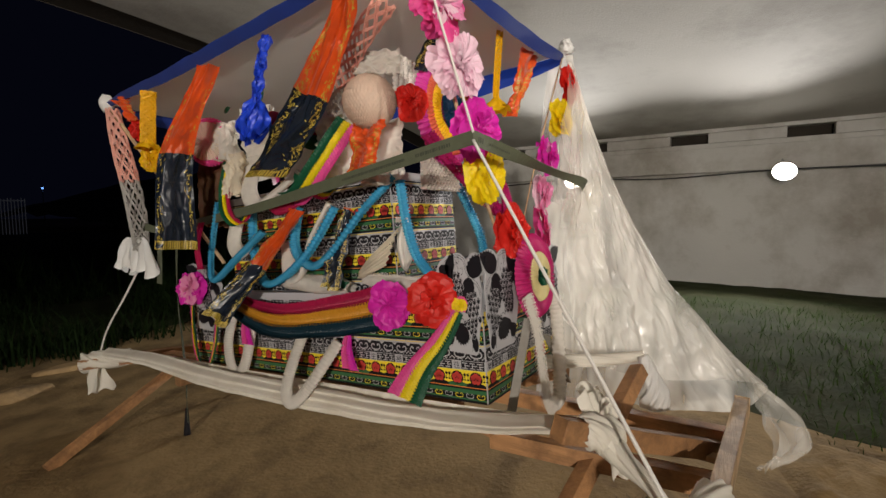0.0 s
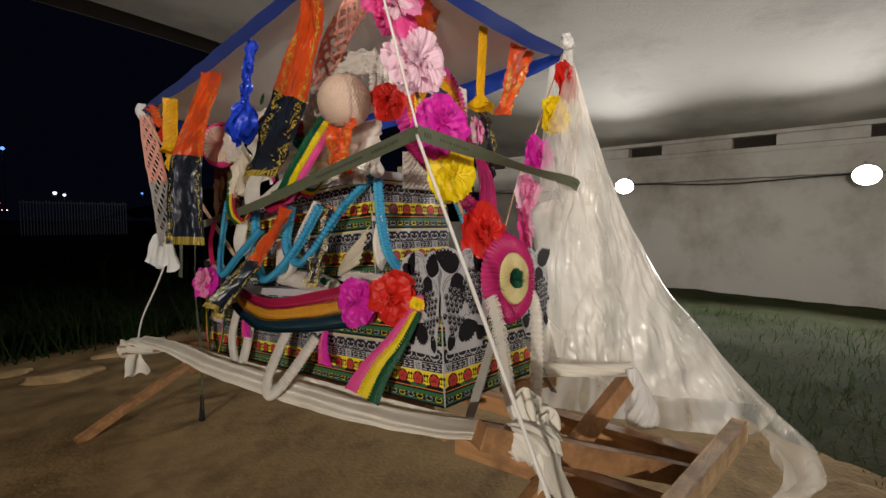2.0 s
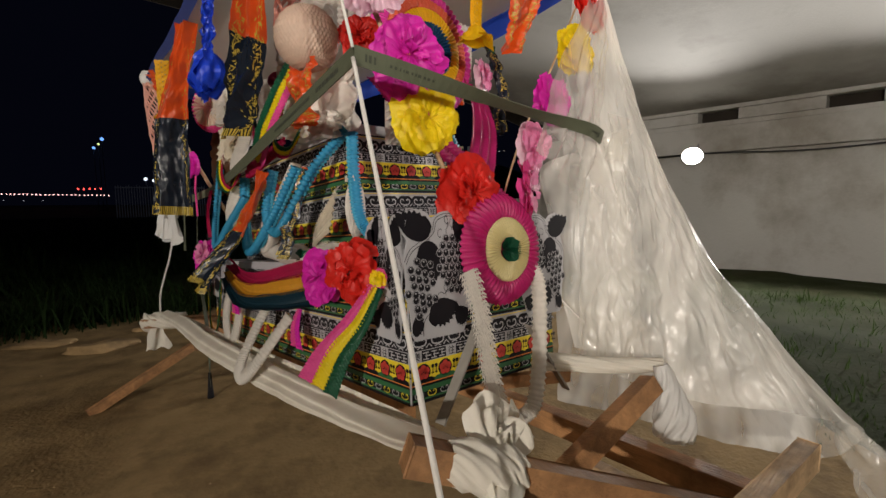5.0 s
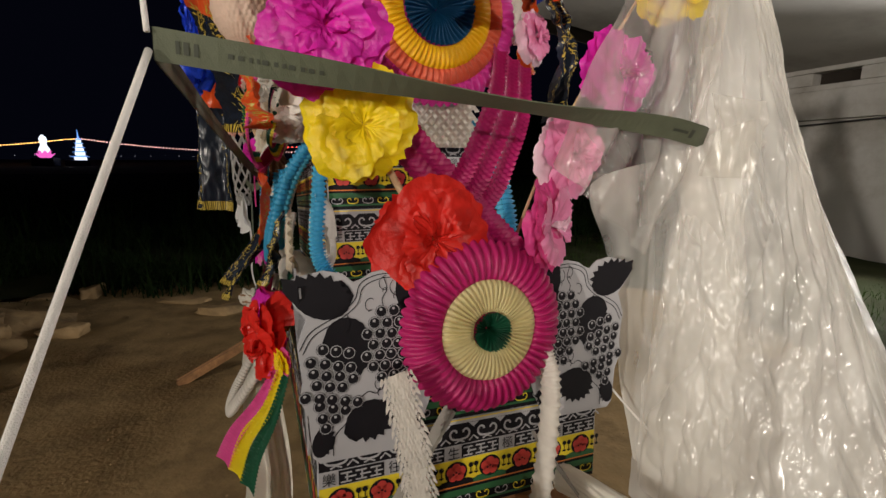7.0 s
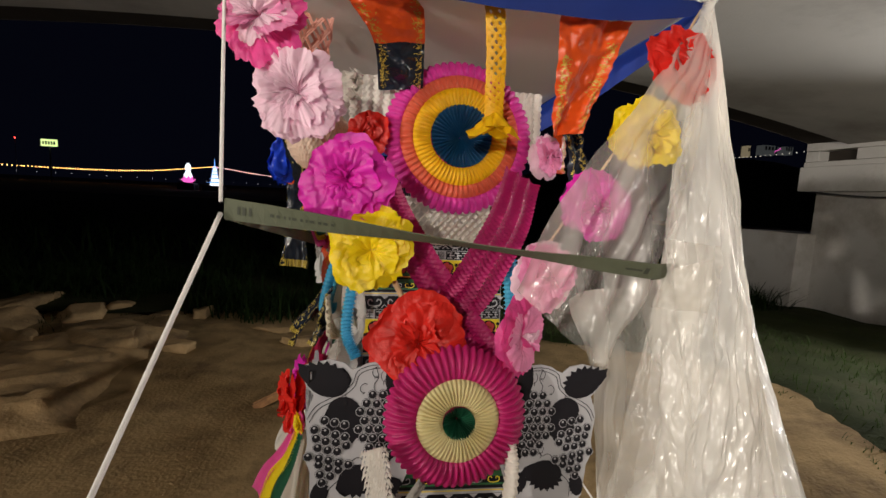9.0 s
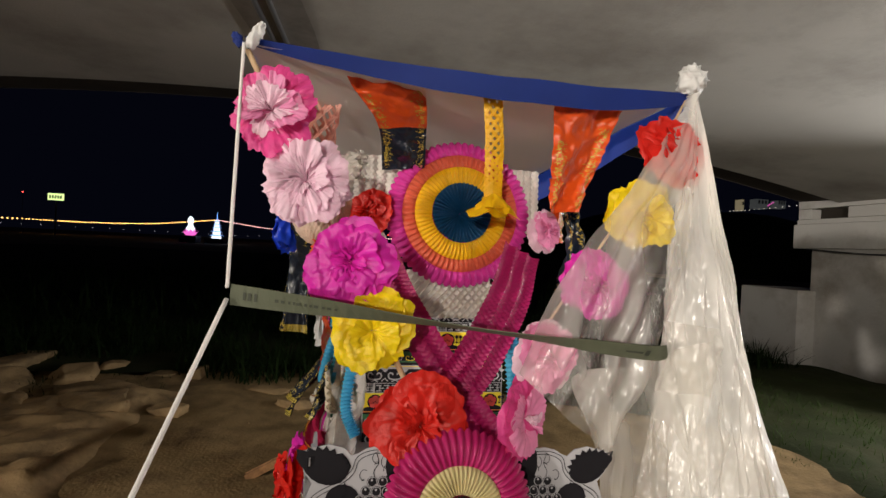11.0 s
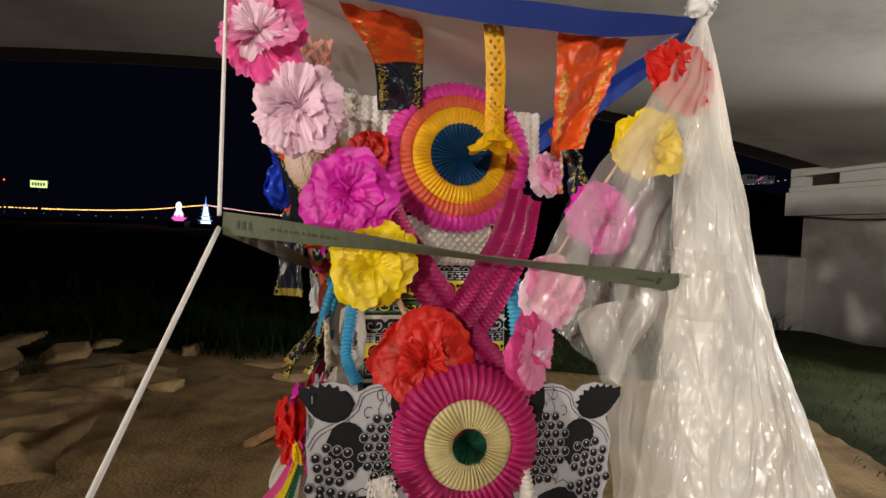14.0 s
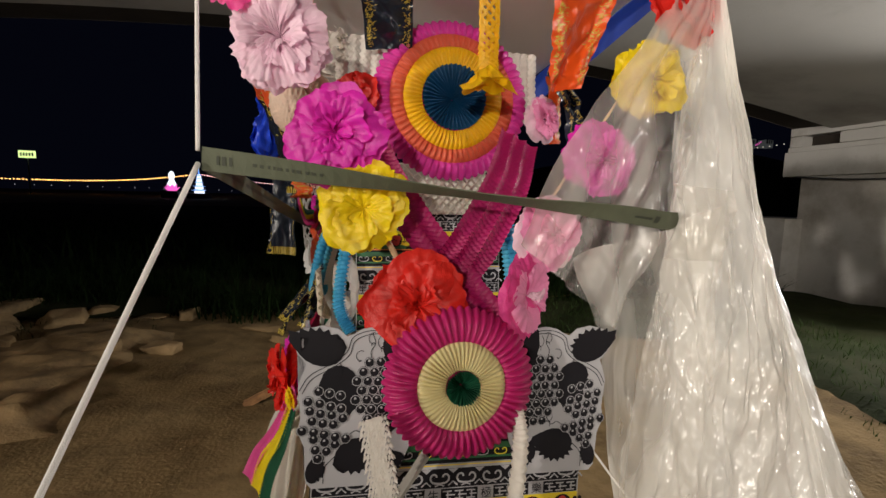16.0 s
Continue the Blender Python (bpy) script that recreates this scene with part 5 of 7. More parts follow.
paper_bag((-0.31, 1.02, 1.045), (0.07, 0.24, 0.045), "stuffed white paper cushion lying along the box edge", 2)
paper_bag((-0.30, 0.50, 1.085), (0.05, 0.20, 0.035), "stuffed white paper cushion lying along the box edge", 3)
streamer([(-0.32, 0.71, 1.11), (-0.345, 0.62, 1.17), (-0.345, 0.50, 1.25)], (0.0, 0.42, -0.9), lambda t: 0.04 + 0.14 * t, [T_CREAMW] * 6, "white honeycomb paper fan leaning on the upper box", "paper_fan", 0.012, thick=0.012, group="white honeycomb sheets")
paper_bag((-0.26, 0.50, 1.25), (0.035, 0.035, 0.115), "crumpled white paper pouch at the upper box corner", 5, 0.6)
paper_bag((0.0, 0.35, 1.06), (0.30, 0.10, 0.03), "stuffed white paper cushion lying along the box edge", 6)

# upper box: curved streamers, ball, white ruffles
streamer([(-0.39, 0.70, 1.78), (-0.43, 0.77, 1.67), (-0.45, 0.86, 1.56), (-0.44, 0.98, 1.47), (-0.41, 1.10, 1.46)], (0.1, -0.85, -0.5), 0.125, [T_GREEN, T_YEL, T_HOT], PYG + " curving down the upper box", tooth=0.014)
streamer([(-0.30, 1.02, 1.70), (-0.36, 1.00, 1.58), (-0.38, 0.94, 1.50), (-0.36, 0.86, 1.48), (-0.33, 0.80, 1.55)], (-0.2, -0.8, 0.5), 0.08, [T_CRIM, T_YEL, T_GREEN], PYG + " looped on the upper box", tooth=0.013)
streamer([(-0.34, 1.66, 1.70), (-0.40, 1.62, 1.55), (-0.43, 1.56, 1.40), (-0.41, 1.48, 1.34), (-0.38, 1.42, 1.42)], (0.0, -1, 0.25), 0.10, [T_GREEN, T_YEL, T_CRIM], PYG + " curving at the far end", tooth=0.014)
streamer([(-0.34, 0.95, 1.52), (-0.40, 1.02, 1.46), (-0.42, 1.14, 1.42), (-0.40, 1.25, 1.46)], (-0.2, 0, -1), 0.07, [T_CRIM, T_CRIM], "crimson honeycomb paper swag across the upper box", tooth=0.014, thick=0.015)
streamer([(-0.30, 1.30, 1.85), (-0.36, 1.25, 1.70), (-0.37, 1.20, 1.55)], (0.0, -1, 0.3), 0.09, [T_PALE, T_HOT, T_NAVY], "pink and dark striped paper streamer on the upper box", tooth=0.014)
rosette((-0.40, 1.74, 1.79), (-1, -0.5, 0.0), [(0.125, 0.103, T_HOT, "rim"), (0.103, 0.002, T_CREAMW, "cream_disc")], 0.04, 40, "cream honeycomb paper disc with a pink rim")
honeycomb_ball((-0.395, 0.57, 1.845), 0.112, [T_BEIGE], "beige honeycomb paper ball at the upper corner")
honeycomb_ball((-0.31, 1.02, 1.80), 0.055, [T_CRIM], "small crimson and green honeycomb ball", 0.8)
honeycomb_ball((-0.31, 1.02, 1.735), 0.052, [T_GREEN], "small dark green honeycomb ball", 0.7)
honeycomb_ball((-0.40, 1.18, 1.84), 0.05, [T_CRIM], "small crimson honeycomb ball behind the blue tassel", 0.9)


def ruffle(at, normal, size, mat_, label, seed):
    """A bunched paper ruffle of three crumpled sheets."""
    ob = empty("paper_ruffle", at, label, "paper ruffle", "white paper ruffles")
    m = face_matrix(at, normal)
    for k in range(3):
        bm = bmesh.new()

        def sheet(u, v):
            x, y = (u - 0.5) * 2 * size[0], (v - 0.5) * 2 * size[1]
            e = 1 + 0.25 * noise.noise(V(u * 4, v * 4, seed + k))
            return m @ V(x * e, y * e, k * 0.012 + 0.03 * crease(u * 3 + k, v * 3, seed) + 0.012 * noise.noise(V(u * 14, v * 14, seed)))
        grid(bm, 20, 20, sheet)
        part("sheet", bm, mat_, ob)
    return ob


WR = "crumpled white paper ruffle on the upper box"
ruffle((-0.29, 0.86, 1.80), (-1, -0.3, 0.1), (0.09, 0.10), T_WHITE, WR, 3)
ruffle((-0.30, 0.60, 2.02), (-1, -0.5, 0.1), (0.10, 0.05), T_WHITE, WR, 4)
ruffle((-0.33, 1.38, 1.86), (-1, -0.2, 0.1), (0.10, 0.07), T_WHITE, WR, 5)
ruffle((-0.36, 1.62, 1.78), (-1, -0.2, 0.1), (0.07, 0.10), T_WHITE, WR, 6)
ruffle((-0.36, 1.55, 1.60), (-1, -0.2, 0.1), (0.06, 0.11), T_CREAMW, WR, 7)
fabric_flag((-0.41, 0.62, 1.765), (-0.40, 0.47, 1.76), (-0.42, 0.65, 1.66), (-0.41, 0.51, 1.65), (-0.41, 0.70, 1.55), (-0.40, 0.55, 1.545), "crumpled orange satin ribbon at the upper box corner", 1.0, 0.02, 14, False)
ruffle((-0.30, 1.85, 1.55), (-1, -0.2, 0.0), (0.10, 0.22), T_BROWN, "brown paper lining at the far end of the upper box", 10)
ruffle((-0.26, 1.20, 1.72), (-1, -0.1, 0.0), (0.35, 0.14), T_WHITE, "white paper lining along the upper box", 11)
ruffle((-0.30, 0.62, 1.56), (-1, -0.5, 0.0), (0.06, 0.05), T_WHITE, WR, 12)
ruffle((-0.25, 0.74, 1.67), (-1, -0.2, 0.0), (0.20, 0.13), T_WHITE, "white paper lining along the upper box", 13)


def paper_leaf(at, normal, s, turn, label):
    m = face_matrix(at, normal)
    bm = bmesh.new()
    top = [bm.verts.new(m @ V(x, y, 0.006 * math.sin(x * 60))) for x, y in leaf_shape(0, 0, s, turn)]
    bm.faces.new(top)
    bmesh.ops.triangulate(bm, faces=bm.faces)
    r = bmesh.ops.extrude_face_region(bm, geom=list(bm.faces))
    for v in [g for g in r["geom"] if isinstance(g, bmesh.types.BMVert)]:
        v.co += Vector(normal).normalized() * 0.0025
    return tagged(part("paper_leaf", bm, T_GREEN, smooth=False), label, "paper leaf", "dark green paper leaves")


PL = "dark green paper leaf stuck on the bier"
for at, n, s, turn in (((-0.35, 0.82, 1.055), (-1, -0.3, 0.2), 0.045, 0.4), ((-0.36, 1.33, 1.98), (-1, -0.3, 0.1), 0.035, 1.2), ((-0.37, 1.62, 1.95), (-1, -0.3, 0.1), 0.03, 0.4),
                       ((-0.38, 1.05, 1.55), (-1, -0.3, 0.1), 0.035, 2.0), ((0.45, 0.48, 1.95), (0, -1, 0), 0.03, 0.9)):
    paper_leaf(at, n, s, turn, PL)

# ---------- ribbons hanging along the long side ----------
ON = "orange and navy satin ribbon with gold edging"
fabric_flag((-0.60, 0.50, 2.20), (-0.60, 0.41, 2.205), (-0.57, 0.82, 1.90), (-0.48, 0.72, 1.845), (-0.50, 1.30, 1.57), (-0.46, 1.05, 1.56), ON, 0.50, 0.022, 2)
fabric_flag((-0.61, 1.44, 2.09), (-0.555, 1.37, 2.095), (-0.675, 1.72, 1.70), (-0.545, 1.64, 1.70), (-0.70, 1.76, 1.22), (-0.535, 1.66, 1.21), ON, 0.50, 0.02, 4, flecks=80)
fabric_flag((-0.40, 1.07, 1.42), (-0.40, 0.99, 1.40), (-0.42, 1.36, 1.16), (-0.42, 1.22, 1.12), (-0.60, 1.50, 0.90), (-0.58, 1.36, 0.84), ON + " over garlands", 0.52, 0.014, 6)
fabric_flag((-0.31, 0.80, 1.42), (-0.31, 0.74, 1.40), (-0.37, 0.84, 1.24), (-0.37, 0.74, 1.22), (-0.42, 0.86, 1.06), (-0.42, 0.75, 1.05), "dark navy satin ribbon end with a gold fringe", 0.02, 0.012, 7)
fabric_flag((-0.57, 2.45, 2.08), (-0.57, 2.30, 2.09), (-0.55, 2.40, 2.02), (-0.55, 2.28, 2.02), (-0.53, 2.36, 1.95), (-0.53, 2.27, 1.95), "orange satin ribbon end at the canopy corner", 1.0, 0.015, 9, False)
fabric_flag((0.63, 0.80, 2.12), (0.63, 0.98, 2.11), (0.61, 0.82, 1.96), (0.61, 0.93, 1.96), (0.60, 0.83, 1.80), (0.60, 0.90, 1.80), "orange satin ribbon hanging from the far canopy border", 1.0, 0.015, 10, False)
fabric_flag((0.40, 0.50, 2.0), (0.47, 0.52, 1.99), (0.46, 0.46, 1.82), (0.53, 0.48, 1.82), (0.40, 0.42, 1.58), (0.46, 0.44, 1.57), "dark navy satin ribbon with gold edges beside the rosette", 0.02, 0.02, 12, False)

# nets and tassels
def foil_tassel(top, foot, mat_, label):
    """A bundle of crumpled foil strips, a narrow cord of strips with a crumpled tuft at its foot."""
    top, foot = Vector(top), Vector(foot)
    ob = empty("foil_tassel", top, label, "tassel", "paper tassels round the canopy")
    rnd = random.Random(31)
    for k in range(13):
        a = k * 2.4
        out = V(math.cos(a), math.sin(a), 0) * (0.012 + 0.020 * (k % 3))
        cut = rnd.uniform(0.93, 1.04)
        s = rnd.uniform(0, 40)
        side = V(-math.sin(a), math.cos(a), 0)

        def strip(u, v):
            spread = 0.30 + 0.08 * math.sin(v * 30) + 1.15 * math.sin(math.pi * max(0.0, v - 0.62) / 0.42)
            p = top.lerp(foot, v * cut) + out * spread
            w = (0.011 + (0.016 if v > 0.66 else 0.0)) * (1 + 0.35 * noise.noise(V(v * 5, s, 1)))
            end = 0.020 * noise.noise(V(u * 3, s, 7)) if v > 0.98 else 0.0
            return p + side * (u - 0.5) * 2 * w + out.normalized() * (0.014 * (crease(u * 1.5 + s, v * 6, s) - 0.35) + 0.006 * math.sin(v * 34 + s)) + V(0, 0, end) + fuzz(V(u + s, v * 4, k), 0.007 * v, 1.5)
        bm = bmesh.new()
        grid(bm, 6, 36, strip)
        part("foil_strip", bm, mat_, ob)
    return ob


foil_tassel((-0.60, 0.95, 2.125), (-0.603, 1.09, 1.705), T_COBALT, "cobalt blue cut-foil tassel hanging from the canopy border")
net_tassel([(-0.57, 2.02, 2.07), (-0.56, 2.06, 1.95), (-0.55, 2.10, 1.80)], 0.075, T_GOLDY, T_GOLDY, "yellow cut-paper tassel hanging from the canopy border", 0.5, (T_GOLDY, 0.08), 0.03, "paper_tassel", (7, 20), 0.0055)
net_tassel([(-0.56, 2.50, 2.04), (-0.55, 2.46, 1.85), (-0.53, 2.40, 1.60), (-0.52, 2.33, 1.30), (-0.52, 2.34, 1.18)], 0.085, T_SALMON, T_GREYNET, "salmon and white cut-paper net hanging at the canopy corner", 0.5, cells=(6, 20), wire=0.0055, flare=lambda v: 0.8 + 0.4 * math.sin(v * 3))
net_tassel([(-0.40, 0.46, 2.22), (-0.42, 0.56, 2.12), (-0.41, 0.66, 2.03), (-0.39, 0.74, 1.93), (-0.37, 0.78, 1.82)], 0.095, T_SALMON, T_GREYNET, "salmon and white cut-paper net above the paper ball", 0.75, cells=(6, 16), wire=0.0056)
flower((-0.50, 2.30, 1.90), (-1, -0.4, 0), 0.07, [T_RED], "red tissue flower on the far canopy stick", 41)
flower((-0.50, 2.18, 1.72), (-1, -0.4, 0), 0.085, [T_GOLDY], "yellow tissue flower on the far canopy stick", 42)
flower((-0.46, 2.08, 1.50), (-1, -0.4, 0), 0.085, [T_MAG], "magenta tissue flower on the far canopy stick", 43, 0.6)
streamer([(-0.44, 2.02, 1.44), (-0.45, 2.00, 1.33), (-0.45, 1.98, 1.20)], (0, -1, 0.1), 0.035, [T_HOT], "thin pink honeycomb paper streamer at the far end", tooth=0.012)
streamer([(-0.40, 1.86, 1.35), (-0.42, 1.88, 1.22), (-0.42, 1.86, 1.08)], (0, -1, 0.1), 0.06, [T_CRIM, T_CRIM], "crimson honeycomb paper streamer at the far end", tooth=0.012)

# the tied white bag under the net
def tied_bag(at, label):
    ob = empty("tied_plastic_bag", at, label, "plastic bag")
    for k in range(4):
        bm = bmesh.new()

        def lobe(u, v):
            y = at[1] + (k - 1.5) * 0.09 + (u - 0.5) * 0.15
            z = at[2] - v * (0.17 + 0.05 * math.sin(u * math.pi) * (1 if k % 2 else 1.4))
            w = 0.35 + 0.65 * v ** 0.5
            return V(at[0] + 0.03 * math.sin(u * 9 + k) * v - 0.01 * k, at[1] + (y - at[1]) * w, z) + fuzz(V(u, v, k), 0.02 * v, 3, k)
        grid(bm, 10, 10, lobe)
        part("lobe", bm, PLASTIC_W, ob)
    return ob


tied_bag((-0.52, 2.36, 1.26), "white plastic bag tied below the paper net")

# ---------- straps, rope and cloths ----------
def webbing(name, pts, ups, width, label, mark=False):
    """A flat woven strap through pts; ups: the strap's width direction at each point."""
    n = 80
    P, U = smooth_path(pts, n) if len(pts) > 2 else [Vector(pts[0]).lerp(Vector(pts[1]), i / n) for i in range(n + 1)], smooth_path(ups, n)
    ob = empty(name, P[0], label, "strap", "olive straps")
    bm = bmesh.new()
    ring = []
    for i in range(n + 1):
        d = (P[min(i + 1, n)] - P[max(i - 1, 0)]).normalized()
        u = U[i].normalized()
        t = d.cross(u).normalized() * 0.0012
        ring.append([bm.verts.new(P[i] + u * width / 2 + t), bm.verts.new(P[i] - u * width / 2 + t), bm.verts.new(P[i] - u * width / 2 - t), bm.verts.new(P[i] + u * width / 2 - t)])
    for a, b in zip(ring, ring[1:]):
        for k in range(4):
            bm.faces.new((a[k], a[(k + 1) % 4], b[(k + 1) % 4], b[k]))
    part("webbing", bm, STRAP, ob, smooth=False)
    if mark:
        # faded lettering as plain bars
        bm = bmesh.new()
        rnd = random.Random(3)
        for s0, s1, h in mark:
            s = s0
            while s < s1:
                w = rnd.uniform(0.004, 0.010)
                i = min(n - 1, int(s * n))
                d = (P[i + 1] - P[i]).normalized()
                u = U[i].normalized()
                for t in (1, -1):
                    nrm = d.cross(u).normalized() * 0.0022 * t
                    c = P[i].lerp(P[i + 1], s * n - i) + nrm
                    bm.faces.new([bm.verts.new(c + d * a * w / 2 + u * b * h / 2) for a, b in ((-1, -1), (1, -1), (1, 1), (-1, 1))])
                s += (w + 0.005) / 2.1
        part("faded_print", bm, INK_FADED, ob, "faded dark print", smooth=False)["kind"] = "stuff"
    return ob


C = V(-0.547, 0.0, 1.625)
webbing("strap", [C, (0.0, -0.04, 1.565), (0.33, -0.085, 1.532), (0.46, -0.070, 1.517), (0.53, -0.04, 1.512)], [(0.05, 0, 1), (0.0, -0.97, 0.30), (0.05, -0.66, 0.75), (0.05, -0.5, 0.86), (0, -0.3, 0.95)], 0.047, "faded olive webbing strap pulled tight round the bier", [(0.014, 0.030, 0.018), (0.045, 0.105, 0.007), (0.57, 0.66, 0.006), (0.70, 0.725, 0.018)])
webbing("strap", [C, (-0.50, 0.62, 1.525), (-0.44, 1.3, 1.42), (-0.38, 1.95, 1.345)], [(0, 0.1, 1), (-0.1, 0.1, 1), (0, 0.1, 1), (0.1, 0.1, 1)], 0.047, "faded olive webbing strap pulled tight along the box side", [(0.05, 0.13, 0.012), (0.16, 0.34, 0.010)])
webbing("strap", [(-0.38, 1.93, 1.345), (-0.46, 2.15, 1.30), (-0.50, 2.35, 1.33)], [(0, 0, 1), (0, 0.2, 1), (0, 0, 1)], 0.045, "olive webbing strap tied round the paper net")
webbing("strap", [(-0.47, 2.20, 1.31), (-0.475, 2.20, 1.15), (-0.48, 2.21, 0.98)], [(0, 1, 0.05), (0.1, 1, 0), (0.05, 1, 0)], 0.07, "loose end of an olive webbing strap hanging down")
webbing("strap", [(-0.42, 2.10, 1.32), (-0.43, 2.11, 0.9), (-0.40, 2.12, 0.45), (-0.40, 2.13, 0.10)], [(0, 1, 0.05), (0.5, 1, 0), (0.7, 0.7, 0), (0.2, 1, 0)], 0.035, "dark strap hanging from the bier to the soil")
bm = bmesh.new()
tube(bm, smooth_path([(-0.40, 2.13, 0.19), (-0.40, 2.135, 0.10), (-0.40, 2.14, 0.02)], 8), 0.018, 8, radius_fn=lambda t: 0.5 + 0.7 * t)
tagged(part("strap_end", bm, INK), "black knotted end of the hanging strap on the soil", "strap")


def cord(name, pts, r, label, n=40):
    bm = bmesh.new()
    path = smooth_path(pts, n) if len(pts) > 2 else [Vector(pts[0]).lerp(Vector(pts[1]), i / n) for i in range(n + 1)]
    tube(bm, path, r, 8)
    return tagged(part(name, bm, ROPE), label, "rope", "white cords")


cord("cord", [FL + V(0.0, -0.02, 0.0), C + V(-0.006, -0.004, 0.015)], 0.0042, "white cord from the canopy corner down to the strap")
cord("cord", [C + V(-0.006, -0.004, -0.01), (-0.815, -0.735, 0.56)], 0.0052, "white cord pulled tight from the strap to the end bar")
cord("cord", [(-0.50, 2.42, 1.06), (-0.50, 2.62, 0.88), (-0.52, 2.88, 0.62), (-0.50, 3.08, 0.42)], 0.006, "white cord hanging from the tied bag to the frame")
cord("cord", [(0.39, 0.04, 0.885), (0.45, -0.02, 0.80), (0.54, -0.10, 0.70)], 0.003, "thin white cord at the panel corner")


def swag():
    """The long white cloth slung beside the box between two bars."""
    ob = empty("white_cloth_swag", (-0.6, 1.2, 0.55), "long white cotton cloth slung between the frame bars", "cloth")
    P = smooth_path([(-0.545, -0.335, 0.766), (-0.478, 0.0, 0.662), (-0.465, 0.36, 0.598), (-0.485, 0.80, 0.563), (-0.51, 1.60, 0.520), (-0.50, 2.35, 0.495), (-0.48, 3.05, 0.42)], 80)
    W = smooth_path([(0.020, 0, 0), (0.026, 0, 0), (0.034, 0, 0), (0.044, 0, 0), (0.044, 0, 0), (0.035, 0, 0), (0.03, 0, 0)], 80)
    bm = bmesh.new()

    def at(u, v):
        i = min(int(v * 80), 79)
        p, w = P[i].lerp(P[i + 1], v * 80 - i), W[i].x
        a = (u - 0.5) * 2
        bulge = 0.035 * (1 - a * a)
        fold = 0.007 * math.sin(u * 21 + 3 * noise.noise(V(v * 3, u * 2, 0))) * (0.4 + 0.6 * math.sin(math.pi * v))
        return p + V(-bulge - fold + 0.05 * (u - 0.5), 0, a * w) + fuzz(p, 0.004, 9)
    grid(bm, 36, 130, at)
    part("cloth", bm, CLOTH, ob)
    bm = bmesh.new()
    Q = smooth_path([(-0.50, -0.30, 0.77), (-0.42, 0.0, 0.69), (-0.39, 0.36, 0.635), (-0.40, 0.8, 0.61), (-0.43, 1.6, 0.565), (-0.45, 2.35, 0.52), (-0.47, 3.05, 0.43)], 80)

    def back(u, v):
        i = min(int(v * 80), 79)
        p, q = P[i] + V(0.02, 0, W[i].x * 0.8), Q[i]
        return p.lerp(q, u) + V(0, 0, -0.02 * math.sin(math.pi * u) + 0.006 * math.sin(u * 17 + v * 9))
    grid(bm, 16, 100, back)
    part("fold", bm, CLOTH, ob)
    return ob


swag()


def wrapped_cloth(name, path, radius, label, seed, mat_=None, tails=()):
    """A cloth wound and knotted round a bar, with hanging tails."""
    ob = empty(name, path[0], label, "cloth", "knotted white cloths")
    P = smooth_path(path, 40)
    bm = bmesh.new()
    ring = frames(P)

    def at(u, v):
        i = min(int(v * 40), 39)
        p, d, s, w = ring[i]
        a = u * 2 * math.pi
        h = a + v * 2.6 + seed
        r = radius(v) * (1.02 + 0.10 * noise.noise(V(math.cos(a) * 1.3, math.sin(a) * 1.3, v * 3 + seed)) + 0.15 * crease(math.cos(h) * 1.5, math.sin(h) * 1.5, v * 1.4 + seed) + 0.08 * crease(math.cos(h) * 3.4, math.sin(h) * 3.4, v * 2.2 + seed * 2))
        return P[i].lerp(P[i + 1], v * 40 - i) + (s * math.cos(a) + w * math.sin(a)) * r
    grid(bm, 72, 80, at, wrap_u=True)
    part("wrap", bm, mat_ or CLOTH, ob)
    for k, (a, b, c, w) in enumerate(tails):
        T = smooth_path([a, b, c], 30)
        bm = bmesh.new()

        def tail(u, v):
            i = min(int(v * 30), 29)
            p = T[i].lerp(T[i + 1], v * 30 - i)
            return p + V((u - 0.5) * w * (0.5 + v), 0.02 * math.sin(u * 9 + v * 4 + k), 0.012 * math.sin(u * 13)) + fuzz(p, 0.014, 8, k)
        grid(bm, 14, 24, tail)
        part("tail", bm, mat_ or CLOTH, ob)
    return ob


wrapped_cloth("knotted_cloth", [(-0.575, -0.355, 0.765), (-0.52, -0.382, 0.745), (-0.465, -0.41, 0.722), (-0.43, -0.428, 0.708)], lambda v: 0.034 + 0.014 * math.sin(math.pi * v), "white cotton cloth knotted round the cross bar", 1,
              tails=(((-0.50, -0.365, 0.765), (-0.465, -0.34, 0.825), (-0.435, -0.325, 0.855), 0.075), ((-0.47, -0.37, 0.765), (-0.41, -0.345, 0.820), (-0.37, -0.355, 0.775), 0.065),
                     ((-0.46, -0.39, 0.76), (-0.415, -0.385, 0.80), (-0.39, -0.40, 0.74), 0.07), ((-0.50, -0.41, 0.735), (-0.49, -0.445, 0.675), (-0.50, -0.465, 0.640), 0.09)))
wrapped_cloth("knotted_cloth", [(-0.47, -0.405, 0.705), (-0.53, -0.475, 0.685), (-0.60, -0.56, 0.665), (-0.70, -0.655, 0.605)], lambda v: 0.040 - 0.024 * min(1, v * 1.6), "white cotton cloth pulled down to the end bar", 2)
wrapped_cloth("knotted_cloth", [(-0.80, -0.663, 0.57), (-0.66, -0.672, 0.57), (-0.50, -0.684, 0.57), (-0.38, -0.692, 0.57)], lambda v: 0.062 - 0.010 * v, "white cotton cloth wound round the end bar", 3)
wrapped_cloth("knotted_cloth", [(-0.59, 3.12, 0.36), (-0.50, 3.04, 0.37), (-0.36, 2.95, 0.38)], lambda v: 0.065 - 0.012 * v, "white cotton cloth wound round the far bar", 4,
              tails=(((-0.53, 3.05, 0.36), (-0.55, 3.0, 0.26), (-0.54, 2.98, 0.17), 0.12),))
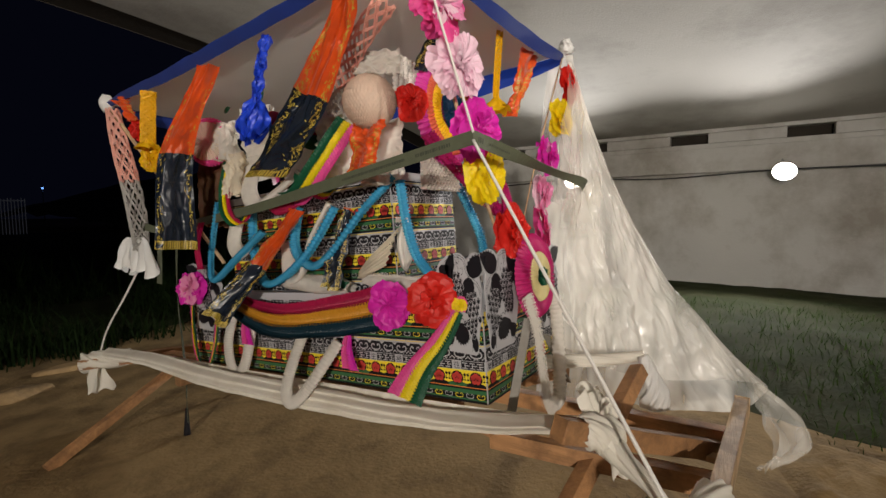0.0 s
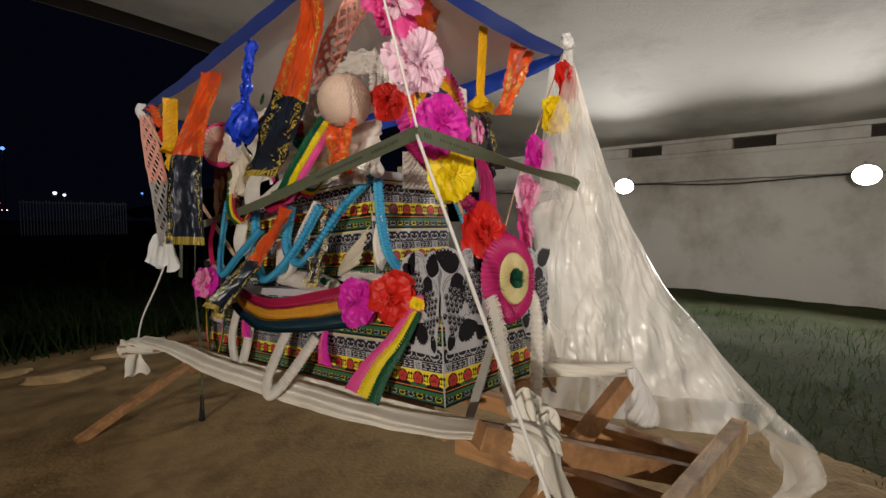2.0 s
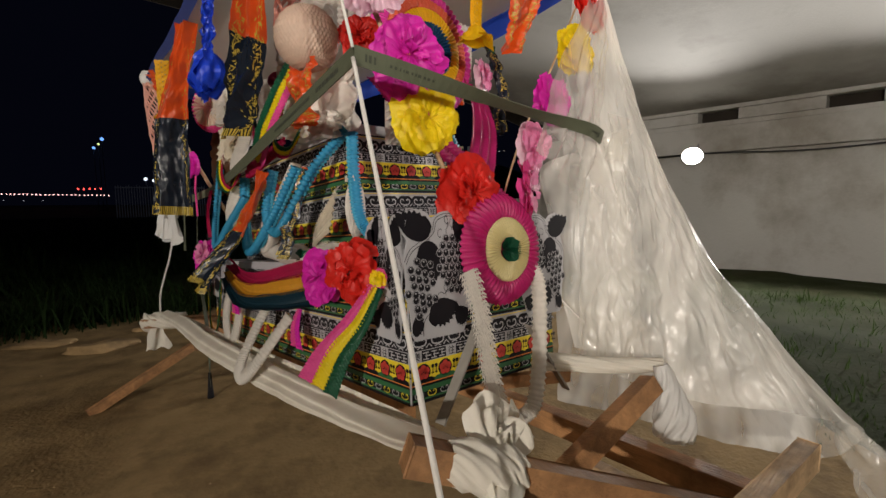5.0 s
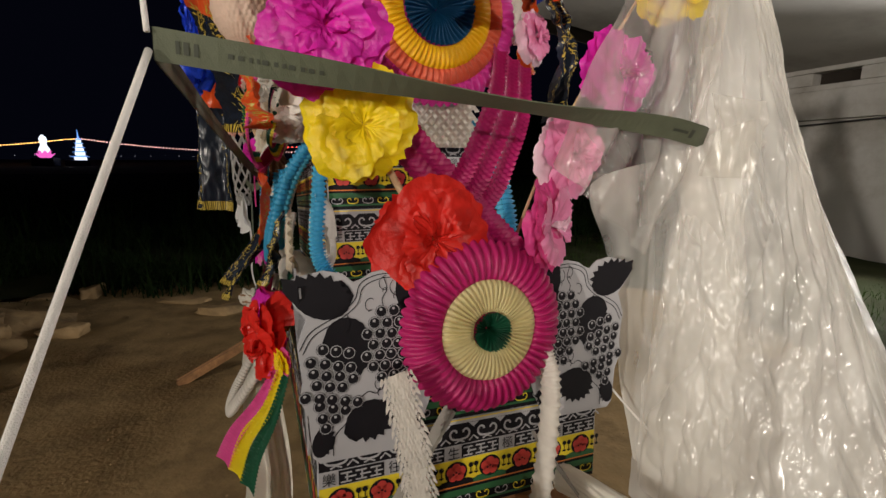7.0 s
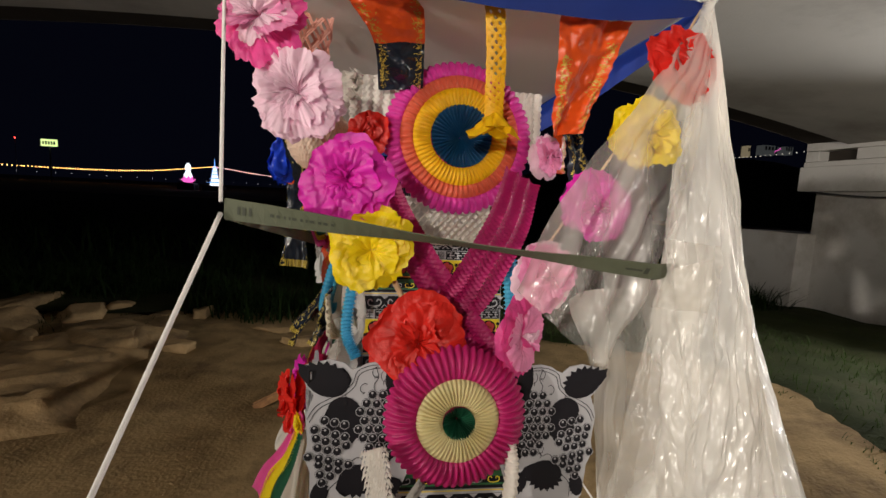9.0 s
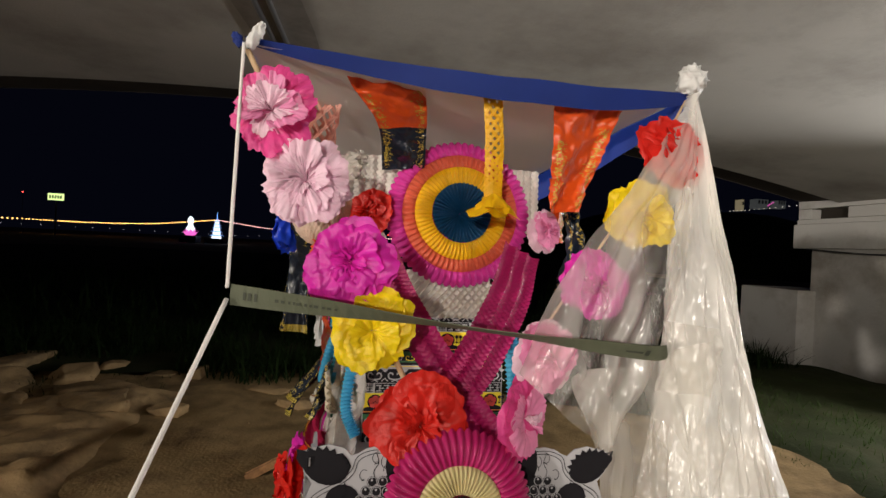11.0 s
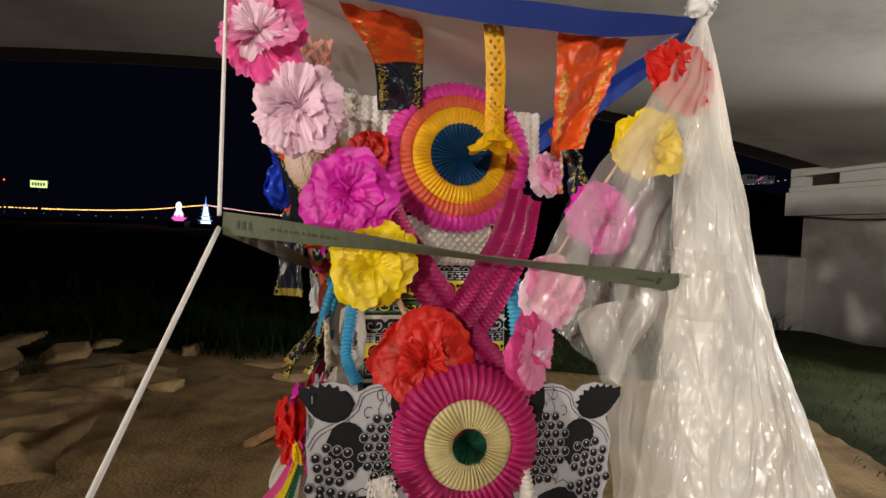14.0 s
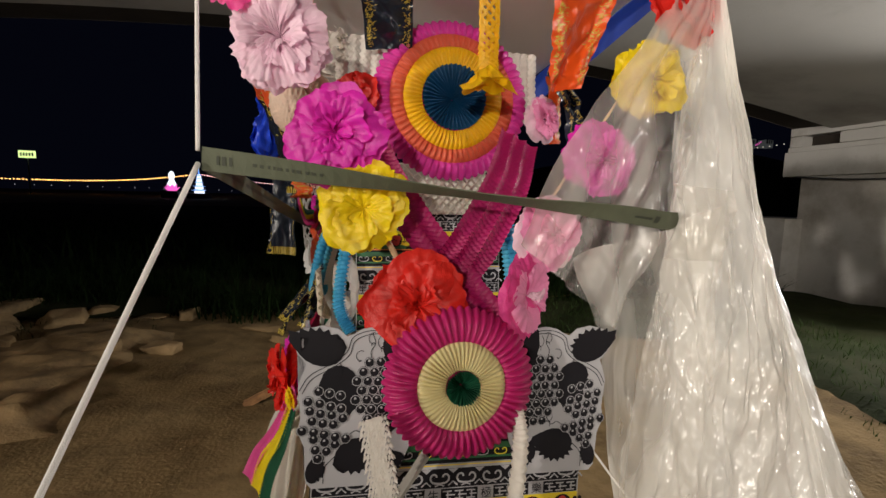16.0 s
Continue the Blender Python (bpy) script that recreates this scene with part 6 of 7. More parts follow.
wrapped_cloth("knotted_cloth", [(0.25, 0.04, 0.665), (0.295, -0.12, 0.684), (0.345, -0.26, 0.705), (0.385, -0.372, 0.727)], lambda v: 0.029 - 0.009 * v, "white cotton cloth pulled across to the trestle leg", 5)
wrapped_cloth("knotted_cloth", [(0.355, -0.372, 0.735), (0.362, -0.395, 0.66), (0.355, -0.42, 0.58), (0.345, -0.43, 0.505)], lambda v: 0.020 + 0.034 * min(1, v * 1.5), "white plastic bag hung on the trestle leg", 6, PLASTIC_W)
bm = bmesh.new()
K2 = FL + V(0.012, -0.01, -0.01)
grid(bm, 20, 14, lambda u, v: K2 + V(0.03 * v, -0.01 * v, 0.065 * v) + V(math.cos(u * 6.283), math.sin(u * 6.283), 0) * (0.007 + 0.009 * math.sin(math.pi * v) + 0.005 * math.sin(u * 31 + v * 9)) + fuzz(V(u, v, 2), 0.008 * v, 6), wrap_u=True)
tagged(part("plastic_knot", bm, PLASTIC_W), "bunched white plastic tied to the canopy corner", "plastic knot")
bm = bmesh.new()
grid(bm, 16, 10, lambda u, v: K2 + V(-0.022 - 0.01 * v, -0.005, 0.0 + 0.035 * v) + V(math.cos(u * 6.283), math.sin(u * 6.283), 0) * (0.006 + 0.008 * math.sin(math.pi * v) + 0.003 * math.sin(u * 25 + v * 7)) + fuzz(V(u, v, 5), 0.006, 6), wrap_u=True)
tagged(part("cloth_knot", bm, BLUE_CLOTH), "blue cloth knot on the canopy corner", "cloth knot")
bm = bmesh.new()
grid(bm, 16, 10, lambda u, v: BL + V(0.0, 0.02, -0.03 + 0.10 * v) + V(math.cos(u * 6.283), math.sin(u * 6.283), 0) * (0.022 + 0.022 * math.sin(math.pi * v) + 0.006 * math.sin(u * 25)), wrap_u=True)
tagged(part("plastic_knot", bm, PLASTIC_W), "bunched white plastic tied to the far canopy corner", "plastic knot")

# grey tie straps over the box front
for a, b in (((-0.075, 0.005, 0.945), (-0.30, -0.02, 0.62)), ((0.14, 0.005, 0.83), (0.32, -0.04, 0.56))):
    bm = bmesh.new()
    beam(bm, a, b, 0.034, 0.006, 0.001)
    tagged(part("tie_strap", bm, WEB_GREY, smooth=False), "grey flat tie strap running over the printed box", "strap", "grey tie straps")

# ---------- lamps ----------
def floodlight(at, aim, label, mount):
    """A round-faced floodlight on an arm; mount: where the arm is fixed."""
    m = look(at, aim)
    ob = empty("floodlight", at, label, "floodlight", "floodlights under the bridge")
    bm = bmesh.new()
    grid(bm, 28, 6, lambda u, v: m @ V(math.cos(u * 6.283) * (0.155, 0.16, 0.15, 0.13, 0.10, 0.06, 0.0)[round(v * 6)], math.sin(u * 6.283) * (0.135, 0.14, 0.13, 0.11, 0.08, 0.05, 0.0)[round(v * 6)], 0.10 + (0.0, 0.03, 0.06, 0.09, 0.11, 0.12, 0.12)[round(v * 6)]), wrap_u=True)
    housing = part("housing", bm, HOUSING, ob)
    bm = bmesh.new()
    grid(bm, 28, 4, lambda u, v: m @ V(math.cos(u * 6.283) * 0.15 * (1 - v), math.sin(u * 6.283) * 0.13 * (1 - v), 0.105 - 0.03 * math.sin(v * math.pi / 2)), wrap_u=True)
    part("lamp_glass", bm, LAMP_FACE, housing, "glaring white lamp face")
    bm = bmesh.new()
    tube(bm, smooth_path([m @ V(0, 0, 0.20), (m @ V(0, 0, 0.2)).lerp(Vector(mount), 0.5) + V(0, 0, -0.03), Vector(mount)], 12), 0.018, 8)
    part("bracket", bm, METAL, ob)
    return ob


floodlight(FLOODS[0][0], FLOODS[0][1], "lit floodlight fixed to the abutment cap", (6.97, 1.9, 2.2))
floodlight(FLOODS[1][0], FLOODS[1][1], "lit floodlight fixed to the abutment cap", (6.97, -1.25, 2.2))
floodlight(FLOODS[2][0], FLOODS[2][1], "lit floodlight on the opposite abutment", (-8.97, -4.6, 2.25))
floodlight(FLOODS[3][0], FLOODS[3][1], "lit floodlight on a pole behind the path", (-3.22, -8.40, 2.70))
bm = bmesh.new()
tube(bm, [V(-3.22, -8.42, -0.1), V(-3.22, -8.42, 2.78)], 0.03, 10)
tagged(part("lamp_pole", bm, METAL), "grey steel pole carrying a floodlight", "pole")
bm = bmesh.new()
tube(bm, smooth_path([(6.93, -9, 2.02), (6.93, -5, 1.98), (6.93, -1.5, 2.03), (6.93, 0.4, 1.97), (6.93, 1.9, 2.03), (6.93, 4.0, 1.96), (6.93, 5.2, 2.03)], 60), 0.012, 6)
tagged(part("cable", bm, HOUSING), "black cable strung along the abutment wall", "cable")
bm = bmesh.new()
for dx in (-0.06, 0.05):
    tube(bm, [V(-1.10 + dx + 0.05 * t, 1.6 + 1.75 * t, deck_z(-1.1) - 0.03) for t in [i / 10 for i in range(11)]], 0.022, 8)
tagged(part("drain_pipe", bm, METAL), "pair of grey pipes fixed under the bridge deck", "pipe")
bm = bmesh.new()
grid(bm, 6, 20, lambda u, v: V(-1.32 + 0.55 * u + 0.04 * math.sin(v * 11), 0.2 + 4.3 * v, deck_z(-1.32 + 0.55 * u) - 0.004))
tagged(part("trim", bm, DARK_CONCRETE), "darker patched strip of concrete under the deck", "patch", kind="structure")


# ---------- rocks ----------
def rock(at, size, seed, label="weathered sandstone boulder half sunk in the soil"):
    bm = bmesh.new()
    bmesh.ops.create_icosphere(bm, subdivisions=4, radius=1)
    rnd = random.Random(seed)
    cuts = [(Vector((rnd.gauss(0, 1), rnd.gauss(0, 1), rnd.gauss(0, 0.6))).normalized(), rnd.uniform(0.45, 0.75)) for _ in range(11)] + [(Vector((rnd.uniform(-0.15, 0.15), rnd.uniform(-0.15, 0.15), 1)).normalized(), 0.5)]
    turn = Matrix.Rotation(rnd.uniform(0, 6.28), 4, "Z")
    for v in bm.verts:
        p = v.co.copy()
        for n, d in cuts:
            over = p.dot(n) - d
            if over > 0:
                p -= n * over * 0.9
        p += fuzz(p, 0.13, 1.7, seed) + fuzz(p, 0.05, 5, seed)
        p.z += 0.10 * math.floor(p.z * 3.2 + noise.noise(p * 2)) / 3.2
        v.co = turn @ Vector((p.x * size[0], p.y * size[1], p.z * size[2])) + Vector(at)
    return tagged(part("rock", bm, ROCK), label, "rock", "rocks beside the bier")


rnd = random.Random(77)
for x, y, sx, sy, sz in ((-3.0, 4.15, 0.70, 0.42, 0.30), (-4.3, 4.5, 0.75, 0.5, 0.32), (-3.5, 5.0, 0.55, 0.3, 0.26), (-4.5, 5.4, 0.6, 0.4, 0.3), (-2.6, 5.05, 0.32, 0.2, 0.12), (-5.7, 3.9, 0.8, 0.5, 0.35), (-5.9, 5.4, 0.7, 0.5, 0.3), (-1.3, 4.45, 0.35, 0.14, 0.09), (-0.3, 4.45, 0.22, 0.12, 0.09), (-2.70, 3.72, 0.52, 0.28, 0.40), (-3.52, 3.85, 0.26, 0.22, 0.42), (-2.80, 3.10, 0.36, 0.18, 0.22), (-2.05, 3.75, 0.22, 0.16, 0.20), (-0.85, 3.95, 0.30, 0.16, 0.16), (-3.25, 5.35, 0.22, 0.18, 0.25), (-2.2, 5.0, 0.20, 0.14, 0.20)):
    rock((x, y, ground_height(x, y)), (sx * 1.15, sy * 1.15, sz * 0.75), rnd.randint(0, 999))


def outcrop(x0, x1, y0, y1, top, seed, label, grain=1.0, mat_=ROCK):
    """A low bed of sandstone worn into ledges."""
    bm = bmesh.new()

    def at(u, v):
        x, y = x0 + (x1 - x0) * u, y0 + (y1 - y0) * v
        e = min(u, 1 - u, v, 1 - v) / 0.16 + 0.9 * noise.noise(V(x * 1.7, y * 1.7, seed)) - 0.25
        e = max(0.0, min(1.0, e))
        e = e * e * (3 - 2 * e)
        q = 2.2 + 1.9 * noise.noise(V(x * 0.75 * grain + 0.35 * y, y * 1.6 * grain - 0.3 * x, seed + 3)) + 0.55 * noise.noise(V(x * 2.2 * grain, y * 4.6 * grain, seed + 7))
        q = max(0.0, q)
        f = q - math.floor(q)
        step = math.floor(q) + max(0.0, (f - 0.72) / 0.28) + 0.16 * f
        return V(x, y, ground_height(x, y) + top * e * step / 3.6 - 0.035 * (1 - e)) + V(0.05 * noise.noise(V(y * 3, x * 2, seed)), 0.05 * noise.noise(V(x * 3, y * 2, seed + 2)), 0) + fuzz(V(x, y, seed), 0.012 * e, 7) + fuzz(V(x, y, seed), 0.006 * e, 19)
    grid(bm, int((x1 - x0) / 0.03), int((y1 - y0) / 0.03), at)
    return tagged(part("rock_ledge", bm, mat_), label, "rock ledge", kind="structure")


outcrop(-5.6, -1.75, 1.9, 4.6, 0.19, 11, "worn sandstone ledges rising from the soil beside the grass", 1.7)
outcrop(0.72, 1.50, -2.3, -0.80, 0.13, 23, "pale sandstone ledge at the edge of the grass", 1.6, SOIL)


# ---------- grass ----------
def grass(name, spots, label, mat_):
    """Blades as bent strips; spots: place, height and lean of each."""
    verts, faces = [], []
    for x, y, h, a, bend, w in spots:
        z = ground_height(x, y) - 0.01
        c, s = math.cos(a), math.sin(a)
        k = len(verts)
        for t, ww in ((0, 1), (0.55, 0.75), (1, 0.08)):
            o = bend * h * t * t
            verts += [(x + s * o - c * w * ww, y - c * o - s * w * ww, z + h * t), (x + s * o + c * w * ww, y - c * o + s * w * ww, z + h * t)]
        faces += [(k, k + 1, k + 3, k + 2), (k + 2, k + 3, k + 5, k + 4)]
    me = bpy.data.meshes.new(name)
    me.from_pydata(verts, [], faces)
    me.materials.append(mat_)
    return tagged(new(name, me), label, "grass", kind="stuff")


def patch(n, x0, x1, y0, y1, h0, h1, seed, keep, w=0.006, clump=0.6):
    rnd = random.Random(seed)
    out = []
    for _ in range(n * 6):
        if len(out) >= n:
            break
        x, y = rnd.uniform(x0, x1), rnd.uniform(y0, y1)
        d = noise.noise(V(x * 0.9, y * 0.9, seed)) + 0.4 * noise.noise(V(x * 2.7, y * 2.7, seed))
        if not keep(x, y) or d < rnd.uniform(-0.5, 0.3) * clump:
            continue
        out.append((x, y, rnd.uniform(h0, h1) * (0.7 + 0.6 * max(0, d)), rnd.uniform(0, 6.28), rnd.uniform(0.2, 1.3), w * rnd.uniform(0.6, 1.3)))
    return out


def turf_edge(y):
    """Where the bare soil ends and the grass of the bank begins."""
    return max(1.4, min(3.3, 2.15 + 0.7 * y)) - 1.3 * max(0.0, min(1.6, y - 2.6)) + 0.25 * noise.noise(V(y * 1.5, 2, 0)) + 0.08 * noise.noise(V(y * 6, 4, 0))


grass("grass_bank", patch(30000, 0.9, 6.9, -5.0, 5.0, 0.02, 0.075, 5, (lambda x, y: x > turf_edge(y)), 0.0034, 0.5), "low green grass growing towards the abutment wall", WEED)
grass("weeds", patch(6500, 0.9, 5.0, -2.6, 5.0, 0.06, 0.20, 6, (lambda x, y: x > turf_edge(y) + 0.2), 0.0045, 2.2), "taller weeds in clumps among the low grass", WEED)
grass("tall_grass", patch(13000, -10, 6.5, 4.6, 9.5, 0.15, 0.55, 8, lambda x, y: y > 4.7 + 0.3 * noise.noise(V(x, 7, 0)) + max(0, (-1.5 - x) * 0.35), 0.009, 0.3), "tall riverside grass beyond the soil, coloured dark for want of light", GRASS_UNLIT)
grass("tall_grass", patch(7000, -24, 20, 9.5, 24, 0.4, 1.0, 9, lambda x, y: True, 0.022, 0.2), "tall riverside grass further off, coloured dark for want of light", GRASS_UNLIT)
grass("grass_tuft", patch(900, -6.5, -2.4, 3.0, 6.0, 0.04, 0.14, 12, lambda x, y: True, 0.005, 1.6), "sparse grass tufts between the rocks", GRASS_UNLIT)
grass("dry_grass", patch(500, 0.0, 0.5, -0.7, -0.2, 0.02, 0.08, 13, lambda x, y: math.hypot(x - 0.22, y + 0.45) < 0.22, 0.003, 3.0), "dry dark grass tuft under the frame", DRY)
bm = bmesh.new()
grid(bm, 40, 30, lambda u, v: V(-40 + 70 * u, 5.2 + 0.6 * noise.noise(V(u * 60, 1, 0)) * (1 - v) + 60 * v * v + max(0, 30 - 70 * u) * 0.05, ground_height(-40 + 70 * u, 5.2 + 60 * v * v) + 0.05 + 0.04 * noise.noise(V(u * 30, v * 30, 0))))
tagged(part("turf", bm, TURF), "dark grassy turf running down to the river", "turf", kind="structure")
bm = bmesh.new()
def turf_at(u, v):
    y = -6 + 11.2 * v
    x = turf_edge(y) + (7.05 - turf_edge(y)) * u
    return V(x, y, ground_height(x, y) + 0.03 * min(1, u * 12) - 0.02 + 0.02 * noise.noise(V(x * 2.5, y * 2.5, 0)) * min(1, u * 6) + 0.02 * min(1, u * 4))


grid(bm, 90, 190, turf_at)
tagged(part("turf", bm, TURF), "short turf along the abutment wall", "turf", kind="structure")


def pebbles():
    """Small stones and crumbs of earth strewn over the soil."""
    rnd = random.Random(41)
    verts, faces = [], []
    for _ in range(700):
        x, y = rnd.uniform(-3.6, 1.6), rnd.uniform(-1.6, 4.4)
        r = 0.003 + 0.011 * rnd.random() ** 4
        z, k = ground_height(x, y) + r * 0.2, len(verts)
        for a in range(5):
            t = a * 1.2566 + rnd.uniform(-0.4, 0.4)
            verts.append((x + r * 1.4 * math.cos(t), y + r * math.sin(t), z - r * 0.6))
        verts.append((x + rnd.uniform(-0.3, 0.3) * r, y, z + r * rnd.uniform(0.4, 0.8)))
        faces += [(k + a, k + (a + 1) % 5, k + 5) for a in range(5)]
    me = bpy.data.meshes.new("pebbles")
    me.from_pydata(verts, [], faces)
    me.materials.append(ROCK)
    return tagged(new("pebbles", me), "small stones and crumbs strewn over the bare soil", "pebbles", kind="stuff")


pebbles()


# ---------- far lights across the river ----------
EYE_AT = V(-0.3, -1.0, 1.65)


def far(az, el, d):
    a, e = radians(az), radians(el)
    return EYE_AT + V(math.sin(a) * math.cos(e), math.cos(a) * math.cos(e), math.sin(e)) * d


def ball(bm, c, r, n=6):
    grid(bm, n, n // 2 + 1, lambda u, v: c + V(math.cos(u * 6.283) * math.sin(v * math.pi), math.sin(u * 6.283) * math.sin(v * math.pi), math.cos(v * math.pi)) * r, wrap_u=True)


def light_string(name, line, d, step, r, mat_, label):
    bm = bmesh.new()
    pts = smooth_path([(a, e, 0) for a, e in line], 400)
    n = int(abs(line[-1][0] - line[0][0]) / step)
    for k in range(n + 1):
        p = pts[min(400, int(k / n * 400))]
        ball(bm, far(p.x, p.y, d), r)
    return tagged(part(name, bm, mat_), label, "string lights", kind="stuff")


light_string("light_string", [(-62, 0.9), (-45, 0.75), (-33.3, 0.82), (-27.3, 0.85), (-22, 1.15), (-16.4, 1.92)], 240, 0.32, 0.24, GLOW_AMBER, "string of warm lamps along a far footbridge")
light_string("light_string", [(-16.2, 1.92), (-11.6, 1.36), (-6.2, 1.0), (-1, 0.9), (5, 0.85)], 240, 0.28, 0.22, GLOW_PINK, "string of pinkish lamps along a far footbridge")
light_string("town_lights", [(-60, 0.35), (-40, 0.4), (-20, 0.3), (0, 0.35)], 320, 1.3, 0.22, GLOW_DIM, "scattered dim town lights on the far bank")
light_string("red_lights", [(2.4, 1.35), (4.2, 1.40)], 120, 0.42, 0.16, GLOW_RED, "row of small red lights on the far bank")


def pagoda():
    c = far(-16.3, -0.15, 150)
    ob = empty("pagoda_lantern", c, "glowing white and blue tiered pagoda lantern across the river", "lantern")
    bm = bmesh.new()
    block(bm, V(c.x - 2.6, c.y - 2.6, -0.5), V(c.x + 2.6, c.y + 2.6, c.z), 0.05)
    part("raft", bm, HOUSING, ob, smooth=False)
    z = 0.0
    for k in range(5):
        w = 1.9 * (0.80 ** k)
        bm = bmesh.new()
        block(bm, c + V(-w * 0.55, -w * 0.55, z), c + V(w * 0.55, w * 0.55, z + 0.75), 0.03)
        part("storey", bm, GLOW_WHITE, ob, smooth=False)
        bm = bmesh.new()
        grid(bm, 4, 3, lambda u, v: c + V(math.cos(u * 6.283 + 0.785) * w * (1.25 - 0.85 * v), math.sin(u * 6.283 + 0.785) * w * (1.25 - 0.85 * v), z + 0.72 + 0.45 * v + 0.12 * (1 - v) ** 2), wrap_u=True)
        part("eave", bm, GLOW_BLUE, ob, smooth=False)
        z += 1.18 * (0.93 ** k)
    bm = bmesh.new()
    tube(bm, [c + V(0, 0, z), c + V(0, 0, z + 1.0), c + V(0, 0, z + 2.6)], 0.22, 8, radius_fn=lambda t: 1.1 - 0.95 * t)
    part("spire", bm, GLOW_BLUE, ob)
    return ob


def lotus():
    c = far(-18.9, 0.05, 150)
    ob = empty("lotus_lantern", c, "glowing pink lotus lantern with a white figure across the river", "lantern")
    bm = bmesh.new()
    block(bm, V(c.x - 2.2, c.y - 2.2, -0.5), V(c.x + 2.2, c.y + 2.2, c.z), 0.05)
    part("raft", bm, HOUSING, ob, smooth=False)
    for ring, (n, r, h, m) in enumerate(((9, 2.1, 1.2, GLOW_MAG), (8, 1.5, 1.9, GLOW_MAG))):
        for k in range(n):
            a = 2 * math.pi * (k + 0.5 * ring) / n
            bm = bmesh.new()
            grid(bm, 4, 5, lambda u, v: c + V(math.cos(a + (u - 0.5) * 0.75 * math.sin(math.pi * (0.15 + 0.85 * v)) * 1.2) * r * (0.5 + 0.5 * v), math.sin(a + (u - 0.5) * 0.75 * math.sin(math.pi * (0.15 + 0.85 * v)) * 1.2) * r * (0.5 + 0.5 * v), h * v))
            part("petal", bm, m, ob)
    bm = bmesh.new()
    tube(bm, [c + V(0, 0, 1.2 + 4.3 * t / 8) for t in range(9)], 1.15, 12, radius_fn=lambda t: (0.9, 1.0, 0.9, 0.62, 0.5, 0.62, 0.7, 0.55, 0.2)[round(t * 8)])
    part("figure", bm, GLOW_WHITE, ob, "plain white glowing figure")
    return ob


pagoda()
lotus()
sg = empty("lit_sign", far(-30.35, 3.1, 200), "lit yellow-green sign board on the far bank", "sign")
c = far(-30.35, 3.1, 200)
bm = bmesh.new()
block(bm, c + V(-2.4, -0.1, -1.15), c + V(2.4, 0.1, 1.15), 0.05, None)
part("board", bm, GLOW_SIGN, sg, smooth=False)
bm = bmesh.new()
for k in range(5):
    block(bm, c + V(-1.9 + k * 0.8, -0.16, -0.55), c + V(-1.4 + k * 0.8, -0.11, 0.5), 0)
part("lettering_bars", bm, INK, sg, smooth=False)
bm = bmesh.new()
tube(bm, [V(c.x, c.y + 0.3, -0.2), V(c.x, c.y + 0.3, c.z)], 0.2, 8)
part("sign_post", bm, HOUSING, sg)
for az, el, d, r, m, lab in ((-32.7, 3.3, 220, 0.25, GLOW_RED, "red warning lamp on a far mast"), (8.0, 2.45, 110, 0.34, GLOW_WHITE, "bright white lamp on the far bank"), (8.7, 2.3, 110, 0.28, GLOW_WHITE, "bright white lamp on the far bank"), (4.6, 6.3, 120, 0.35, GLOW_BLUE, "blue lamp on a far tower"), (3.9, 5.4, 120, 0.3, GLOW_BLUE, "blue lamp on a far tower"), (4.3, 5.8, 120, 0.22, GLOW_SIGN, "green lamp on a far tower"), (15.0, 2.7, 110, 0.2, GLOW_BLUE, "small blue lamp on the far bank")):
    bm = bmesh.new()
    p = far(az, el, d)
    fl = empty("far_lamp", p, lab, "lamp", "far lamps")
    ball(bm, p, r, 8)
    part("bulb", bm, m, fl)
    bm = bmesh.new()
    tube(bm, [V(p.x, p.y + 0.1, -0.4), V(p.x, p.y + 0.1, p.z)], 0.06, 6)
    part("post", bm, HOUSING, fl)
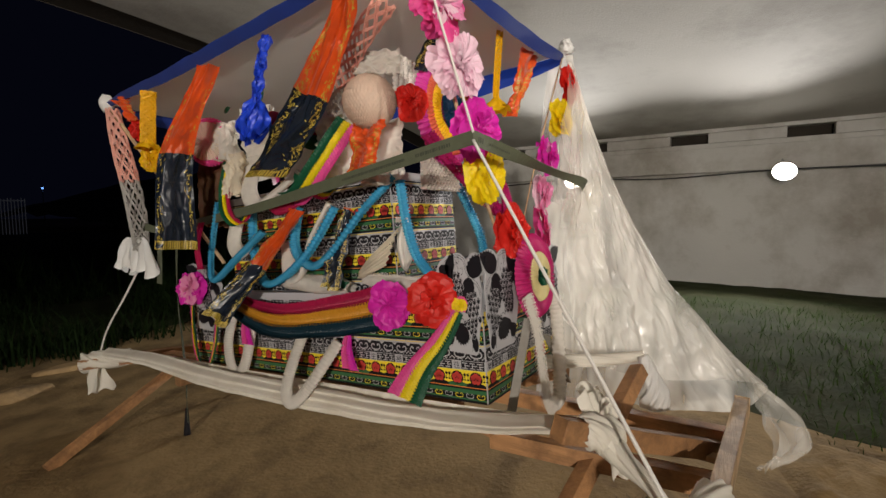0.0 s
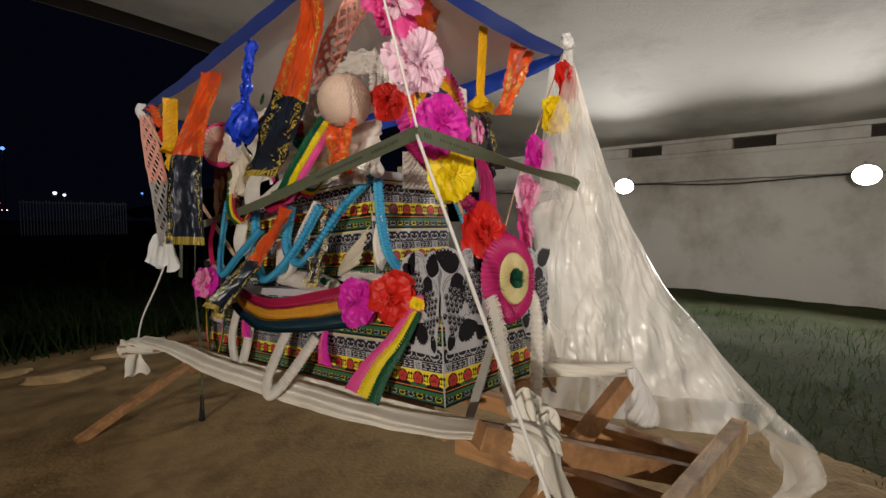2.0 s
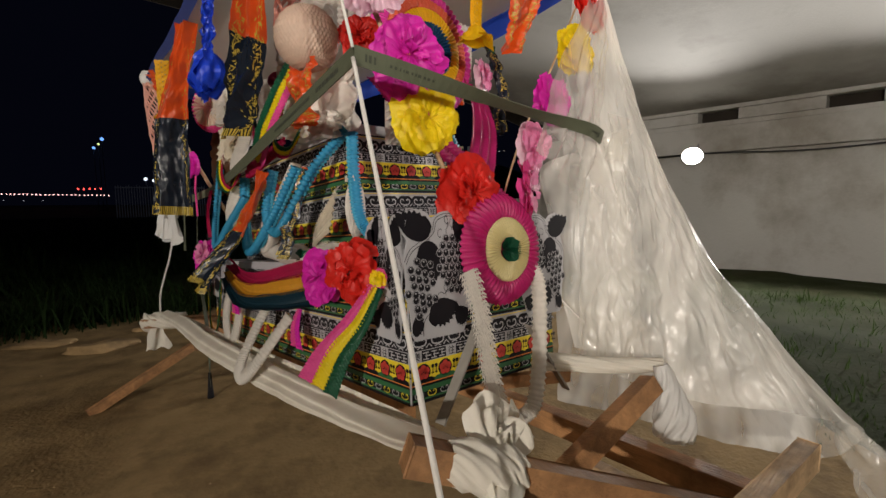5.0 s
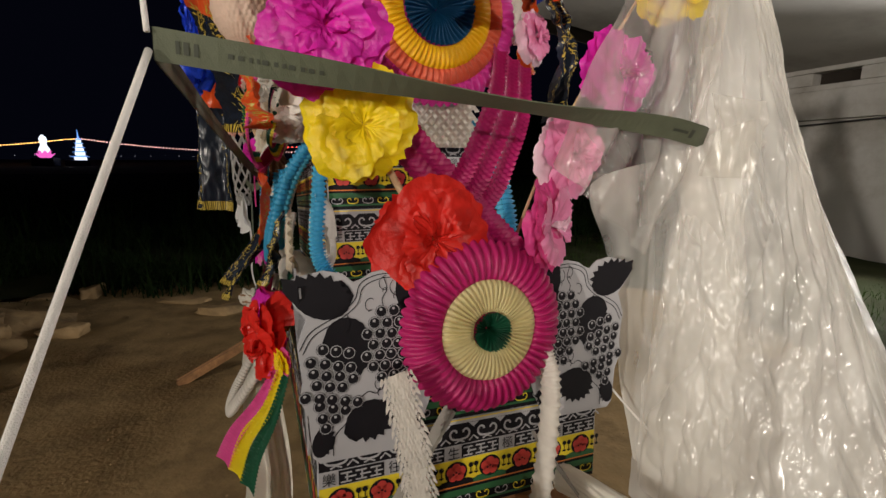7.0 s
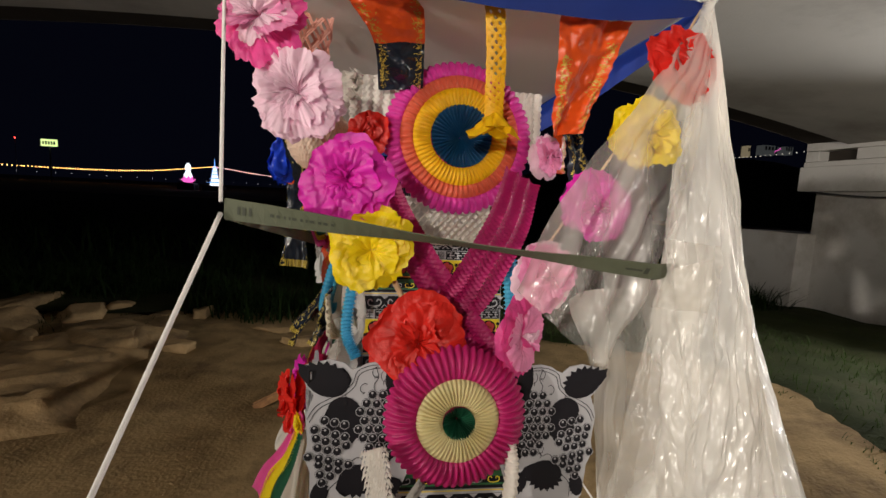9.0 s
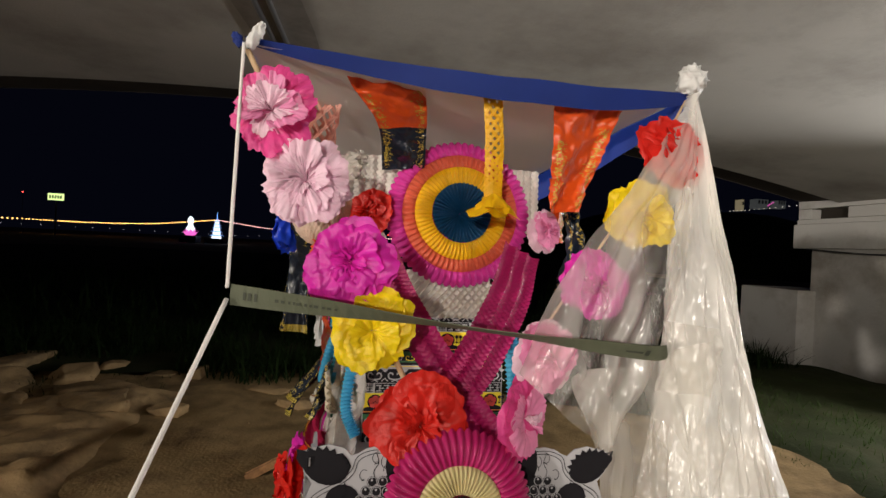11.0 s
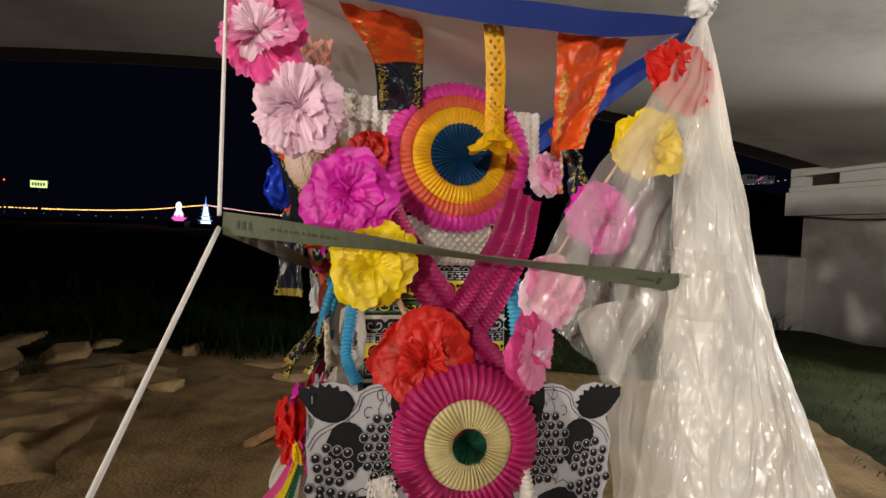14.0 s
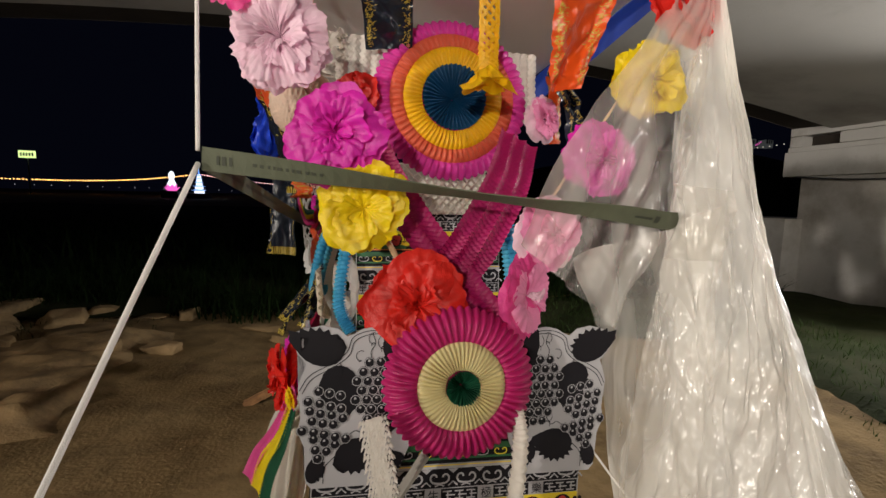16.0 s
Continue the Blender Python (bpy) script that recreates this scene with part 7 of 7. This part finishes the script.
fence = empty("fence", far(9, 0.5, 62), "pale railing fence along the far bank, given a faint glow", "fence")
for k in range(36):
    p = far(5.0 + k * 0.23, 0.6, 62)
    bm = bmesh.new()
    block(bm, V(p.x, p.y, 0) + V(-0.03, -0.03, -0.4), p + V(0.03, 0.03, 1.05 + 0.1 * math.sin(k * 1.7)), 0)
    part("post", bm, FENCE_GLOW, fence, smooth=False)
bm = bmesh.new()
beam(bm, far(5.0, 1.4, 62), far(13.1, 1.4, 62), 0.05, 0.08, 0)
part("rail", bm, FENCE_GLOW, fence, smooth=False)

light_string("bank_lights", [(42.4, 5.5), (44, 5.6), (46, 5.8), (48.6, 6.1)], 100, 0.42, 0.085, GLOW_CREAM2, "row of small lamps below the far buildings")
light_string("pink_lights", [(45.7, 6.05), (46.1, 6.35)], 100, 0.13, 0.10, GLOW_MAG, "small pink lights by the far buildings")

# the hillside with a lit building beyond the deck
hill = bmesh.new()
grid(hill, 40, 14, lambda u, v: V(20 + 90 * u, 45 + 60 * v + 6 * math.sin(u * 9), -1 + 12.6 * math.sin(math.pi * min(1, v * 0.75)) * math.sin(math.pi * (0.08 + 0.84 * u)) + 0.9 * noise.noise(V(u * 14, v * 8, 0))))
tagged(part("hill", hill, TURF), "dark wooded hillside beyond the river bank", "hill", kind="structure")
hb = empty("far_building", far(44.5, 6.0, 66), "white lit building on the hillside", "building")
for az, el, w, h, m in ((43.5, 6.5, 0.30, 1.5, GLOW_CREAM), (45.2, 6.6, 1.3, 1.1, GLOW_GREY), (46.8, 6.5, 0.9, 0.8, GLOW_GREY)):
    p = far(az, el - 0.2, 104)
    bm = bmesh.new()
    block(bm, p + V(-w, 0, -h / 2 - 0.6), p + V(w, 1.5, h / 2), 0.05)
    part("lit_wall", bm, m, hb, smooth=False)
    for q in range(3):
        bm = bmesh.new()
        block(bm, p + V(-w * 0.7 + q * w * 0.55, -0.06, -0.3), p + V(-w * 0.7 + q * w * 0.55 + 0.3 * w, -0.01, 0.35), 0)
        part("window", bm, INK, hb, smooth=False)
